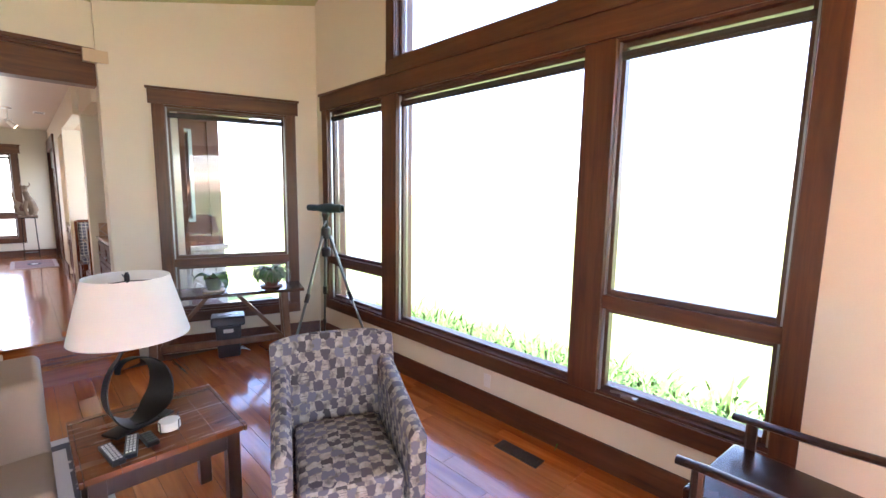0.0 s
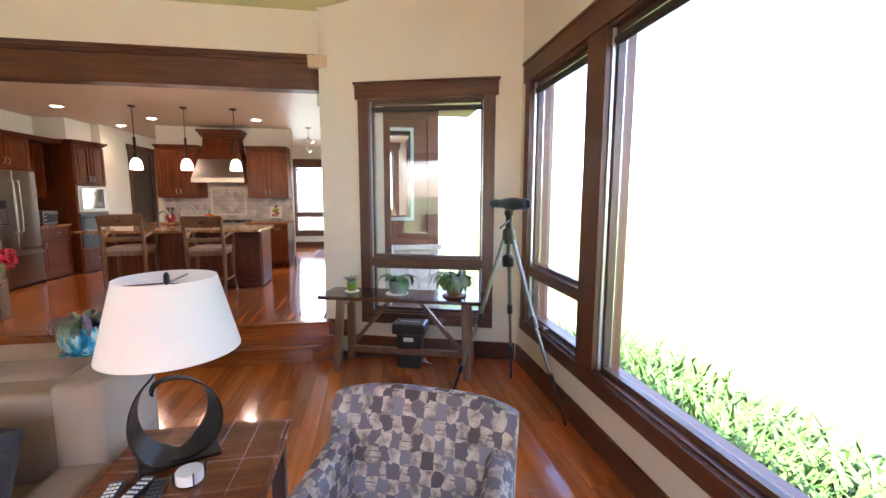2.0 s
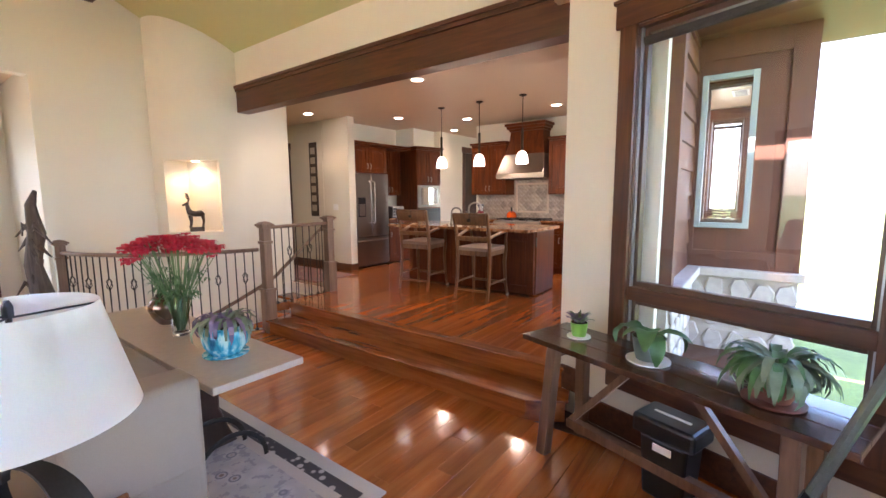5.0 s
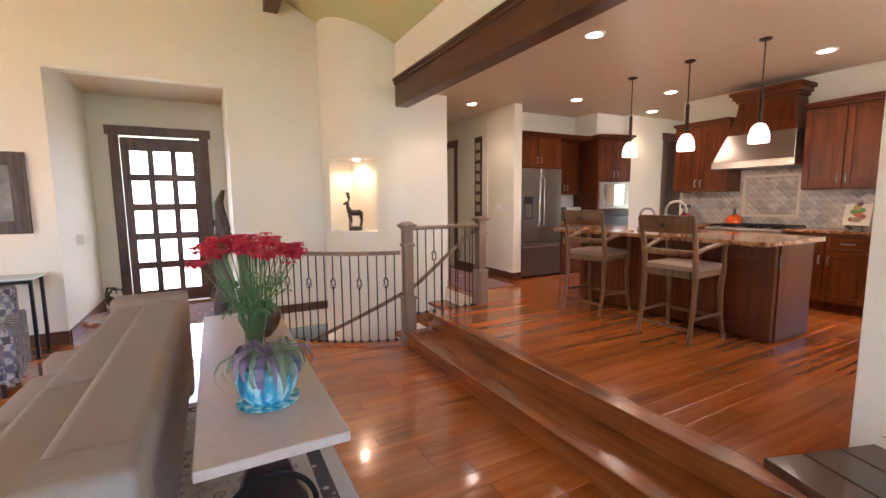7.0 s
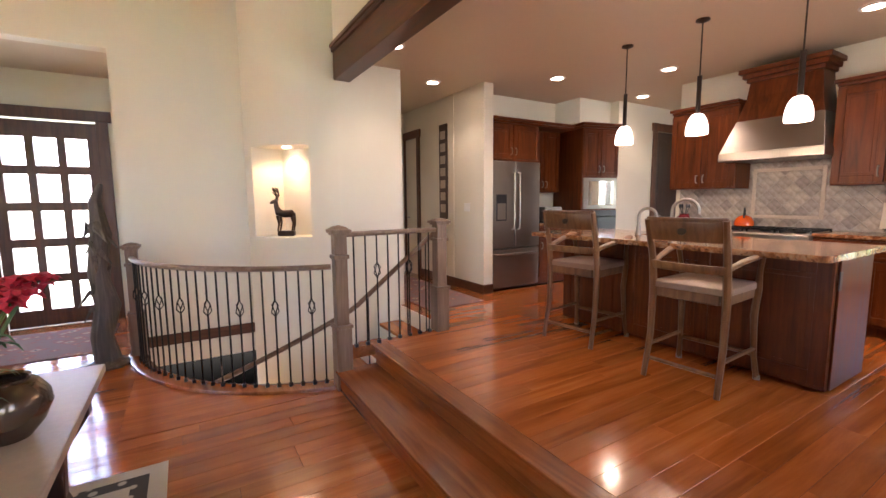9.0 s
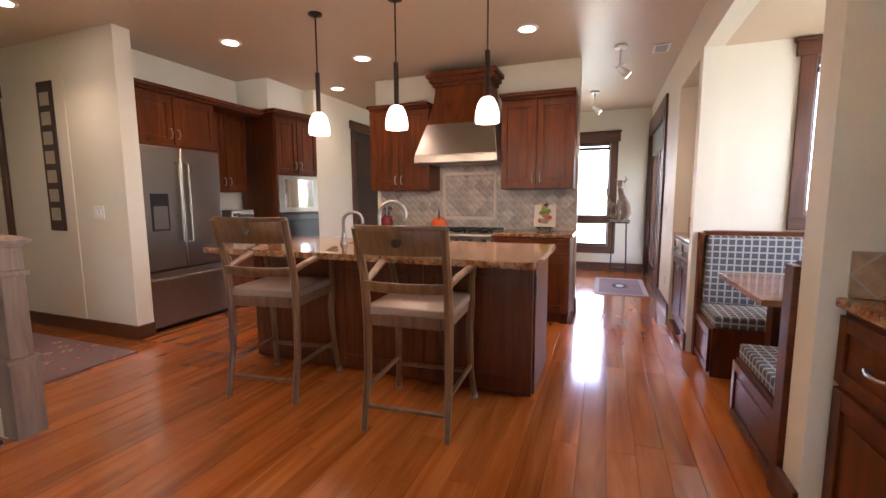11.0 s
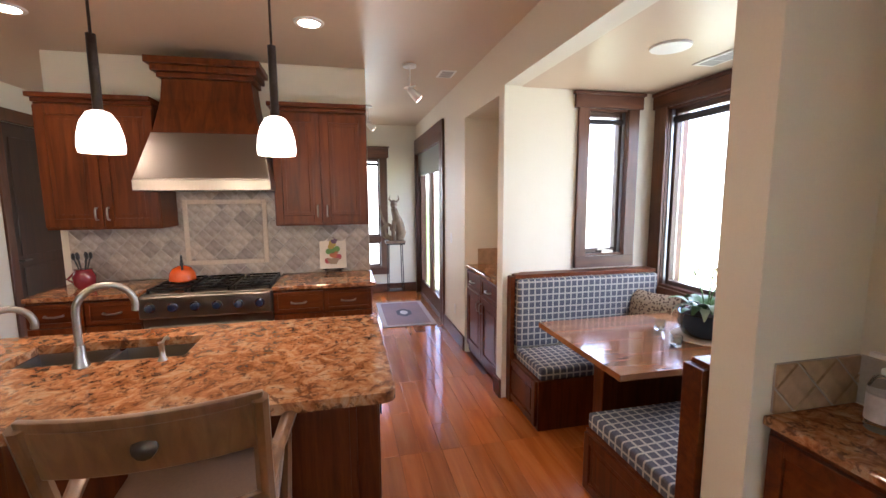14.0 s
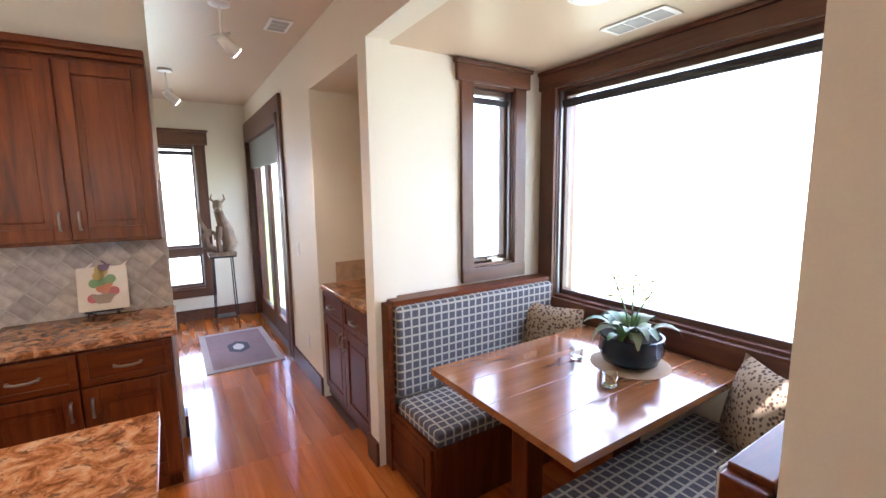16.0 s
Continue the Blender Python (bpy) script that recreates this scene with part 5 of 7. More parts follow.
tap(-7.89, -1.70, 0.33, 0.20, "tall brushed steel gooseneck faucet on the island")
tap(-7.89, -2.02, 0.25, 0.15, "small brushed steel gooseneck faucet on the island")
t = thing("soap_pump", "short steel soap pump beside the sink", "soap pump", pose(-7.89, -1.40, K + 0.925))
Shape().lathe([(0.02, 0), (0.012, 0.02), (0.01, 0.07), (0.014, 0.08)], n=12).tube([(0, 0, 0.075), (-0.06, 0, 0.085), (-0.075, 0, 0.07)], 0.006, 8).done("pump", steel, t, smooth=True)


def stool(m, first=None):
    t = thing("bar_stool", "carved brown wooden bar stool with arms and a tan leather seat", "stool", m, "bar stools at the island")
    # x towards the island
    for sd in (-1, 1):
        y = sd * 0.235
        Shape().tube([(-0.30, y * 1.02, 0), (-0.24, y, 0.30), (-0.23, y, 0.62), (-0.26, y, 0.85), (-0.33, y * 1.03, 1.10)], [0.018, 0.022, 0.026, 0.024, 0.022], 8).done("back_leg", stool_wood, t, smooth=True)
        Shape().tube([(0.26, y * 1.12, 0), (0.23, y * 1.05, 0.18), (0.21, y * 1.02, 0.45), (0.23, y * 1.05, 0.62), (0.20, y * 1.1, 0.76), (0.19, y * 1.16, 0.86)], [0.02, 0.018, 0.024, 0.024, 0.018, 0.02], 8).done("front_leg", stool_wood, t, smooth=True)
        Shape().tube([(-0.25, y, 0.80), (-0.10, y * 1.08, 0.835), (0.08, y * 1.22, 0.865), (0.19, y * 1.24, 0.885), (0.225, y * 1.2, 0.88)], [0.018, 0.022, 0.026, 0.03, 0.022], 8, flat=0.018).done("arm", stool_wood, t, smooth=True)
        Shape().tube([(-0.25, y, 0.22), (0.225, y * 1.05, 0.22)], 0.014, 6).done("stretcher", stool_wood, t, smooth=True)
        Shape().lathe([(0.022, 0.0), (0.022, 0.03)], (0.26, y * 1.12, 0), 10).done("cap", steel, t)
    Shape().tube([(-0.27, -0.235, 0.13), (-0.27, 0.235, 0.13)], 0.014, 6).tube([(0.235, -0.245, 0.18), (0.235, 0.245, 0.18)], 0.016, 6).done("stretcher", stool_wood, t, smooth=True)
    s = Shape()
    s.box(-0.24, 0.23, -0.235, -0.20, 0.57, 0.635).box(-0.24, 0.23, 0.20, 0.235, 0.57, 0.635).box(0.20, 0.24, -0.20, 0.20, 0.57, 0.635).box(-0.25, -0.215, -0.20, 0.20, 0.57, 0.635)
    s.done("apron", stool_wood, t, 0.008)
    soft_block("seat", leather, t, -0.245, 0.255, -0.245, 0.245, 0.632, 0.675, 0.018, 0.03)

    def curved(z0, z1, x, sag, name):
        s = Shape()
        rows = []
        for i in range(11):
            y = -0.25 + 0.05 * i
            dx = -sag * (1 - (y / 0.25) ** 2)
            lean = 0.27
            rows.append([s.bm.verts.new(q) for q in ((x + dx, y, z0), (x + dx - lean * (z1 - z0), y, z1), (x + dx - lean * (z1 - z0) - 0.024, y, z1), (x + dx - 0.024, y, z0))])
        for a, b in zip(rows, rows[1:]):
            for k in range(4):
                s.bm.faces.new((a[k], a[(k + 1) % 4], b[(k + 1) % 4], b[k]))
        s.bm.faces.new(rows[0][::-1])
        s.bm.faces.new(rows[-1])
        s.done(name, stool_wood, t, 0.006, True)
    curved(0.96, 1.09, -0.275, 0.04, "top_rail")
    curved(1.085, 1.115, -0.305, 0.045, "top_rail")
    curved(0.765, 0.82, -0.235, 0.05, "lower_rail")
    Shape().lathe([(0.028, 0), (0.028, 0.006), (0.012, 0.012)], n=12, m=pose(-0.357, 0, 1.03, 0, -75, 0)).done("medallion", bronze, t, smooth=True)
    return t


tall = Matrix.Diagonal((1, 1, 1.025, 1))
a = stool(pose(-7.30, -1.10, K, 0, 0, 184) @ tall)
copy_thing(a, pose(-7.36, -2.16, K, 0, 0, 188) @ tall)


# lights
def pendant(y, first=None):
    t = thing("pendant_lamp", "small lit white glass pendant lamp on a bronze rod", "lamp", pose(-8.09, y, CEIL), "pendants over the island")
    Shape().lathe([(0.055, 0.0), (0.055, -0.012), (0.03, -0.022), (0.006, -0.03)], n=18).done("canopy", bronze, t, smooth=True)
    Shape().tube([(0, 0, -0.02), (0, 0, -0.46)], 0.006, 8).tube([(0, 0, -0.46), (0, 0, -0.79)], 0.019, 10).done("rod", bronze, t, smooth=True)
    s = Shape()
    s.lathe([(0.024, -0.775), (0.046, -0.785), (0.07, -0.825), (0.084, -0.88), (0.088, -0.93), (0.084, -0.955)], n=24)
    s.done("shade", glow("lit_white_glass", (1.0, 0.87, 0.68), 0.35), t, smooth=True)
    d = bpy.data.lights.new("pendant_light", "POINT")
    d.energy, d.color, d.shadow_soft_size = 1.1, (1.0, 0.76, 0.5), 0.06
    o = new("pendant_light", d)
    o.location = (-8.09, y, CEIL - 1.0)
    return t


for y in (-2.36, -1.64, -0.92):
    pendant(y)


def can_light(x, y, z, watts):
    t = thing("recessed_light", "lit round recessed ceiling light with a white rim", "ceiling light", pose(x, y, z), "recessed ceiling lights")
    s = Shape()
    s.lathe([(0.07, -0.001), (0.07, -0.010), (0.095, -0.008), (0.1, 0.0)], n=24, caps=False)
    s.done("rim", white, t, smooth=True)
    Shape().lathe([(0.069, -0.006), (0.069, -0.004)], n=24).done("lens", bulb, t)
    lamp("recessed_lamp", (x, y, z - 0.02), watts)


for x, y in ((-6.09, -3.49), (-7.05, -4.42), (-8.31, -3.5), (-9.17, -2.58), (-10.12, -3.55), (-9.02, -0.81), (-6.57, -1.58)):
    can_light(x, y, CEIL, 2.7)
t = thing("unlit_ceiling_light", "unlit white round ceiling light in the nook", "ceiling light", pose(-8.04, 1.17, 2.765))
Shape().lathe([(0.11, 0.0), (0.105, -0.012), (0.08, -0.016), (0.001, -0.014)], n=28).done("lens", white, t, smooth=True)
s = Shape()
nx, ny, _ = arc(0.62, 43)
t = thing("niche_light", "lit recessed light in the niche's top", "ceiling light", pose(nx, ny, NZ1))
Shape().lathe([(0.045, -0.004), (0.045, -0.001)], n=18).done("lens", bulb, t)
lamp("niche_lamp", (nx, ny, NZ1 - 0.015), 2.4, (1.0, 0.66, 0.36), 0.03, 140)


def track_head(x, y):
    t = thing("spot_light", "small white ceiling spotlight on a round base", "ceiling light", pose(x, y, CEIL), "corridor spotlights")
    Shape().lathe([(0.06, 0), (0.06, -0.02), (0.02, -0.03)], n=18).tube([(0, 0, -0.02), (0, 0, -0.20)], 0.008, 8).tube([(-0.05, -0.04, -0.19), (0.05, 0.04, -0.19)], 0.008, 8).done("base", white, t, smooth=True)
    m = pose(0.02, 0.03, -0.25, 50, 20, 0)
    Shape().lathe([(0.025, 0.06), (0.035, 0.02), (0.042, -0.06), (0.036, -0.06), (0.03, -0.03)], n=16, m=m).done("head", white, t, smooth=True)
    Shape().lathe([(0.036, -0.064), (0.036, -0.061)], n=14, m=m).done("lens", bulb, t)


track_head(-9.80, -0.02)
track_head(-11.6, -0.3)
lamp("spot_lamp", (-9.72, 0.06, CEIL - 0.36), 3)


# refrigerator and its cabinets
def fridge():
    t = thing("refrigerator", "stainless steel French-door refrigerator with a water dispenser", "refrigerator")
    Shape().box(-8.63, -7.70, -4.78, -4.16, K + 0.02, K + 1.78).done("body", plain("dark_steel", (0.12, 0.12, 0.12), 0.4, 80, 0.1, 0.6), t, 0.004)
    for x0, x1 in ((-8.628, -8.168), (-8.162, -7.702)):
        Shape().box(x0, x1, -4.155, -4.10, K + 0.60, K + 1.79).done("door", steel, t, 0.012)
    Shape().box(-8.628, -7.702, -4.155, -4.10, K + 0.05, K + 0.585).done("drawer", steel, t, 0.012)
    for x in (-8.215, -8.115):
        Shape().tube([(x, -4.10, K + 0.86), (x, -4.05, K + 0.87), (x, -4.045, K + 1.25), (x, -4.05, K + 1.63), (x, -4.10, K + 1.64)], 0.013, 10).done("handle", steel, t, smooth=True)
    Shape().tube([(-8.55, -4.10, K + 0.52), (-8.54, -4.045, K + 0.52), (-7.79, -4.045, K + 0.52), (-7.78, -4.10, K + 0.52)], 0.013, 10).done("handle", steel, t, smooth=True)
    Shape().box(-8.01, -7.83, -4.10, -4.093, K + 0.98, K + 1.34).done("dispenser", black, t, 0.004)
    Shape().box(-7.99, -7.85, -4.093, -4.089, K + 1.0, K + 1.22).done("dispenser_plate", steel, t)


fridge()


def south_cabinets():
    t = thing("tall_cabinet", "reddish-brown cabinets above and beside the refrigerator", "cabinet")
    Shape().box(-8.66, -7.68, -4.79, -4.18, K + 1.80, 2.64).done("body", cab_z, t, 0.003)
    for a, b, h in ((-8.65, -8.175, "rb"), (-8.165, -7.69, "lb")):
        panel_front(t, "door", a, b, K + 1.83, 2.62, south(-4.179), h)
    Shape().box(-9.36, -8.67, -4.79, -4.45, 1.71, 2.64).done("body", cab_z, t, 0.003)
    panel_front(t, "door", -9.02, -8.68, 1.73, 2.62, south(-4.449), "lb")
    panel_front(t, "door", -9.35, -9.03, 1.73, 2.62, south(-4.449), "rb")
    s = Shape()
    s.box(-9.36, -7.68, -4.79, -4.15, 2.64, 2.67).box(-9.36, -7.66, -4.79, -4.12, 2.67, 2.71)
    s.done("crown", cab_y, t, 0.006)
    b = thing("base_cabinet", "dark reddish base cabinet with a granite counter beside the refrigerator", "cabinet")
    Shape().box(-9.36, -8.66, -4.79, -4.15, K + 0.02, K + 0.885).done("body", cab_z, b, 0.003)
    panel_front(b, "drawer", -9.35, -8.67, K + 0.70, K + 0.87, south(-4.149), "level", 0.03)
    panel_front(b, "door", -9.35, -8.67, K + 0.12, K + 0.69, south(-4.149), "rt")
    Shape().box(-9.365, -8.655, -4.79, -4.11, K + 0.886, K + 0.92).done("counter", granite, b, 0.006)
    o = thing("toaster_oven", "steel and black toaster oven on the counter", "toaster oven", pose(-9.02, -4.36, K + 0.921))
    Shape().box(-0.17, 0.17, -0.16, 0.16, 0.015, 0.235).done("body", steel, o, 0.012)
    Shape().box(-0.155, 0.09, 0.16, 0.168, 0.04, 0.20).done("door", black, o, 0.004)
    Shape().tube([(-0.14, 0.19, 0.19), (0.08, 0.19, 0.19)], 0.008).box(-0.13, -0.12, 0.168, 0.19, 0.185, 0.195).box(0.06, 0.07, 0.168, 0.19, 0.185, 0.195).done("handle", steel, o)
    s = Shape()
    for z in (0.06, 0.12, 0.18):
        s.lathe([(0.018, 0), (0.016, 0.02)], n=12, m=pose(0.13, 0.16, z, -90, 0, 0))
    s.box(-0.16, 0.16, -0.14, 0.14, 0, 0.02)
    s.done("knobs", black, o)
    v = thing("oven_column", "tall reddish-brown cabinet with a built-in microwave and black wall oven", "oven cabinet",
              pose(-9.70, -3.93, 0, 0, 0, -13) @ pose(9.375, 3.64, 0))
    Shape().box(-9.70, -9.05, -4.4, -3.64, K + 0.02, 2.66).done("body", cab_z, v, 0.004)
    m = south(-3.639)
    for a, b2, h in ((-9.69, -9.38, "rb"), (-9.37, -9.06, "lb")):
        panel_front(v, "door", a, b2, 1.95, 2.63, m, h, 0.055)
    Shape().box(-9.72, -9.03, -4.4, -3.60, 2.66, 2.69).box(-9.75, -9.01, -4.4, -3.57, 2.69, 2.73).done("crown", cab_y, v, 0.006)
    Shape().box(-9.68, -9.07, -3.64, -3.615, 1.45, 1.92).done("microwave_frame", steel, v, 0.005)
    Shape().box(-9.60, -9.15, -3.615, -3.605, 1.51, 1.87).done("microwave_door", plain("mirror_steel", (0.72, 0.71, 0.68), 0.06, 60, 0.04, 0.95, 0.0), v, 0.003)
    Shape().box(-9.68, -9.07, -3.64, -3.61, 0.80, 1.43).done("oven_door", black, v, 0.006)
    Shape().tube([(-9.62, -3.57, 1.34), (-9.13, -3.57, 1.34)], 0.012, 8).box(-9.6, -9.58, -3.61, -3.57, 1.33, 1.35).box(-9.17, -9.15, -3.61, -3.57, 1.33, 1.35).done("handle", black, v)
    panel_front(v, "drawer", -9.69, -9.06, K + 0.08, 0.78, m, "level")


south_cabinets()
s = Shape()
s.box(-9.36, -7.66, -4.80, -4.55, 2.72, CEIL)
structure(s.done("soffit", paint), "cream painted soffit above the cabinets", "soffit")

# breakfast nook
def banquette(name, label, x0, x1, back_x0, back_x1, side):
    t = thing(name, label, "bench")
    s = Shape()
    s.box(x0, x1, 0.63, 1.885, K, K + 0.36)
    s.done("base", cab_z, t, 0.004)
    panel_front(t, "panel", x0 + 0.02, x1 - 0.02, K + 0.03, K + 0.35, Matrix(((1, 0, 0, 0), (0, -1, 0, 0.629), (0, 0, 1, 0), (0, 0, 0, 1))), None, 0.05)
    soft_block("seat_cushion", plaid, t, min(x0, x1) + (0.0 if side < 0 else 0.14), max(x0, x1) - (0.14 if side < 0 else 0.0), 0.64, 1.88, K + 0.362, K + 0.445, 0.025, 0.02)
    s = Shape()
    s.box(back_x0, back_x1, 0.60, 0.635, K, K + 1.0).box(back_x0, back_x1, 0.635, 1.885, K + 0.985, K + 1.015)
    s.done("back_frame", cab_y, t, 0.004)
    bx0, bx1 = (back_x0, back_x1 + 0.03) if side > 0 else (back_x0 - 0.03, back_x1)
    soft_block("back_cushion", plaid, t, bx0, bx1, 0.645, 1.88, K + 0.44, K + 0.982, 0.035)


banquette("banquette", "wooden banquette with charcoal plaid cushions in the nook", -9.02, -8.45, -9.025, -8.90, 1)
banquette("banquette", "wooden banquette with charcoal plaid cushions in the nook", -7.87, -7.110, -7.20, -7.110, -1)


def nook_table():
    t = thing("breakfast_table", "glossy brown wooden breakfast table fixed under the window", "table", pose(-8.09, 1.24, K))
    for k in range(4):
        x0 = -0.45 + 0.225 * k
        Shape().box(x0, x0 + 0.2243, -0.58, 0.60, 0.715, 0.75).done("board", nook_wood, t, 0.002)
    Shape().box(-0.05, 0.05, -0.40, -0.30, 0.0, 0.715).done("post", cab_z, t, 0.005)
    Shape().box(-0.05, 0.05, 0.35, 0.45, 0.0, 0.715).box(-0.05, 0.05, -0.3, 0.35, 0.62, 0.715).done("frame", cab_z, t, 0.005)


nook_table()
potted("table_planter", "orchid and succulents in a dark blue bowl on the breakfast table", (-8.02, 1.52, K + 0.752), [(0.09, 0.0), (0.13, 0.02), (0.155, 0.08), (0.15, 0.14), (0.155, 0.15)], mat("dark_blue_glaze", (0.012, 0.03, 0.05), 0.15), (26, 0.18, 0.03, 1.3, 1.3), leaf_m, 0.0, 21, grey_leaf)
t = thing("placemat", "round woven straw mat under the planter", "mat", pose(-8.02, 1.52, K + 0.7505))
Shape().lathe([(0.19, 0.0), (0.19, 0.0015)], n=32).done("mat", plain("straw", (0.42, 0.31, 0.2), 0.8, 90, 0.2), t)
s = Shape()
t = thing("orchid_spray", "upright stems with pale yellow-white orchid blooms", "flower", pose(-8.02, 1.52, K + 0.90))
rnd = random.Random(9)
bl = Shape()
for k in range(3):
    a = 2.1 * k
    s.tube([(0, 0, -0.05), (0.03 * math.cos(a), 0.03 * math.sin(a), 0.12), (0.10 * math.cos(a), 0.10 * math.sin(a), 0.24 + 0.03 * k)], 0.004, 6)
    for j in range(4):
        c = (0.08 * math.cos(a) + rnd.uniform(-0.03, 0.03), 0.08 * math.sin(a) + rnd.uniform(-0.03, 0.03), 0.20 + 0.03 * j)
        for q in range(5):
            leaf_shape(bl, c, math.tau * q / 5 + j, 0.035, 0.013, 0.8, 0.5, 3)
s.done("stems", stem_m, t)
tagged(bl.done("blooms", plain("pale_bloom", (0.72, 0.66, 0.30), 0.5, 30, 0.2), t), kind="stuff")
for x, y in ((-8.22, 1.36), (-7.92, 1.22)):
    t = thing("votive_glass", "small clear glass votive on the breakfast table", "glass", pose(x, y, K + 0.751), "votive glasses")
    Shape().lathe([(0.03, 0), (0.034, 0.005), (0.036, 0.06), (0.032, 0.06), (0.03, 0.015), (0.001, 0.014)], n=18).done("glass", clear, t, smooth=True)


def cushion(x, y, z, turn, tilt):
    s = Shape()
    n = 10
    g = {}
    for sd in (-1, 1):
        for i in range(n + 1):
            for j in range(n + 1):
                u, v = 2 * i / n - 1, 2 * j / n - 1
                k = 0.21 * (1 - 0.06 * (1 - abs(u * v)))
                if sd == 1 and (i in (0, n) or j in (0, n)):
                    g[sd, i, j] = g[-1, i, j]
                else:
                    g[sd, i, j] = s.bm.verts.new((u * k, sd * 0.075 * ((1 - u * u) * (1 - v * v)) ** 0.45, v * k))
        for i in range(n):
            for j in range(n):
                s.bm.faces.new((g[sd, i, j], g[sd, i + 1, j], g[sd, i + 1, j + 1], g[sd, i, j + 1]))
    ob = tagged(s.done("cushion", leopard, None, smooth=True), "tan throw cushion with dark spots on the banquette", "cushion", "spotted cushions")
    ob.matrix_basis = pose(x, y, z, tilt, 0, turn)


cushion(-8.72, 1.70, K + 0.655, 20, -12)
cushion(-7.50, 1.66, K + 0.66, -38, -14)

# corridor: niche cabinet, doors, rug, sculpture
t = thing("niche_cabinet", "brown wooden niche cabinet with a granite top", "cabinet")
Shape().box(-10.05, -9.11, 0.60, 1.15, K + 0.02, K + 0.885).done("body", cab_z, t, 0.003)
m = Matrix(((1, 0, 0, 0), (0, -1, 0, 0.599), (0, 0, 1, 0), (0, 0, 0, 1)))
for a, b, h in ((-10.04, -9.585, "rt"), (-9.575, -9.12, "lt")):
    panel_front(t, "door", a, b, K + 0.10, K + 0.69, m, h)
    panel_front(t, "drawer", a, b, K + 0.70, K + 0.87, m, "level", 0.03)
Shape().box(-10.055, -9.105, 0.57, 1.15, K + 0.886, K + 0.92).done("counter", granite, t, 0.006)
Shape().box(-10.055, -9.105, 1.14, 1.15, K + 0.92, K + 1.08).box(-10.057, -10.047, 0.70, 1.14, K + 0.92, K + 1.08).done("tile", tan_tile, t)
s = Shape()
s.box(-10.06, -9.10, 1.15, 1.3, K - 0.2, 2.9).box(-10.18, -10.06, 0.7, 1.3, K - 0.2, 2.9).box(-10.06, -9.10, 0.7, 1.15, 2.712, 2.85)
structure(s.done("wall_niche", paint), "cream painted walls of the cabinet niche", "wall")


def french_doors():
    t = thing("door_1", "glazed dark wooden double doors under a rolled shade", "door", kind="structure")
    s = Shape()
    s.box(-13.04, -12.95, 0.53, 0.71, K, 2.72).box(-11.15, -11.05, 0.53, 0.71, K, 2.72).box(-13.04, -11.05, 0.53, 0.71, 2.62, 2.72)
    s.done("jamb", trim_z, t, 0.004)
    Shape().box(-13.05, -12.95, 0.535, 0.56, K, 2.74).box(-11.15, -10.96, 0.535, 0.56, K, 2.74).box(-13.05, -10.96, 0.53, 0.56, 2.70, 2.86).done("casing", trim_z, t, 0.004)
    for x0, x1 in ((-12.95, -12.055), (-12.045, -11.15)):
        s = Shape()
        s.box(x0, x0 + 0.1, 0.60, 0.645, K + 0.01, 2.40).box(x1 - 0.1, x1, 0.60, 0.645, K + 0.01, 2.40).box(x0 + 0.1, x1 - 0.1, 0.60, 0.645, K + 0.01, K + 0.22).box(x0 + 0.1, x1 - 0.1, 0.60, 0.645, 2.28, 2.40)
        d = s.done("door", trim_z, t, 0.004)
        pn = Shape().box(x0 + 0.09, x1 - 0.09, 0.62, 0.626, K + 0.2, 2.30).done("pane", glass, d)
        pn.visible_shadow = False
    Shape().box(-12.95, -11.15, 0.58, 0.60, 2.28, 2.62).done("shade", plain("grey_green_shade", (0.19, 0.19, 0.15), 0.8, 150, 0.1), t)


french_doors()
t = thing("corridor_rug", "small reddish patterned kilim on the corridor floor", "rug", pose(-11.65, 0.13, K + 0.001))
Shape().box(-0.55, 0.55, -0.28, 0.28, 0, 0.01).done("field", plain("mauve_wool", (0.20, 0.125, 0.125), 0.95, 70, 0.35), t)
Shape().prism([(-0.20, 0), (-0.10, 0.10), (0.10, 0.10), (0.20, 0), (0.10, -0.10), (-0.10, -0.10)], "z", 0.009, 0.0112).done("medallion", plain("dark_wool", (0.03, 0.03, 0.04), 0.95, 70, 0.3), t)
Shape().prism([(-0.11, 0), (-0.05, 0.05), (0.05, 0.05), (0.11, 0), (0.05, -0.05), (-0.05, -0.05)], "z", 0.011, 0.0125).done("medallion", plain("pale_wool", (0.50, 0.46, 0.42), 0.95, 70, 0.2), t)
s = Shape()
s.box(-0.62, 0.62, 0.28, 0.34, 0, 0.0095).box(-0.62, 0.62, -0.34, -0.28, 0, 0.0095).box(-0.62, -0.55, -0.28, 0.28, 0, 0.0095).box(0.55, 0.62, -0.28, 0.28, 0, 0.0095)
s.done("border", plain("kilim_border", (0.36, 0.30, 0.27), 0.95, 120, 0.2), t)
t = thing("hall_rug", "dark patterned runner on the hall floor by the stairs", "rug", pose(-6.98, -4.5, K + 0.001))
Shape().box(-0.4, 0.4, -1.5, 0.75, 0, 0.01).done("field", kilim, t)


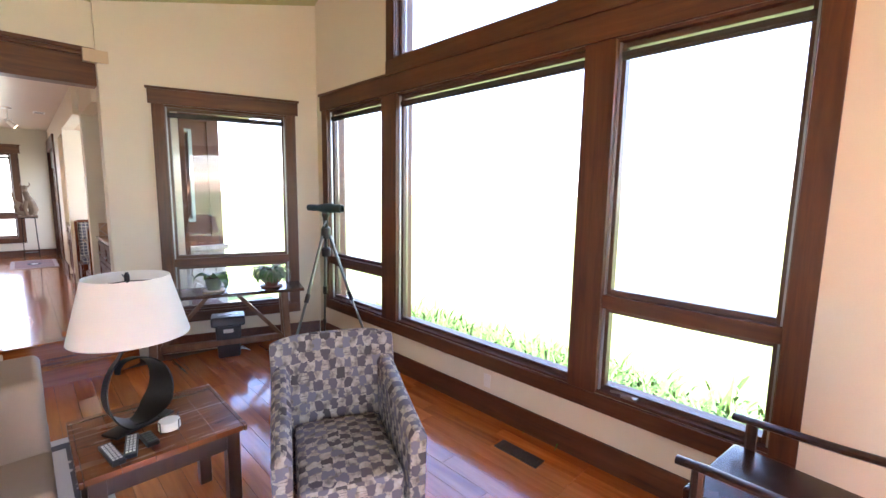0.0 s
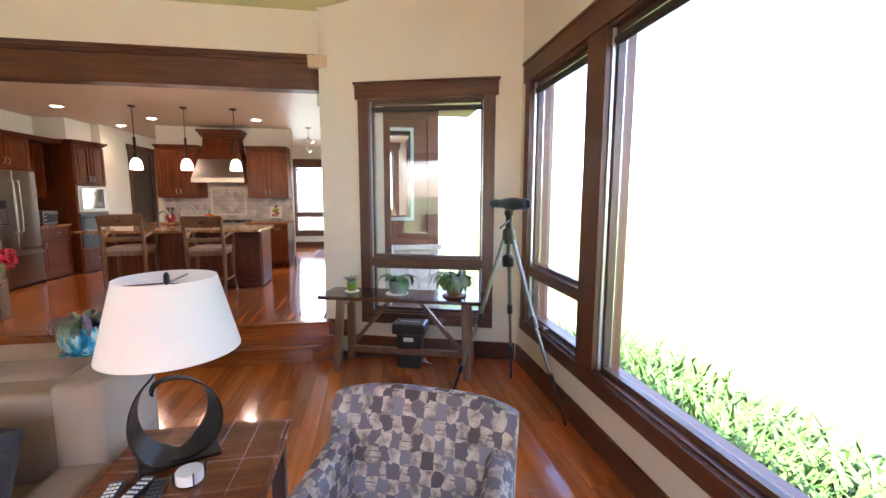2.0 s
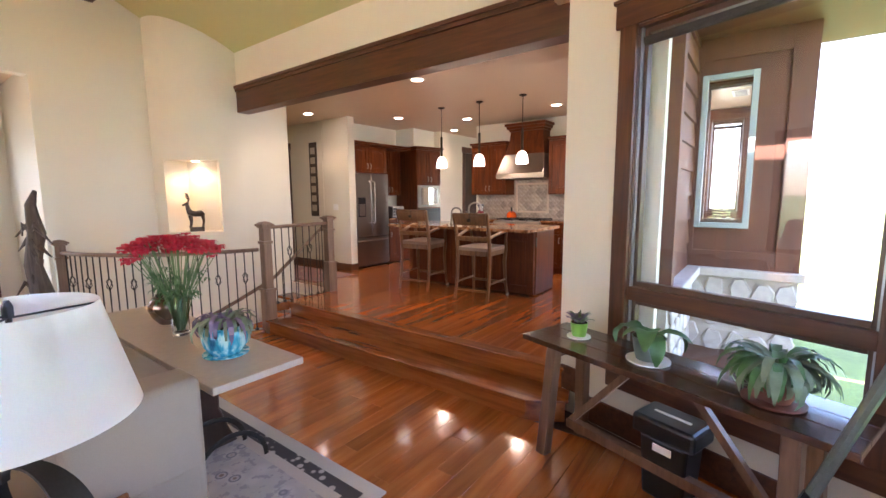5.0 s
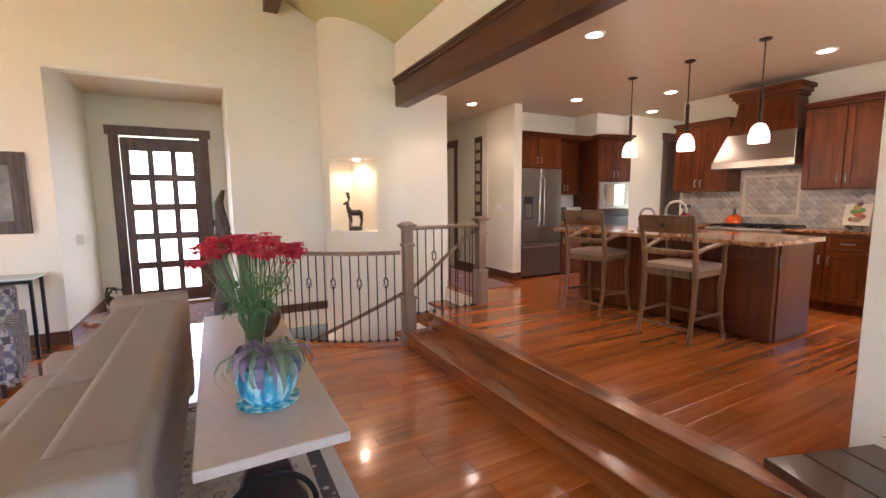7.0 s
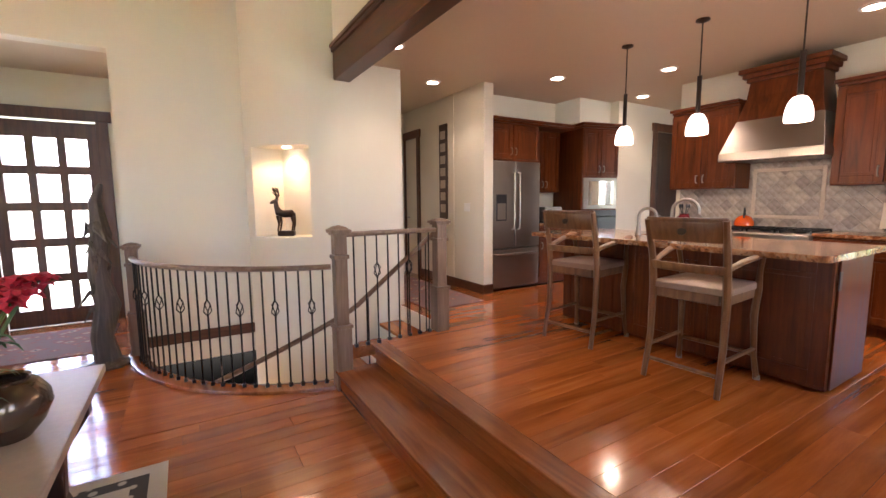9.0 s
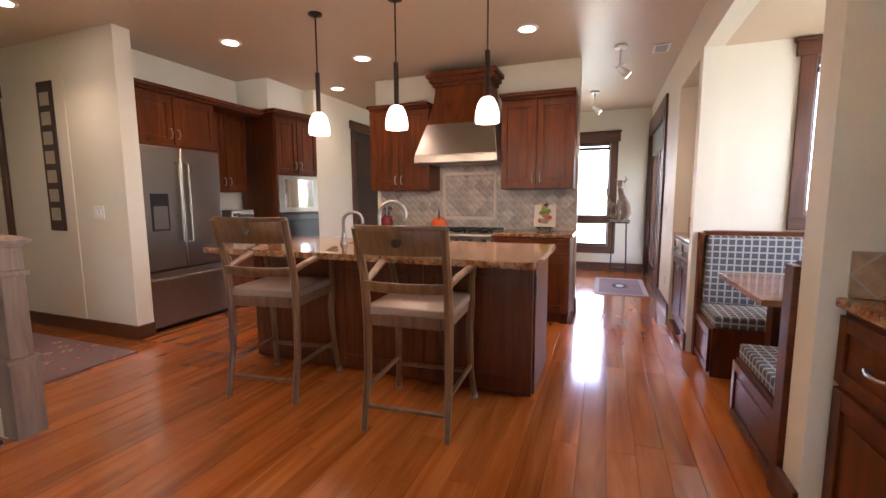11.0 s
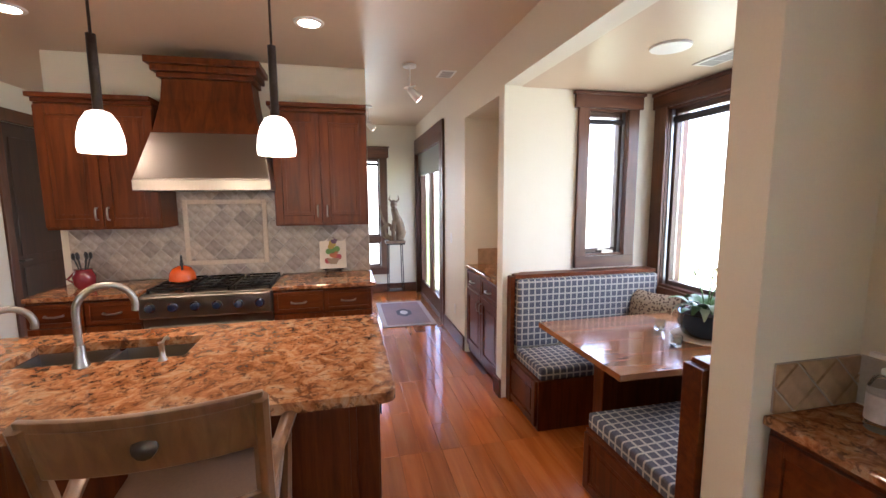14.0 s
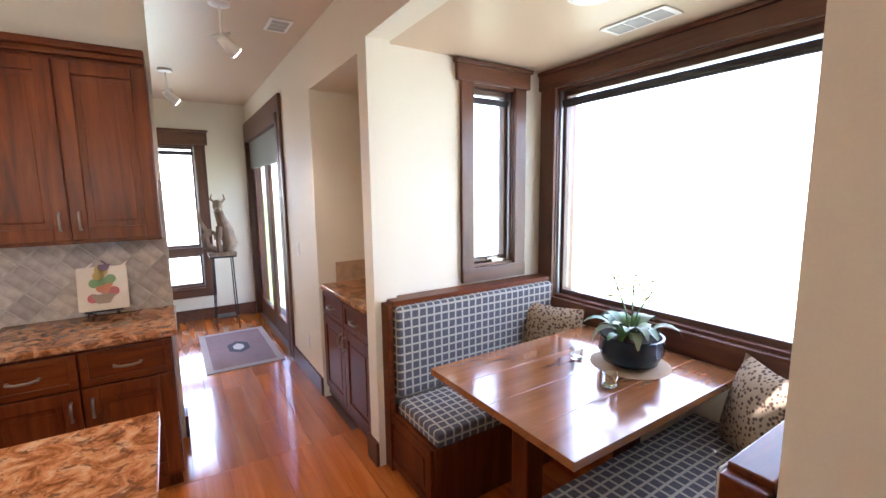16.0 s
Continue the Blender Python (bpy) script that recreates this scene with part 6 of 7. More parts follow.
def carved_figure():
    t = thing("carved_sculpture", "carved wooden animal sculpture on a thin iron stand", "sculpture", pose(-12.5, 0.12, K))
    s = Shape()
    for x in (-0.1, 0.1):
        for y in (-0.1, 0.1):
            s.tube([(x * 1.2, y * 1.2, 0), (x, y, 0.88)], 0.008, 6)
    s.box(-0.14, 0.14, -0.14, 0.14, 0.88, 0.90).box(-0.1, 0.1, -0.1, 0.1, 0.14, 0.155)
    s.done("stand", iron, t)
    s = Shape()
    s.box(-0.12, 0.12, -0.15, 0.15, 0.90, 0.935)
    s.tube([(0, 0.07, 0.95), (0, 0.10, 1.05), (0.0, 0.06, 1.20), (0.01, 0.02, 1.33), (0.02, -0.01, 1.44)], [0.07, 0.085, 0.085, 0.06, 0.05], 10)
    s.tube([(0.04, -0.02, 0.94), (0.06, -0.03, 1.08), (0.03, 0.0, 1.24)], [0.035, 0.03, 0.05], 8)
    s.tube([(0, 0.05, 0.98), (0, -0.06, 0.96), (0, -0.15, 1.02), (0, -0.17, 1.12), (0, -0.11, 1.19), (0, -0.05, 1.16), (0, -0.06, 1.09)], [0.05, 0.045, 0.045, 0.045, 0.04, 0.03, 0.015], 9)
    s.tube([(0, -0.13, 1.17), (0, -0.19, 1.30), (0, -0.23, 1.48)], [0.03, 0.018, 0.008], 7)
    s.ball((0.03, -0.01, 1.49), 0.065, 1.1, 0.85, 1.15).tube([(0.06, -0.01, 1.47), (0.12, -0.02, 1.44)], [0.045, 0.025], 8)
    for sd in (-1, 1):
        s.tube([(0, sd * 0.035, 1.53), (-0.02, sd * 0.075, 1.57), (-0.01, sd * 0.06, 1.63)], [0.018, 0.014, 0.004], 6)
    s.done("figure", wood("carved_wood", (0.10, 0.06, 0.035), (0.24, 0.16, 0.10), (0.36, 0.26, 0.18), 0.6, "z", 2.0), t, smooth=True)


carved_figure()

# counter in the recess beside the nook
t = thing("bar_cabinet", "dark reddish cabinet with a granite counter in the recess", "cabinet")
Shape().box(-6.935, -5.79, 0.70, 1.05, K + 0.02, K + 0.885).done("body", cab_z, t, 0.003)
m = Matrix(((1, 0, 0, 0), (0, -1, 0, 0.699), (0, 0, 1, 0), (0, 0, 0, 1)))
for a, b in ((-6.92, -6.36), (-6.35, -5.80)):
    panel_front(t, "drawer", a, b, K + 0.62, K + 0.86, m, "level", 0.05, cab_y)
    panel_front(t, "door", a, b, K + 0.10, K + 0.60, m, None)
Shape().box(-6.935, -5.785, 0.665, 1.05, K + 0.886, K + 0.92).done("counter", granite, t, 0.008)
Shape().box(-6.939, -6.932, 0.70, 1.05, K + 0.921, K + 1.085).box(-6.93, -5.785, 1.048, 1.058, K + 0.921, K + 1.085).done("tile_bed", grout, t)
clipped_tiles(t, "tile", 0.70, 1.045, K + 0.922, K + 1.083, 0.115, lambda u, z, o: Vector((-6.932 * (1 if abs(u) > 0.3 or abs(z) > 0.3 else 0) + o, u, z)), tan_tile)
t = thing("soap_bottle", "clear pump bottle of hand soap with a printed label", "bottle", pose(-6.78, 0.92, K + 0.921))
Shape().lathe([(0.04, 0), (0.042, 0.01), (0.042, 0.13), (0.03, 0.16), (0.014, 0.17)], n=18).done("bottle", clear, t, smooth=True)
Shape().lathe([(0.0425, 0.03), (0.0425, 0.11)], n=18).done("label", plain("bottle_label", (0.55, 0.5, 0.52), 0.5, 20, 0.5), t, smooth=True)
Shape().lathe([(0.015, 0.17), (0.015, 0.185), (0.006, 0.19), (0.006, 0.215)], n=12).box(-0.045, 0.01, -0.01, 0.01, 0.213, 0.226).done("pump", white, t)

# ---- stairs ----
def stairs():
    t = thing("staircase", "wooden winding stairs down beside the curved wall", "stairs", kind="structure")
    for k in range(3):
        x1 = -6.42 + 0.27 * k
        z = K - 0.18 * (k + 1)
        Shape().box(x1, x1 + 0.29, -4.165, -3.10, z - 0.04, z).done("tread", step_wood, t, 0.008)
        Shape().box(x1 - 0.0, x1 + 0.015, -4.165, -3.10, z, z + 0.178).done("riser", paint, t)
    for k in range(9):
        a1, a0 = 96 - 12 * k, 96 - 12 * (k + 1)
        z = K - 0.18 * (k + 4)
        s = Shape()
        arc_block(s, CR, 1.93, a0 - 1, a1, z - 0.04, z, 6)
        s.done("tread", step_wood, t, 0.006)
        s = Shape()
        arc_block(s, CR, 1.93, a1 - 0.6, a1, z, z + 0.178, 6)
        s.done("riser", paint, t)
    s = Shape()
    arc_block(s, 1.95, 2.05, -8, 99, -2.6, -0.03, 5)
    s.box(-6.5, -5.9, -3.12, -3.02, -2.6, K - 0.02).box(-6.55, -6.42, -4.2, -3.05, -2.6, K - 0.2)
    s.done("well_wall", paint, t)
    s = Shape()
    s.box(-6.5, -3.5, -7.5, -2.9, -2.7, -2.6)
    s.done("lower_floor", plain("lower_carpet", (0.34, 0.25, 0.17), 0.95, 200, 0.1), t)
    s = Shape()
    arc_block(s, 1.90, 2.06, 0, 80, -0.012, 0.03, 4)
    s.done("curb", step_wood, t, 0.005, True)


stairs()


def newel(x, y, z, h, label):
    t = thing("newel_post", label, "post", pose(x, y, z), "newel posts of the railing")
    s = Shape()
    w = 0.052
    s.box(-w * 1.3, w * 1.3, -w * 1.3, w * 1.3, 0, h * 0.38).box(-w * 1.5, w * 1.5, -w * 1.5, w * 1.5, h * 0.38, h * 0.40).box(-w, w, -w, w, h * 0.40, h * 0.80).box(-w * 1.25, w * 1.25, -w * 1.25, w * 1.25, h * 0.80, h * 0.825).box(-w, w, -w, w, h * 0.825, h * 0.94)
    s.done("shaft", rail_wood, t, 0.005)
    s = Shape()
    s.box(-w * 1.3, w * 1.3, -w * 1.3, w * 1.3, h * 0.94, h * 0.955).box(-w * 1.6, w * 1.6, -w * 1.6, w * 1.6, h * 0.955, h * 0.975)
    s.lathe([(w * 2.0, h * 0.975), (w * 1.3, h * 0.99), (0.001, h)], n=4, m=pose(0, 0, 0, 0, 0, 45))
    s.done("cap", rail_wood, t, 0.003)


newel(-5.31, -3.0, 0.0, 1.40, "brown wooden newel post at the foot of the steps")
newel(-6.31, -3.05, K, 1.10, "brown wooden newel post at the kitchen level")
newel(-3.74, -4.86, 0.0, 1.20, "dark brown wooden newel post by the wall")


def railing():
    t = thing("curved_railing", "curved wooden handrail on black iron balusters round the stairwell", "railing")
    A0, A1, R = 7, 77, 1.965
    Shape().tube([arc(R, a, 1.045) for a in range(A0, A1 + 1, 2)], 0.032, 8, flat=0.024).done("handrail", rail_wood, t, smooth=True)
    n = 24
    first = fancy = None
    for k in range(n):
        a = A0 + 2 + (A1 - A0 - 4) * k / (n - 1)
        knot = k % 3 == 1
        src = fancy if knot else first
        if src is None:
            s = Shape()
            s.tube([(0, 0, 0.0), (0, 0, 0.62 if knot else 1.0)], 0.0075, 6)
            if knot:
                s.tube([(0, 0, 0.74), (0, 0, 1.0)], 0.0075, 6)
                for q in range(4):
                    b = math.tau * q / 4
                    s.tube([(0, 0, 0.61), (0.03 * math.cos(b), 0.03 * math.sin(b), 0.65), (0.03 * math.cos(b + 0.8), 0.03 * math.sin(b + 0.8), 0.71), (0, 0, 0.75)], 0.005, 5)
            s.box(-0.015, 0.015, -0.015, 0.015, 0, 0.03)
            ob = s.done("baluster", iron, t)
            if knot:
                fancy = ob.data
            else:
                first = ob.data
        else:
            ob = new("baluster", src)
            ob.parent = t
        ob.location = arc(R, a, 0.03)
    u = thing("level_railing", "straight wooden handrail on iron balusters at the kitchen edge", "railing")
    Shape().tube([(-5.36, -3.0, 1.32), (-6.26, -3.045, 1.32)], 0.03, 8, flat=0.024).done("handrail", rail_wood, u, smooth=True)
    for k in range(8):
        f = (k + 0.7) / 8.4
        ob = new("baluster", fancy if k in (2, 5) else first)
        ob.parent = u
        ob.location = (-5.36 - 0.9 * f, -3.0 - 0.045 * f, K)
        ob.scale = (1, 1, 0.97)
    s = Shape()
    s.box(-6.30, -5.3, -3.07, -3.0, K - 0.1, K + 0.004)
    s.done("curb", step_wood, u, 0.004)
    v = thing("stair_handrail", "sloping wooden handrail going down with the stairs", "railing")
    Shape().tube([(-6.30, -3.14, 1.28), (-5.9, -3.13, 0.98), (-5.5, -3.11, 0.68)] + [arc(1.86, a, 0.62 - (82 - a) * 0.0165) for a in range(82, 10, -6)], 0.026, 8, flat=0.022).done("handrail", rail_wood, v, smooth=True)
    s = Shape()
    for k in range(4):
        s.tube([(-6.2 + 0.2 * k, -3.13, -0.1 - 0.13 * k), (-6.2 + 0.2 * k, -3.13, 1.2 - 0.15 * k)], 0.007, 6)
    s.done("baluster", iron, v)


railing()


def deer():
    x, y, _ = arc(0.64, 40)
    t = thing("deer_statuette", "small bronze deer statuette with antlers in the niche", "statuette", pose(x, y, NZ0, 0, 0, 335))
    Shape().box(-0.09, 0.09, -0.05, 0.05, 0, 0.06).done("plinth", bronze, t, 0.012)
    s = Shape()
    s.tube([(-0.10, 0, 0.23), (-0.06, 0, 0.255), (0.02, 0, 0.25), (0.08, 0, 0.27), (0.10, 0, 0.33), (0.105, 0, 0.385)], [0.02, 0.046, 0.042, 0.044, 0.028, 0.022], 10)
    s.tube([(0.09, 0, 0.40), (0.13, 0, 0.385), (0.165, 0, 0.37)], [0.024, 0.022, 0.012], 8)
    for lx, ly in ((-0.08, -0.025), (-0.07, 0.025), (0.07, -0.025), (0.085, 0.025)):
        s.tube([(lx, ly, 0.23), (lx - 0.012, ly, 0.14), (lx + 0.006, ly, 0.055)], [0.022, 0.011, 0.009], 7)
    for sd in (-1, 1):
        s.tube([(0.095, sd * 0.012, 0.41), (0.08, sd * 0.05, 0.46), (0.10, sd * 0.075, 0.54)], 0.009, 6)
        for z, yy in ((0.45, 0.045), (0.48, 0.058), (0.50, 0.06)):
            s.tube([(0.085, sd * yy, z), (0.12, sd * (yy + 0.008), z + 0.045)], 0.006, 5)
        s.tube([(0.09, sd * 0.018, 0.405), (0.08, sd * 0.05, 0.41)], [0.01, 0.003], 6)
    s.done("deer", bronze, t, smooth=True)


deer()


lamp("stairwell_lamp", (-4.3, -5.7, -0.35), 14, (1.0, 0.66, 0.36), 0.06, 150)

# ---- entrance ----
def front_door():
    t = thing("door_2", "dark wooden front door with twelve glass panes", "door", pose(-2.77, -6.85, 0), kind="structure")
    s = Shape()
    s.box(-0.66, -0.53, -0.01, 0.025, 0, 2.66).box(0.53, 0.66, -0.01, 0.025, 0, 2.66).box(-0.70, 0.70, -0.01, 0.035, 2.66, 2.80)
    s.done("casing", trim_z, t, 0.005)
    s = Shape()
    w, z0, z1 = 0.53, 0.01, 2.64
    cols = [(-0.42, -0.195), (-0.1125, 0.1125), (0.195, 0.42)]
    rows = [(0.22 + 0.465 * k, 0.22 + 0.465 * k + 0.355) for k in range(5)]
    holes = [(a, b, c, d) for a, b in cols for c, d in rows]
    holed(s, -w, w, z0, z1, holes, lambda a, b, c, d: s.box(a, b, -0.08, -0.03, c, d))
    s.done("leaf", trim_z, t)
    for a, b, c, d in holes:
        pn = Shape().box(a - 0.002, b + 0.002, -0.058, -0.052, c - 0.002, d + 0.002).done("pane", glass, t)
        pn.visible_shadow = False
    Shape().tube([(-0.46, -0.03, 1.05), (-0.46, 0.03, 1.05), (-0.36, 0.035, 1.05)], 0.01, 8).done("handle", bronze, t, smooth=True)


front_door()
t = thing("entrance_rug", "reddish patterned rug before the front door", "rug", pose(-2.8, -6.0, 0.001))
Shape().box(-0.6, 0.6, -0.5, 0.75, 0, 0.01).done("field", kilim, t)


def driftwood():
    t = thing("driftwood_sculpture", "tall gnarled dark driftwood sculpture standing by the entrance", "sculpture", pose(-3.50, -4.72, 0))
    rnd = random.Random(6)
    s = Shape()
    s.tube([(0, 0, 0), (0.03, 0.02, 0.3), (-0.03, 0, 0.6), (0.02, 0.0, 0.95), (-0.02, 0.02, 1.3), (0.0, 0, 1.62), (-0.07, 0.0, 1.78)], [0.12, 0.10, 0.11, 0.085, 0.09, 0.06, 0.02], 9)
    for k in range(16):
        z = rnd.uniform(0.1, 1.6)
        a = rnd.uniform(0, math.tau)
        r = rnd.uniform(0.10, 0.20)
        s.tube([(0.02 * math.cos(a), 0.02 * math.sin(a), z), (0.6 * r * math.cos(a), 0.6 * r * math.sin(a), z + 0.10), (r * math.cos(a + 0.4), r * math.sin(a + 0.4), z - 0.03)], [0.045, 0.028, 0.006], 6)
    s.lathe([(0.17, 0), (0.19, 0.03), (0.10, 0.08)], n=11)
    for v in s.bm.verts:
        v.co += Vector((noise.noise(v.co * 9), noise.noise(v.co * 9 + Vector((5, 0, 0))), 0)) * 0.03
    s.done("trunk", drift, t, smooth=True)


driftwood()
t = thing("framed_picture", "wide dark-framed picture with a carved wooden frame on the wall", "picture", pose(-1.10, -5.03, 0))
s = Shape()
s.box(-0.56, -0.42, 0, 0.035, 1.30, 2.19).box(0.42, 0.56, 0, 0.035, 1.30, 2.19).box(-0.42, 0.42, 0, 0.035, 1.30, 1.44).box(-0.42, 0.42, 0, 0.035, 2.05, 2.19)
s.done("frame", drift, t, 0.008)
Shape().box(-0.42, 0.42, 0, 0.012, 1.44, 2.05).done("canvas", plain("picture_paint", (0.16, 0.15, 0.13), 0.5, 6, 0.7), t)
t = thing("hall_console", "glass-topped console table with dark metal legs by the wall", "table", pose(-1.25, -4.75, 0))
Shape().box(-0.5, 0.5, -0.2, 0.2, 0.84, 0.86).done("top", mat("tinted_glass", (0.45, 0.5, 0.47), 0.05), t, 0.004)
s = Shape()
for x in (-0.46, 0.46):
    for y in (-0.16, 0.16):
        s.box(x - 0.015, x + 0.015, y - 0.015, y + 0.015, 0, 0.84)
s.box(-0.46, 0.46, -0.17, -0.15, 0.80, 0.84).box(-0.46, 0.46, 0.15, 0.17, 0.80, 0.84)
s.done("legs", iron, t)
t = thing("side_armchair", "small armchair in grey patterned upholstery by the console", "armchair", pose(-1.45, -3.7, 0, 0, 0, 100))
soft_block("seat", fabric_arm, t, -0.35, 0.35, -0.33, 0.33, 0.12, 0.45, 0.05)
soft_block("backrest", fabric_arm, t, -0.42, -0.25, -0.36, 0.36, 0.14, 0.86, 0.06)
for y in (-0.36, 0.36):
    soft_block("arm", fabric_arm, t, -0.38, 0.35, y - 0.05, y + 0.05, 0.12, 0.62, 0.04)
for x in (-0.32, 0.3):
    for y in (-0.3, 0.3):
        Shape().lathe([(0.02, 0), (0.025, 0.125)], (x, y, 0), 8).done("leg", dark_leg, t)
t = thing("side_table", "small brown wooden side table beyond the sofa", "table", pose(-2.62, -3.65, 0))
Shape().lathe([(0.30, 0.52), (0.31, 0.53), (0.31, 0.55), (0.30, 0.56)], n=28).done("top", red_table, t, smooth=True)
Shape().lathe([(0.16, 0), (0.15, 0.03), (0.04, 0.08), (0.035, 0.45), (0.08, 0.52)], n=18).done("pedestal", dark_leg, t, smooth=True)
t = thing("horned_figurine", "dark bronze horned animal figurine on the side table", "figurine", pose(-2.62, -3.65, 0.56, 0, 0, 30))
s = Shape()
s.tube([(-0.09, 0, 0.1), (0, 0, 0.12), (0.07, 0, 0.13), (0.12, 0, 0.19)], [0.03, 0.05, 0.05, 0.03], 9)
for lx in (-0.07, 0.06):
    for ly in (-0.03, 0.03):
        s.tube([(lx, ly, 0.1), (lx, ly, 0)], [0.02, 0.01], 6)
for sd in (-1, 1):
    s.tube([(0.12, 0.01 * sd, 0.2), (0.09, 0.05 * sd, 0.27), (0.02, 0.07 * sd, 0.26), (0.01, 0.07 * sd, 0.2)], [0.014, 0.012, 0.009, 0.004], 7)
s.done("figure", bronze, t, smooth=True)

# ---- hall ----
t = thing("wall_hanging", "tall narrow dark-framed wall hanging with pale squares", "wall hanging", pose(-7.61, -5.08, 0))
Shape().box(0, 0.02, -0.11, 0.11, 1.32, 2.72).done("board", plain("dark_weave", (0.06, 0.04, 0.03), 0.8, 60, 0.3), t, 0.004)
s = Shape()
for k in range(7):
    z = 1.42 + 0.18 * k
    s.box(0.02, 0.0225, -0.07, 0.07, z, z + 0.12)
s.done("squares", plain("pale_weave", (0.40, 0.33, 0.24), 0.8, 40, 0.3), t)


def inner_door(name, label, m, w, h):
    t = thing(name, label, "door", m, kind="structure")
    Shape().box(-0.10, 0.0, 0, 0.025, 0, h + 0.02).box(w, w + 0.10, 0, 0.025, 0, h + 0.02).box(-0.13, w + 0.13, 0, 0.032, h, h + 0.13).done("casing", trim_z, t, 0.004)
    d = Shape().box(0.0, w, -0.06, -0.02, 0.01, h).done("leaf", dark_leg, t, 0.003)
    s = Shape()
    for a, b in ((0.15, 0.9), (1.02, h - 0.14)):
        s.box(0.12, w - 0.12, -0.02, -0.012, a, b)
    s.done("panel", dark_leg, t, 0.006)
    Shape().tube([(w - 0.07, -0.02, 0.98), (w - 0.07, 0.03, 0.98), (w - 0.17, 0.035, 0.98)], 0.01, 8).done("handle", steel, t, smooth=True)


inner_door("door_3", "dark panelled wooden door in a wood casing", pose(-11.97, -3.9, K), 0.92, 2.38)
inner_door("door_4", "dark panelled hall door in a wood casing", Matrix(((0, 1, 0, -7.61), (-1, 0, 0, -5.93), (0, 0, 1, K), (0, 0, 0, 1))), 0.42, 2.3)


def plate(x, y, z, turn, kind, n=1):
    t = thing("wall_" + kind, "white plastic wall " + kind + " plate", kind, pose(x, y, z, 0, 0, turn))
    Shape().box(-0.036 * n, 0.036 * n, 0, 0.006, -0.058, 0.058).done("plate", white, t, 0.003)
    s = Shape()
    for k in range(n):
        u = (k - (n - 1) / 2) * 0.046
        if kind == "outlet":
            s.box(u - 0.014, u + 0.014, 0.006, 0.008, 0.008, 0.038).box(u - 0.014, u + 0.014, 0.006, 0.008, -0.038, -0.008)
        else:
            s.box(u - 0.012, u + 0.012, 0.006, 0.011, -0.025, 0.025)
    s.done("insert", white, t)


plate(-2.15, NW, 0.29, 180, "outlet")
plate(-7.61, -4.47, 1.5, -90, "switch", 2)
plate(-10.62, 0.56, 1.47, 180, "switch")
plate(-10.45, 0.56, K + 0.35, 180, "outlet")
plate(-9.55, 1.15, 1.58, 180, "outlet")
plate(-2.02, -5.2, 1.2, 0, "switch")
t = thing("floor_vent", "dark metal floor register set in the planks", "vent", pose(-1.62, 2.42, 0.002))
s = Shape()
s.box(-0.18, 0.18, -0.06, 0.06, 0, 0.004)
for k in range(11):
    s.box(-0.16 + 0.03 * k, -0.145 + 0.03 * k, -0.045, 0.045, 0.004, 0.006)
s.done("grille", bronze, t)
for x, y, z, w in ((-10.0, 0.36, CEIL, 0.24), (-8.12, 1.62, 2.765, 0.34)):
    t = thing("ceiling_vent", "white slotted ceiling air vent", "vent", pose(x, y, z))
    s = Shape()
    s.box(-w / 2, w / 2, -0.075, 0.075, -0.008, -0.001)
    s.done("frame", white, t, 0.002)
    s = Shape()
    for k in range(3):
        s.box(-w / 2 + 0.02 + k * (w - 0.04) / 3 + 0.006, -w / 2 + 0.02 + (k + 1) * (w - 0.04) / 3 - 0.006, -0.055, 0.055, -0.0105, -0.0085)
    s.done("slots", plain("grey_slots", (0.35, 0.33, 0.30), 0.6, 40, 0.1), t)

# ---- skirting ----
s = Shape()
s.box(-4.93, 2.3, NW - 0.02, NW, 0, 0.19)
s.box(-4.87, -3.67, -5.03, -5.01, 0.03, 0.15)
s.box(-1.87, 2.3, -5.03, -5.01, 0, 0.15).box(-3.67, -3.65, -6.85, -5.03, 0, 0.15).box(-1.89, -1.87, -6.85, -5.03, 0, 0.15)
structure(s.done("baseboard", trim_x, bevel=0.004), "dark stained wooden skirting board", "baseboard")
s = Shape()
s.box(0.25, 2.12, 0, 0.02, 0, 0.19).box(0.02, 0.25, 0, 0.02, 0.17, 0.36)
structure(s.done("baseboard", trim_x, bevel=0.004, m=ANGLED), "dark stained wooden skirting board", "baseboard")
s = Shape()
s.box(-10.96, -10.06, 0.54, 0.56, K, K + 0.15).box(-9.12, -8.98, 0.54, 0.56, K, K + 0.15).box(-13.05, -13.03, -1.6, 0.55, K, K + 0.15).box(-7.13, -6.94, 0.60, 0.62, K, K + 0.15)
s.box(-7.61, -7.59, -5.8, -4.08, K, K + 0.13).box(-7.76, -7.59, -4.08, -4.06, K, K + 0.13).box(-6.47, -6.45, -6.3, -4.17, K, K + 0.13).box(-10.92, -10.08, -3.9, -3.88, K, K + 0.13).box(-10.14, -9.99, -0.40, -0.38, K, K + 0.15)
structure(s.done("baseboard", trim_x, bevel=0.004), "dark stained wooden skirting board", "baseboard")

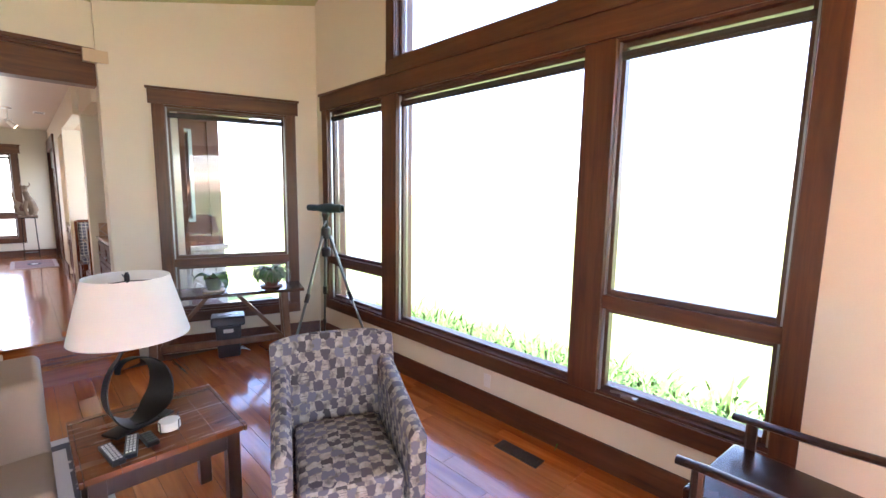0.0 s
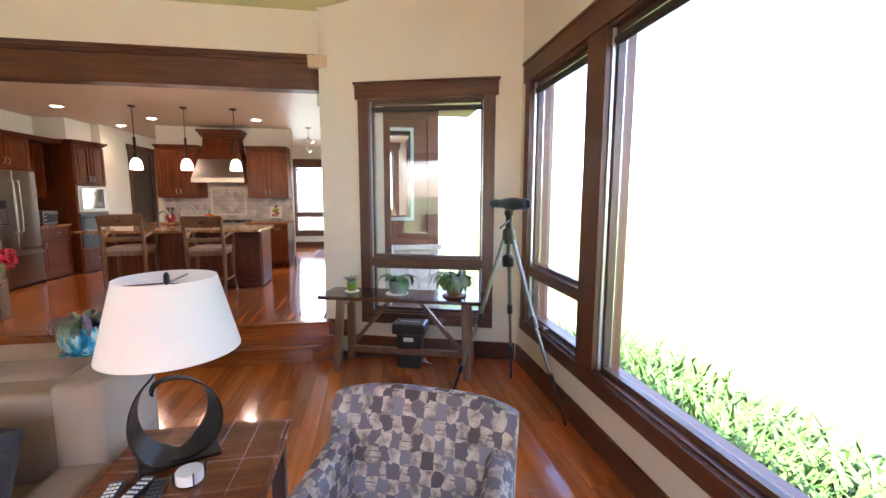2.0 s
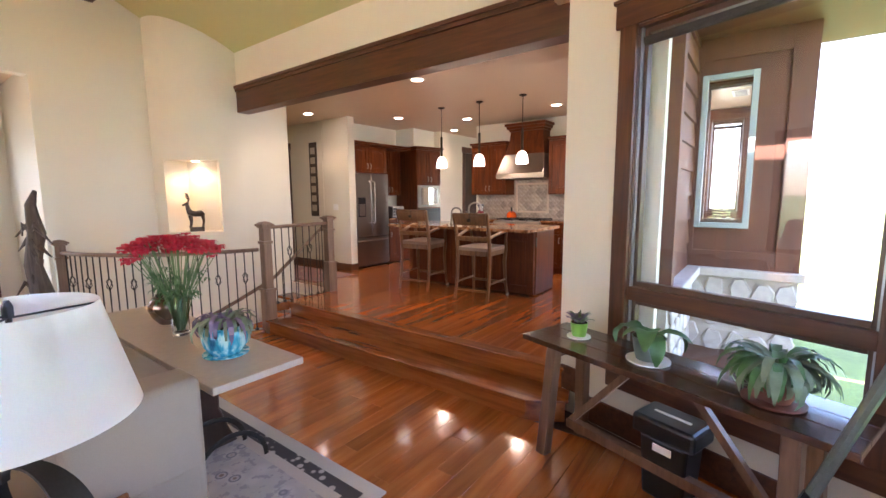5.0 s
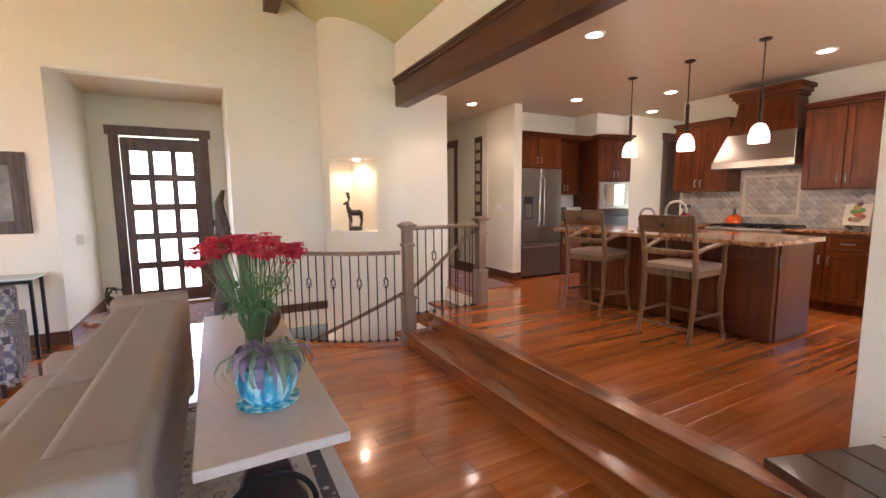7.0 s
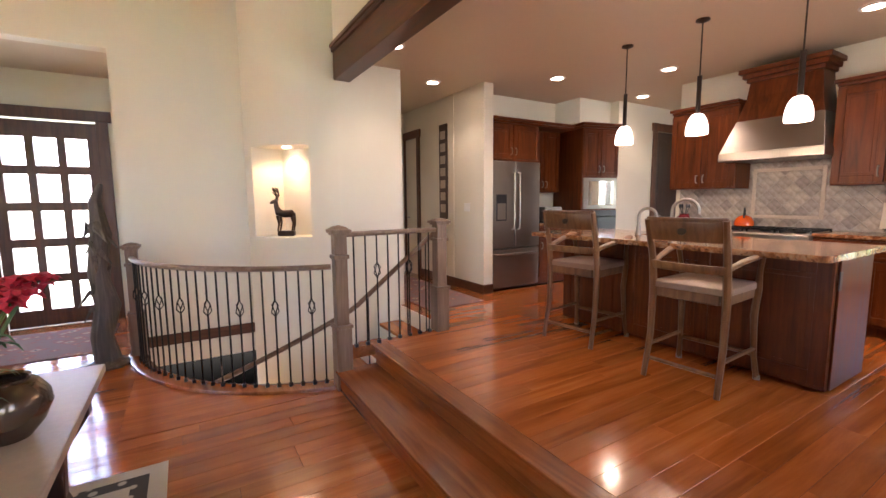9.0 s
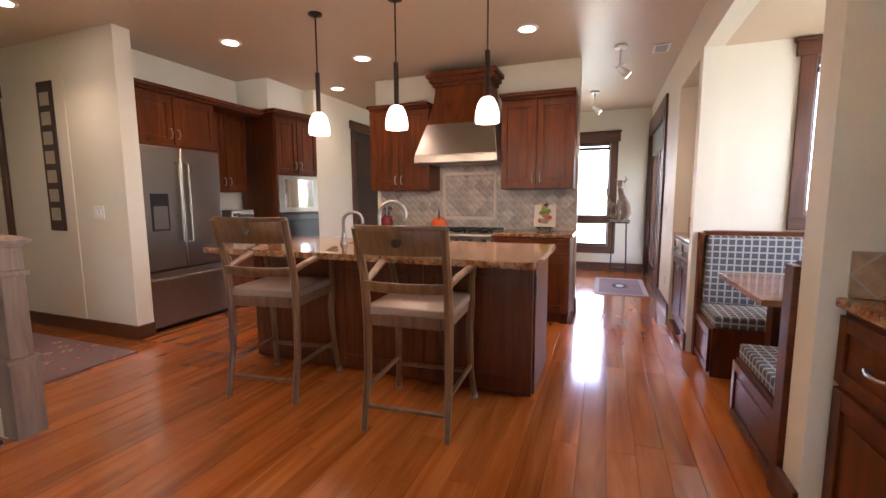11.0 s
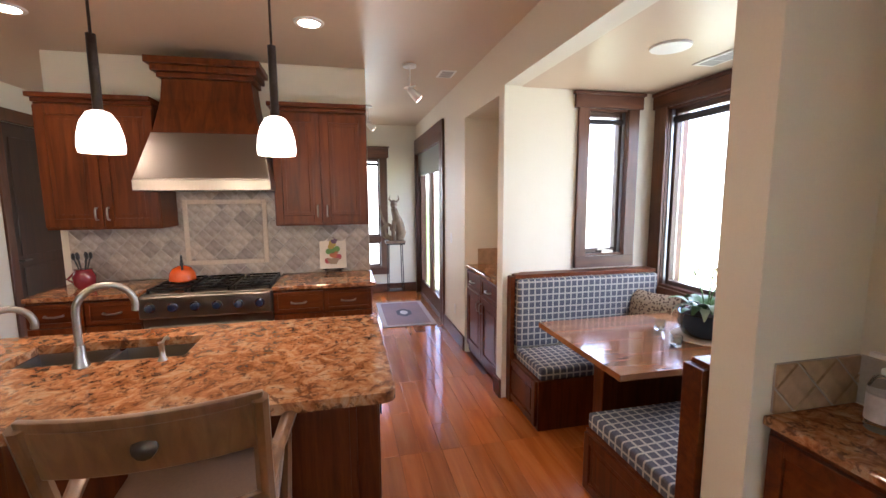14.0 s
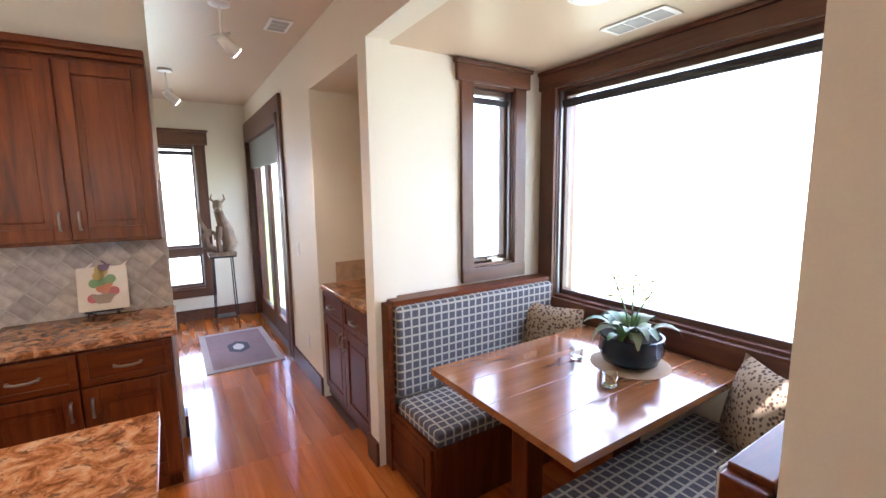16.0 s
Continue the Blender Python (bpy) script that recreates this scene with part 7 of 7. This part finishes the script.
# ---- outside by the windows ----
def nook_outside():
    t = thing("nook_exterior", "cedar-clad outside of the breakfast nook on a stone base", "house wall", kind="structure")
    Shape().box(-6.94, -6.90, 1.34, 1.40, 1.05, 3.0).box(-6.94, -6.90, 1.80, 2.14, 1.05, 3.0).box(-6.94, -6.90, 1.40, 1.80, 1.05, 1.40).box(-6.94, -6.90, 1.40, 1.80, 2.70, 3.0).done("cladding", siding, t)
    Shape().box(-6.90, -6.875, 2.0, 2.16, 1.05, 3.0).box(-6.90, -6.875, 1.30, 1.40, 1.05, 3.0).box(-6.90, -6.875, 1.40, 2.0, 1.05, 1.2).box(-6.90, -6.875, 1.40, 2.0, 2.82, 3.0).done("trim_board", siding, t, 0.004)
    sash = plain("grey_green_sash", (0.30, 0.36, 0.34), 0.4, 60, 0.08)
    s = Shape()
    s.box(-6.90, -6.86, 1.40, 1.445, 1.40, 2.70).box(-6.90, -6.86, 1.755, 1.80, 1.40, 2.70).box(-6.90, -6.86, 1.445, 1.755, 1.40, 1.445).box(-6.90, -6.86, 1.445, 1.755, 2.655, 2.70)
    s.done("sash", sash, t, 0.003)
    for k in range(15):
        z = -0.1 + 0.21 * k + 1.15
        if z < 3.0:
            s = Shape()
            s.prism([(1.345, z), (1.372, z), (1.35, z + 0.215), (1.345, z + 0.215)], "x", -6.875, -5.78)
            s.done("siding_board", siding_y, t)
    Shape().box(-5.80, -5.70, 1.30, 1.42, 1.05, 3.0).done("corner_board", siding, t, 0.004)
    Shape().box(-6.97, -6.80, 1.34, 2.20, 0.98, 1.05).box(-6.80, -5.7, 1.34, 1.48, 0.98, 1.05).done("sill_stone", stone_m, t, 0.01)
    Shape().box(-6.96, -6.86, 1.34, 2.16, -0.5, 0.98).box(-6.86, -5.7, 1.33, 1.40, -0.5, 0.98).done("stone_bed", grout, t)
    rnd = random.Random(12)
    for axis in "xy":
        for i in range(5):
            for j in range(6):
                u0 = i * 0.21 + rnd.uniform(-0.03, 0.03)
                z0 = -0.35 + j * 0.22 + rnd.uniform(-0.03, 0.03)
                pts = []
                for q in range(6):
                    b = math.tau * q / 6 + rnd.uniform(-0.25, 0.25)
                    pts.append((u0 + 0.1 + 0.108 * math.cos(b) * rnd.uniform(0.85, 1.15), min(0.975, z0 + 0.11 + 0.112 * math.sin(b) * rnd.uniform(0.85, 1.15))))
                s = Shape()
                if axis == "x":
                    s.prism([(1.36 + u * 0.78, z) for u, z in pts], "x", -6.862, -6.835)
                else:
                    s.prism([(-6.82 + u * 1.0, z) for u, z in pts], "y", 1.398, 1.425)
                s.done("stone", stone_m, t, 0.008, seg=1)
    Shape().box(-7.6, -6.45, 1.2, 2.75, 3.0, 3.06).done("soffit", siding_y, t)
    s = Shape()
    s.prism([(-6.45, 3.0), (-6.38, 3.0), (-6.38, 3.2), (-6.45, 3.2)], "y", 1.2, 2.8)
    s.done("fascia", siding_y, t)


nook_outside()
rnd = random.Random(3)
s = Shape()
for k in range(11000):
    x, y = rnd.uniform(-5.2, 0.6), 2.98 + abs(rnd.gauss(0, 0.55))
    h = rnd.uniform(0.25, 0.62)
    a = rnd.uniform(0, math.tau)
    leaf_shape(s, (x, y, -0.18), a, h, 0.016, rnd.uniform(0.4, 1.5), 1.45, 3, 0.1)
tagged(s.done("tall_grass", plain("tall_grass_blades", (0.05, 0.125, 0.018), 0.7, 8, 0.4)), "bed of tall green ornamental grass under the window", "grass", kind="stuff")


def bush(x, y, r, seed):
    rb = random.Random(seed)
    t = thing("shrub", "distant leafy green shrub on the lawn", "shrub", pose(x, y, -0.17), "shrubs on the lawn")
    s = Shape()
    for k in range(5):
        a = math.tau * k / 5
        s.tube([(0, 0, 0), (0.3 * r * math.cos(a), 0.3 * r * math.sin(a), 0.5 * r), (0.6 * r * math.cos(a), 0.6 * r * math.sin(a), 1.1 * r)], [0.05 * r, 0.03 * r, 0.01 * r], 6)
    s.done("limbs", drift, t)
    s = Shape()
    for k in range(500):
        d = Vector((rb.gauss(0, 1), rb.gauss(0, 1), rb.gauss(0, 0.9))).normalized() * r * rb.uniform(0.45, 1.05)
        leaf_shape(s, (d.x, d.y, max(0.05, d.z + 0.95 * r)), rb.uniform(0, 6.28), 0.2 * r, 0.05 * r, 0.8, 0.4, 2)
    s.done("leaves", leaf_m, t)


bush(-4.2, -13, 1.5, 4)


# ---- floor boards ----
def boards(parent, fields, top, width, seed, limit=300):
    """Staggered boards along x over rectangles; shared lengths, the rest joined."""
    rb = random.Random(seed)
    lengths = (0.75, 1.05, 1.35, 1.65, 1.95)
    cache, made = {}, 0
    rest = Shape()
    for x0, x1, y0, y1 in fields:
        rows = max(1, round((y1 - y0) / width))
        w = (y1 - y0) / rows
        for r in range(rows):
            x = x0
            first = True
            while x < x1 - 0.01:
                ln = rb.choice(lengths) * (rb.choice((0.45, 0.7, 1.0)) if first else 1)
                first = False
                ln = x1 - x if x + ln > x1 - 0.3 else ln
                y = y0 + w * r
                if made < limit:
                    key = (round(ln, 3), round(w, 4))
                    if key not in cache:
                        s = Shape()
                        s.box(0, ln - 0.0012, 0.0006, w - 0.0006, -0.012, 0)
                        ob = s.done("plank", plank_wood, parent, 0.0012, seg=1)
                        cache[key] = ob.data
                    else:
                        ob = new("plank", cache[key])
                        ob.parent = parent
                    ob.location = (x, y, top)
                    made += 1
                else:
                    rest.box(x, x + ln - 0.0012, y + 0.0006, y + w - 0.0006, top - 0.012, top)
                x += ln
    if rest.bm.verts:
        tagged(rest.done("planks", plank_wood, parent), "", kind="stuff")


boards(floor_living, [(-5.27, -1.2, -2.98, 0.5), (-5.27, -1.2, 0.5, 2.6), (-4.95, -1.2, 2.6, 2.7), (-1.2, 2.3, -0.5, 2.7), (-3.74, -1.2, -5.03, -2.98), (-3.66, -1.88, -6.85, -5.03), (-1.2, 2.3, -5.03, -0.5)], 0.0, 0.135, 1)
tri_rest = Shape()
for k in range(14):
    y0 = -2.985 - 0.135 * (k + 1)
    rr = math.sqrt(max(0.0, 2.0 ** 2 - (y0 + 0.135 - CY) ** 2))
    tri_rest.box(CX + rr, -3.741, y0 + 0.0006, y0 + 0.134, -0.012, 0)
tri_rest.done("planks", plank_wood, floor_living)
boards(floor_kitchen, [(-8.4, -5.72, -3.05, 0.62), (-9.45, -8.4, -4.15, 0.62), (-13.05, -9.45, -0.38, 0.56), (-7.63, -6.42, -6.4, -3.05), (-8.4, -7.63, -4.15, -3.05), (-13.05, -9.45, -3.95, -0.38), (-8.97, -7.12, 0.62, 1.9)], K, 0.135, 2)
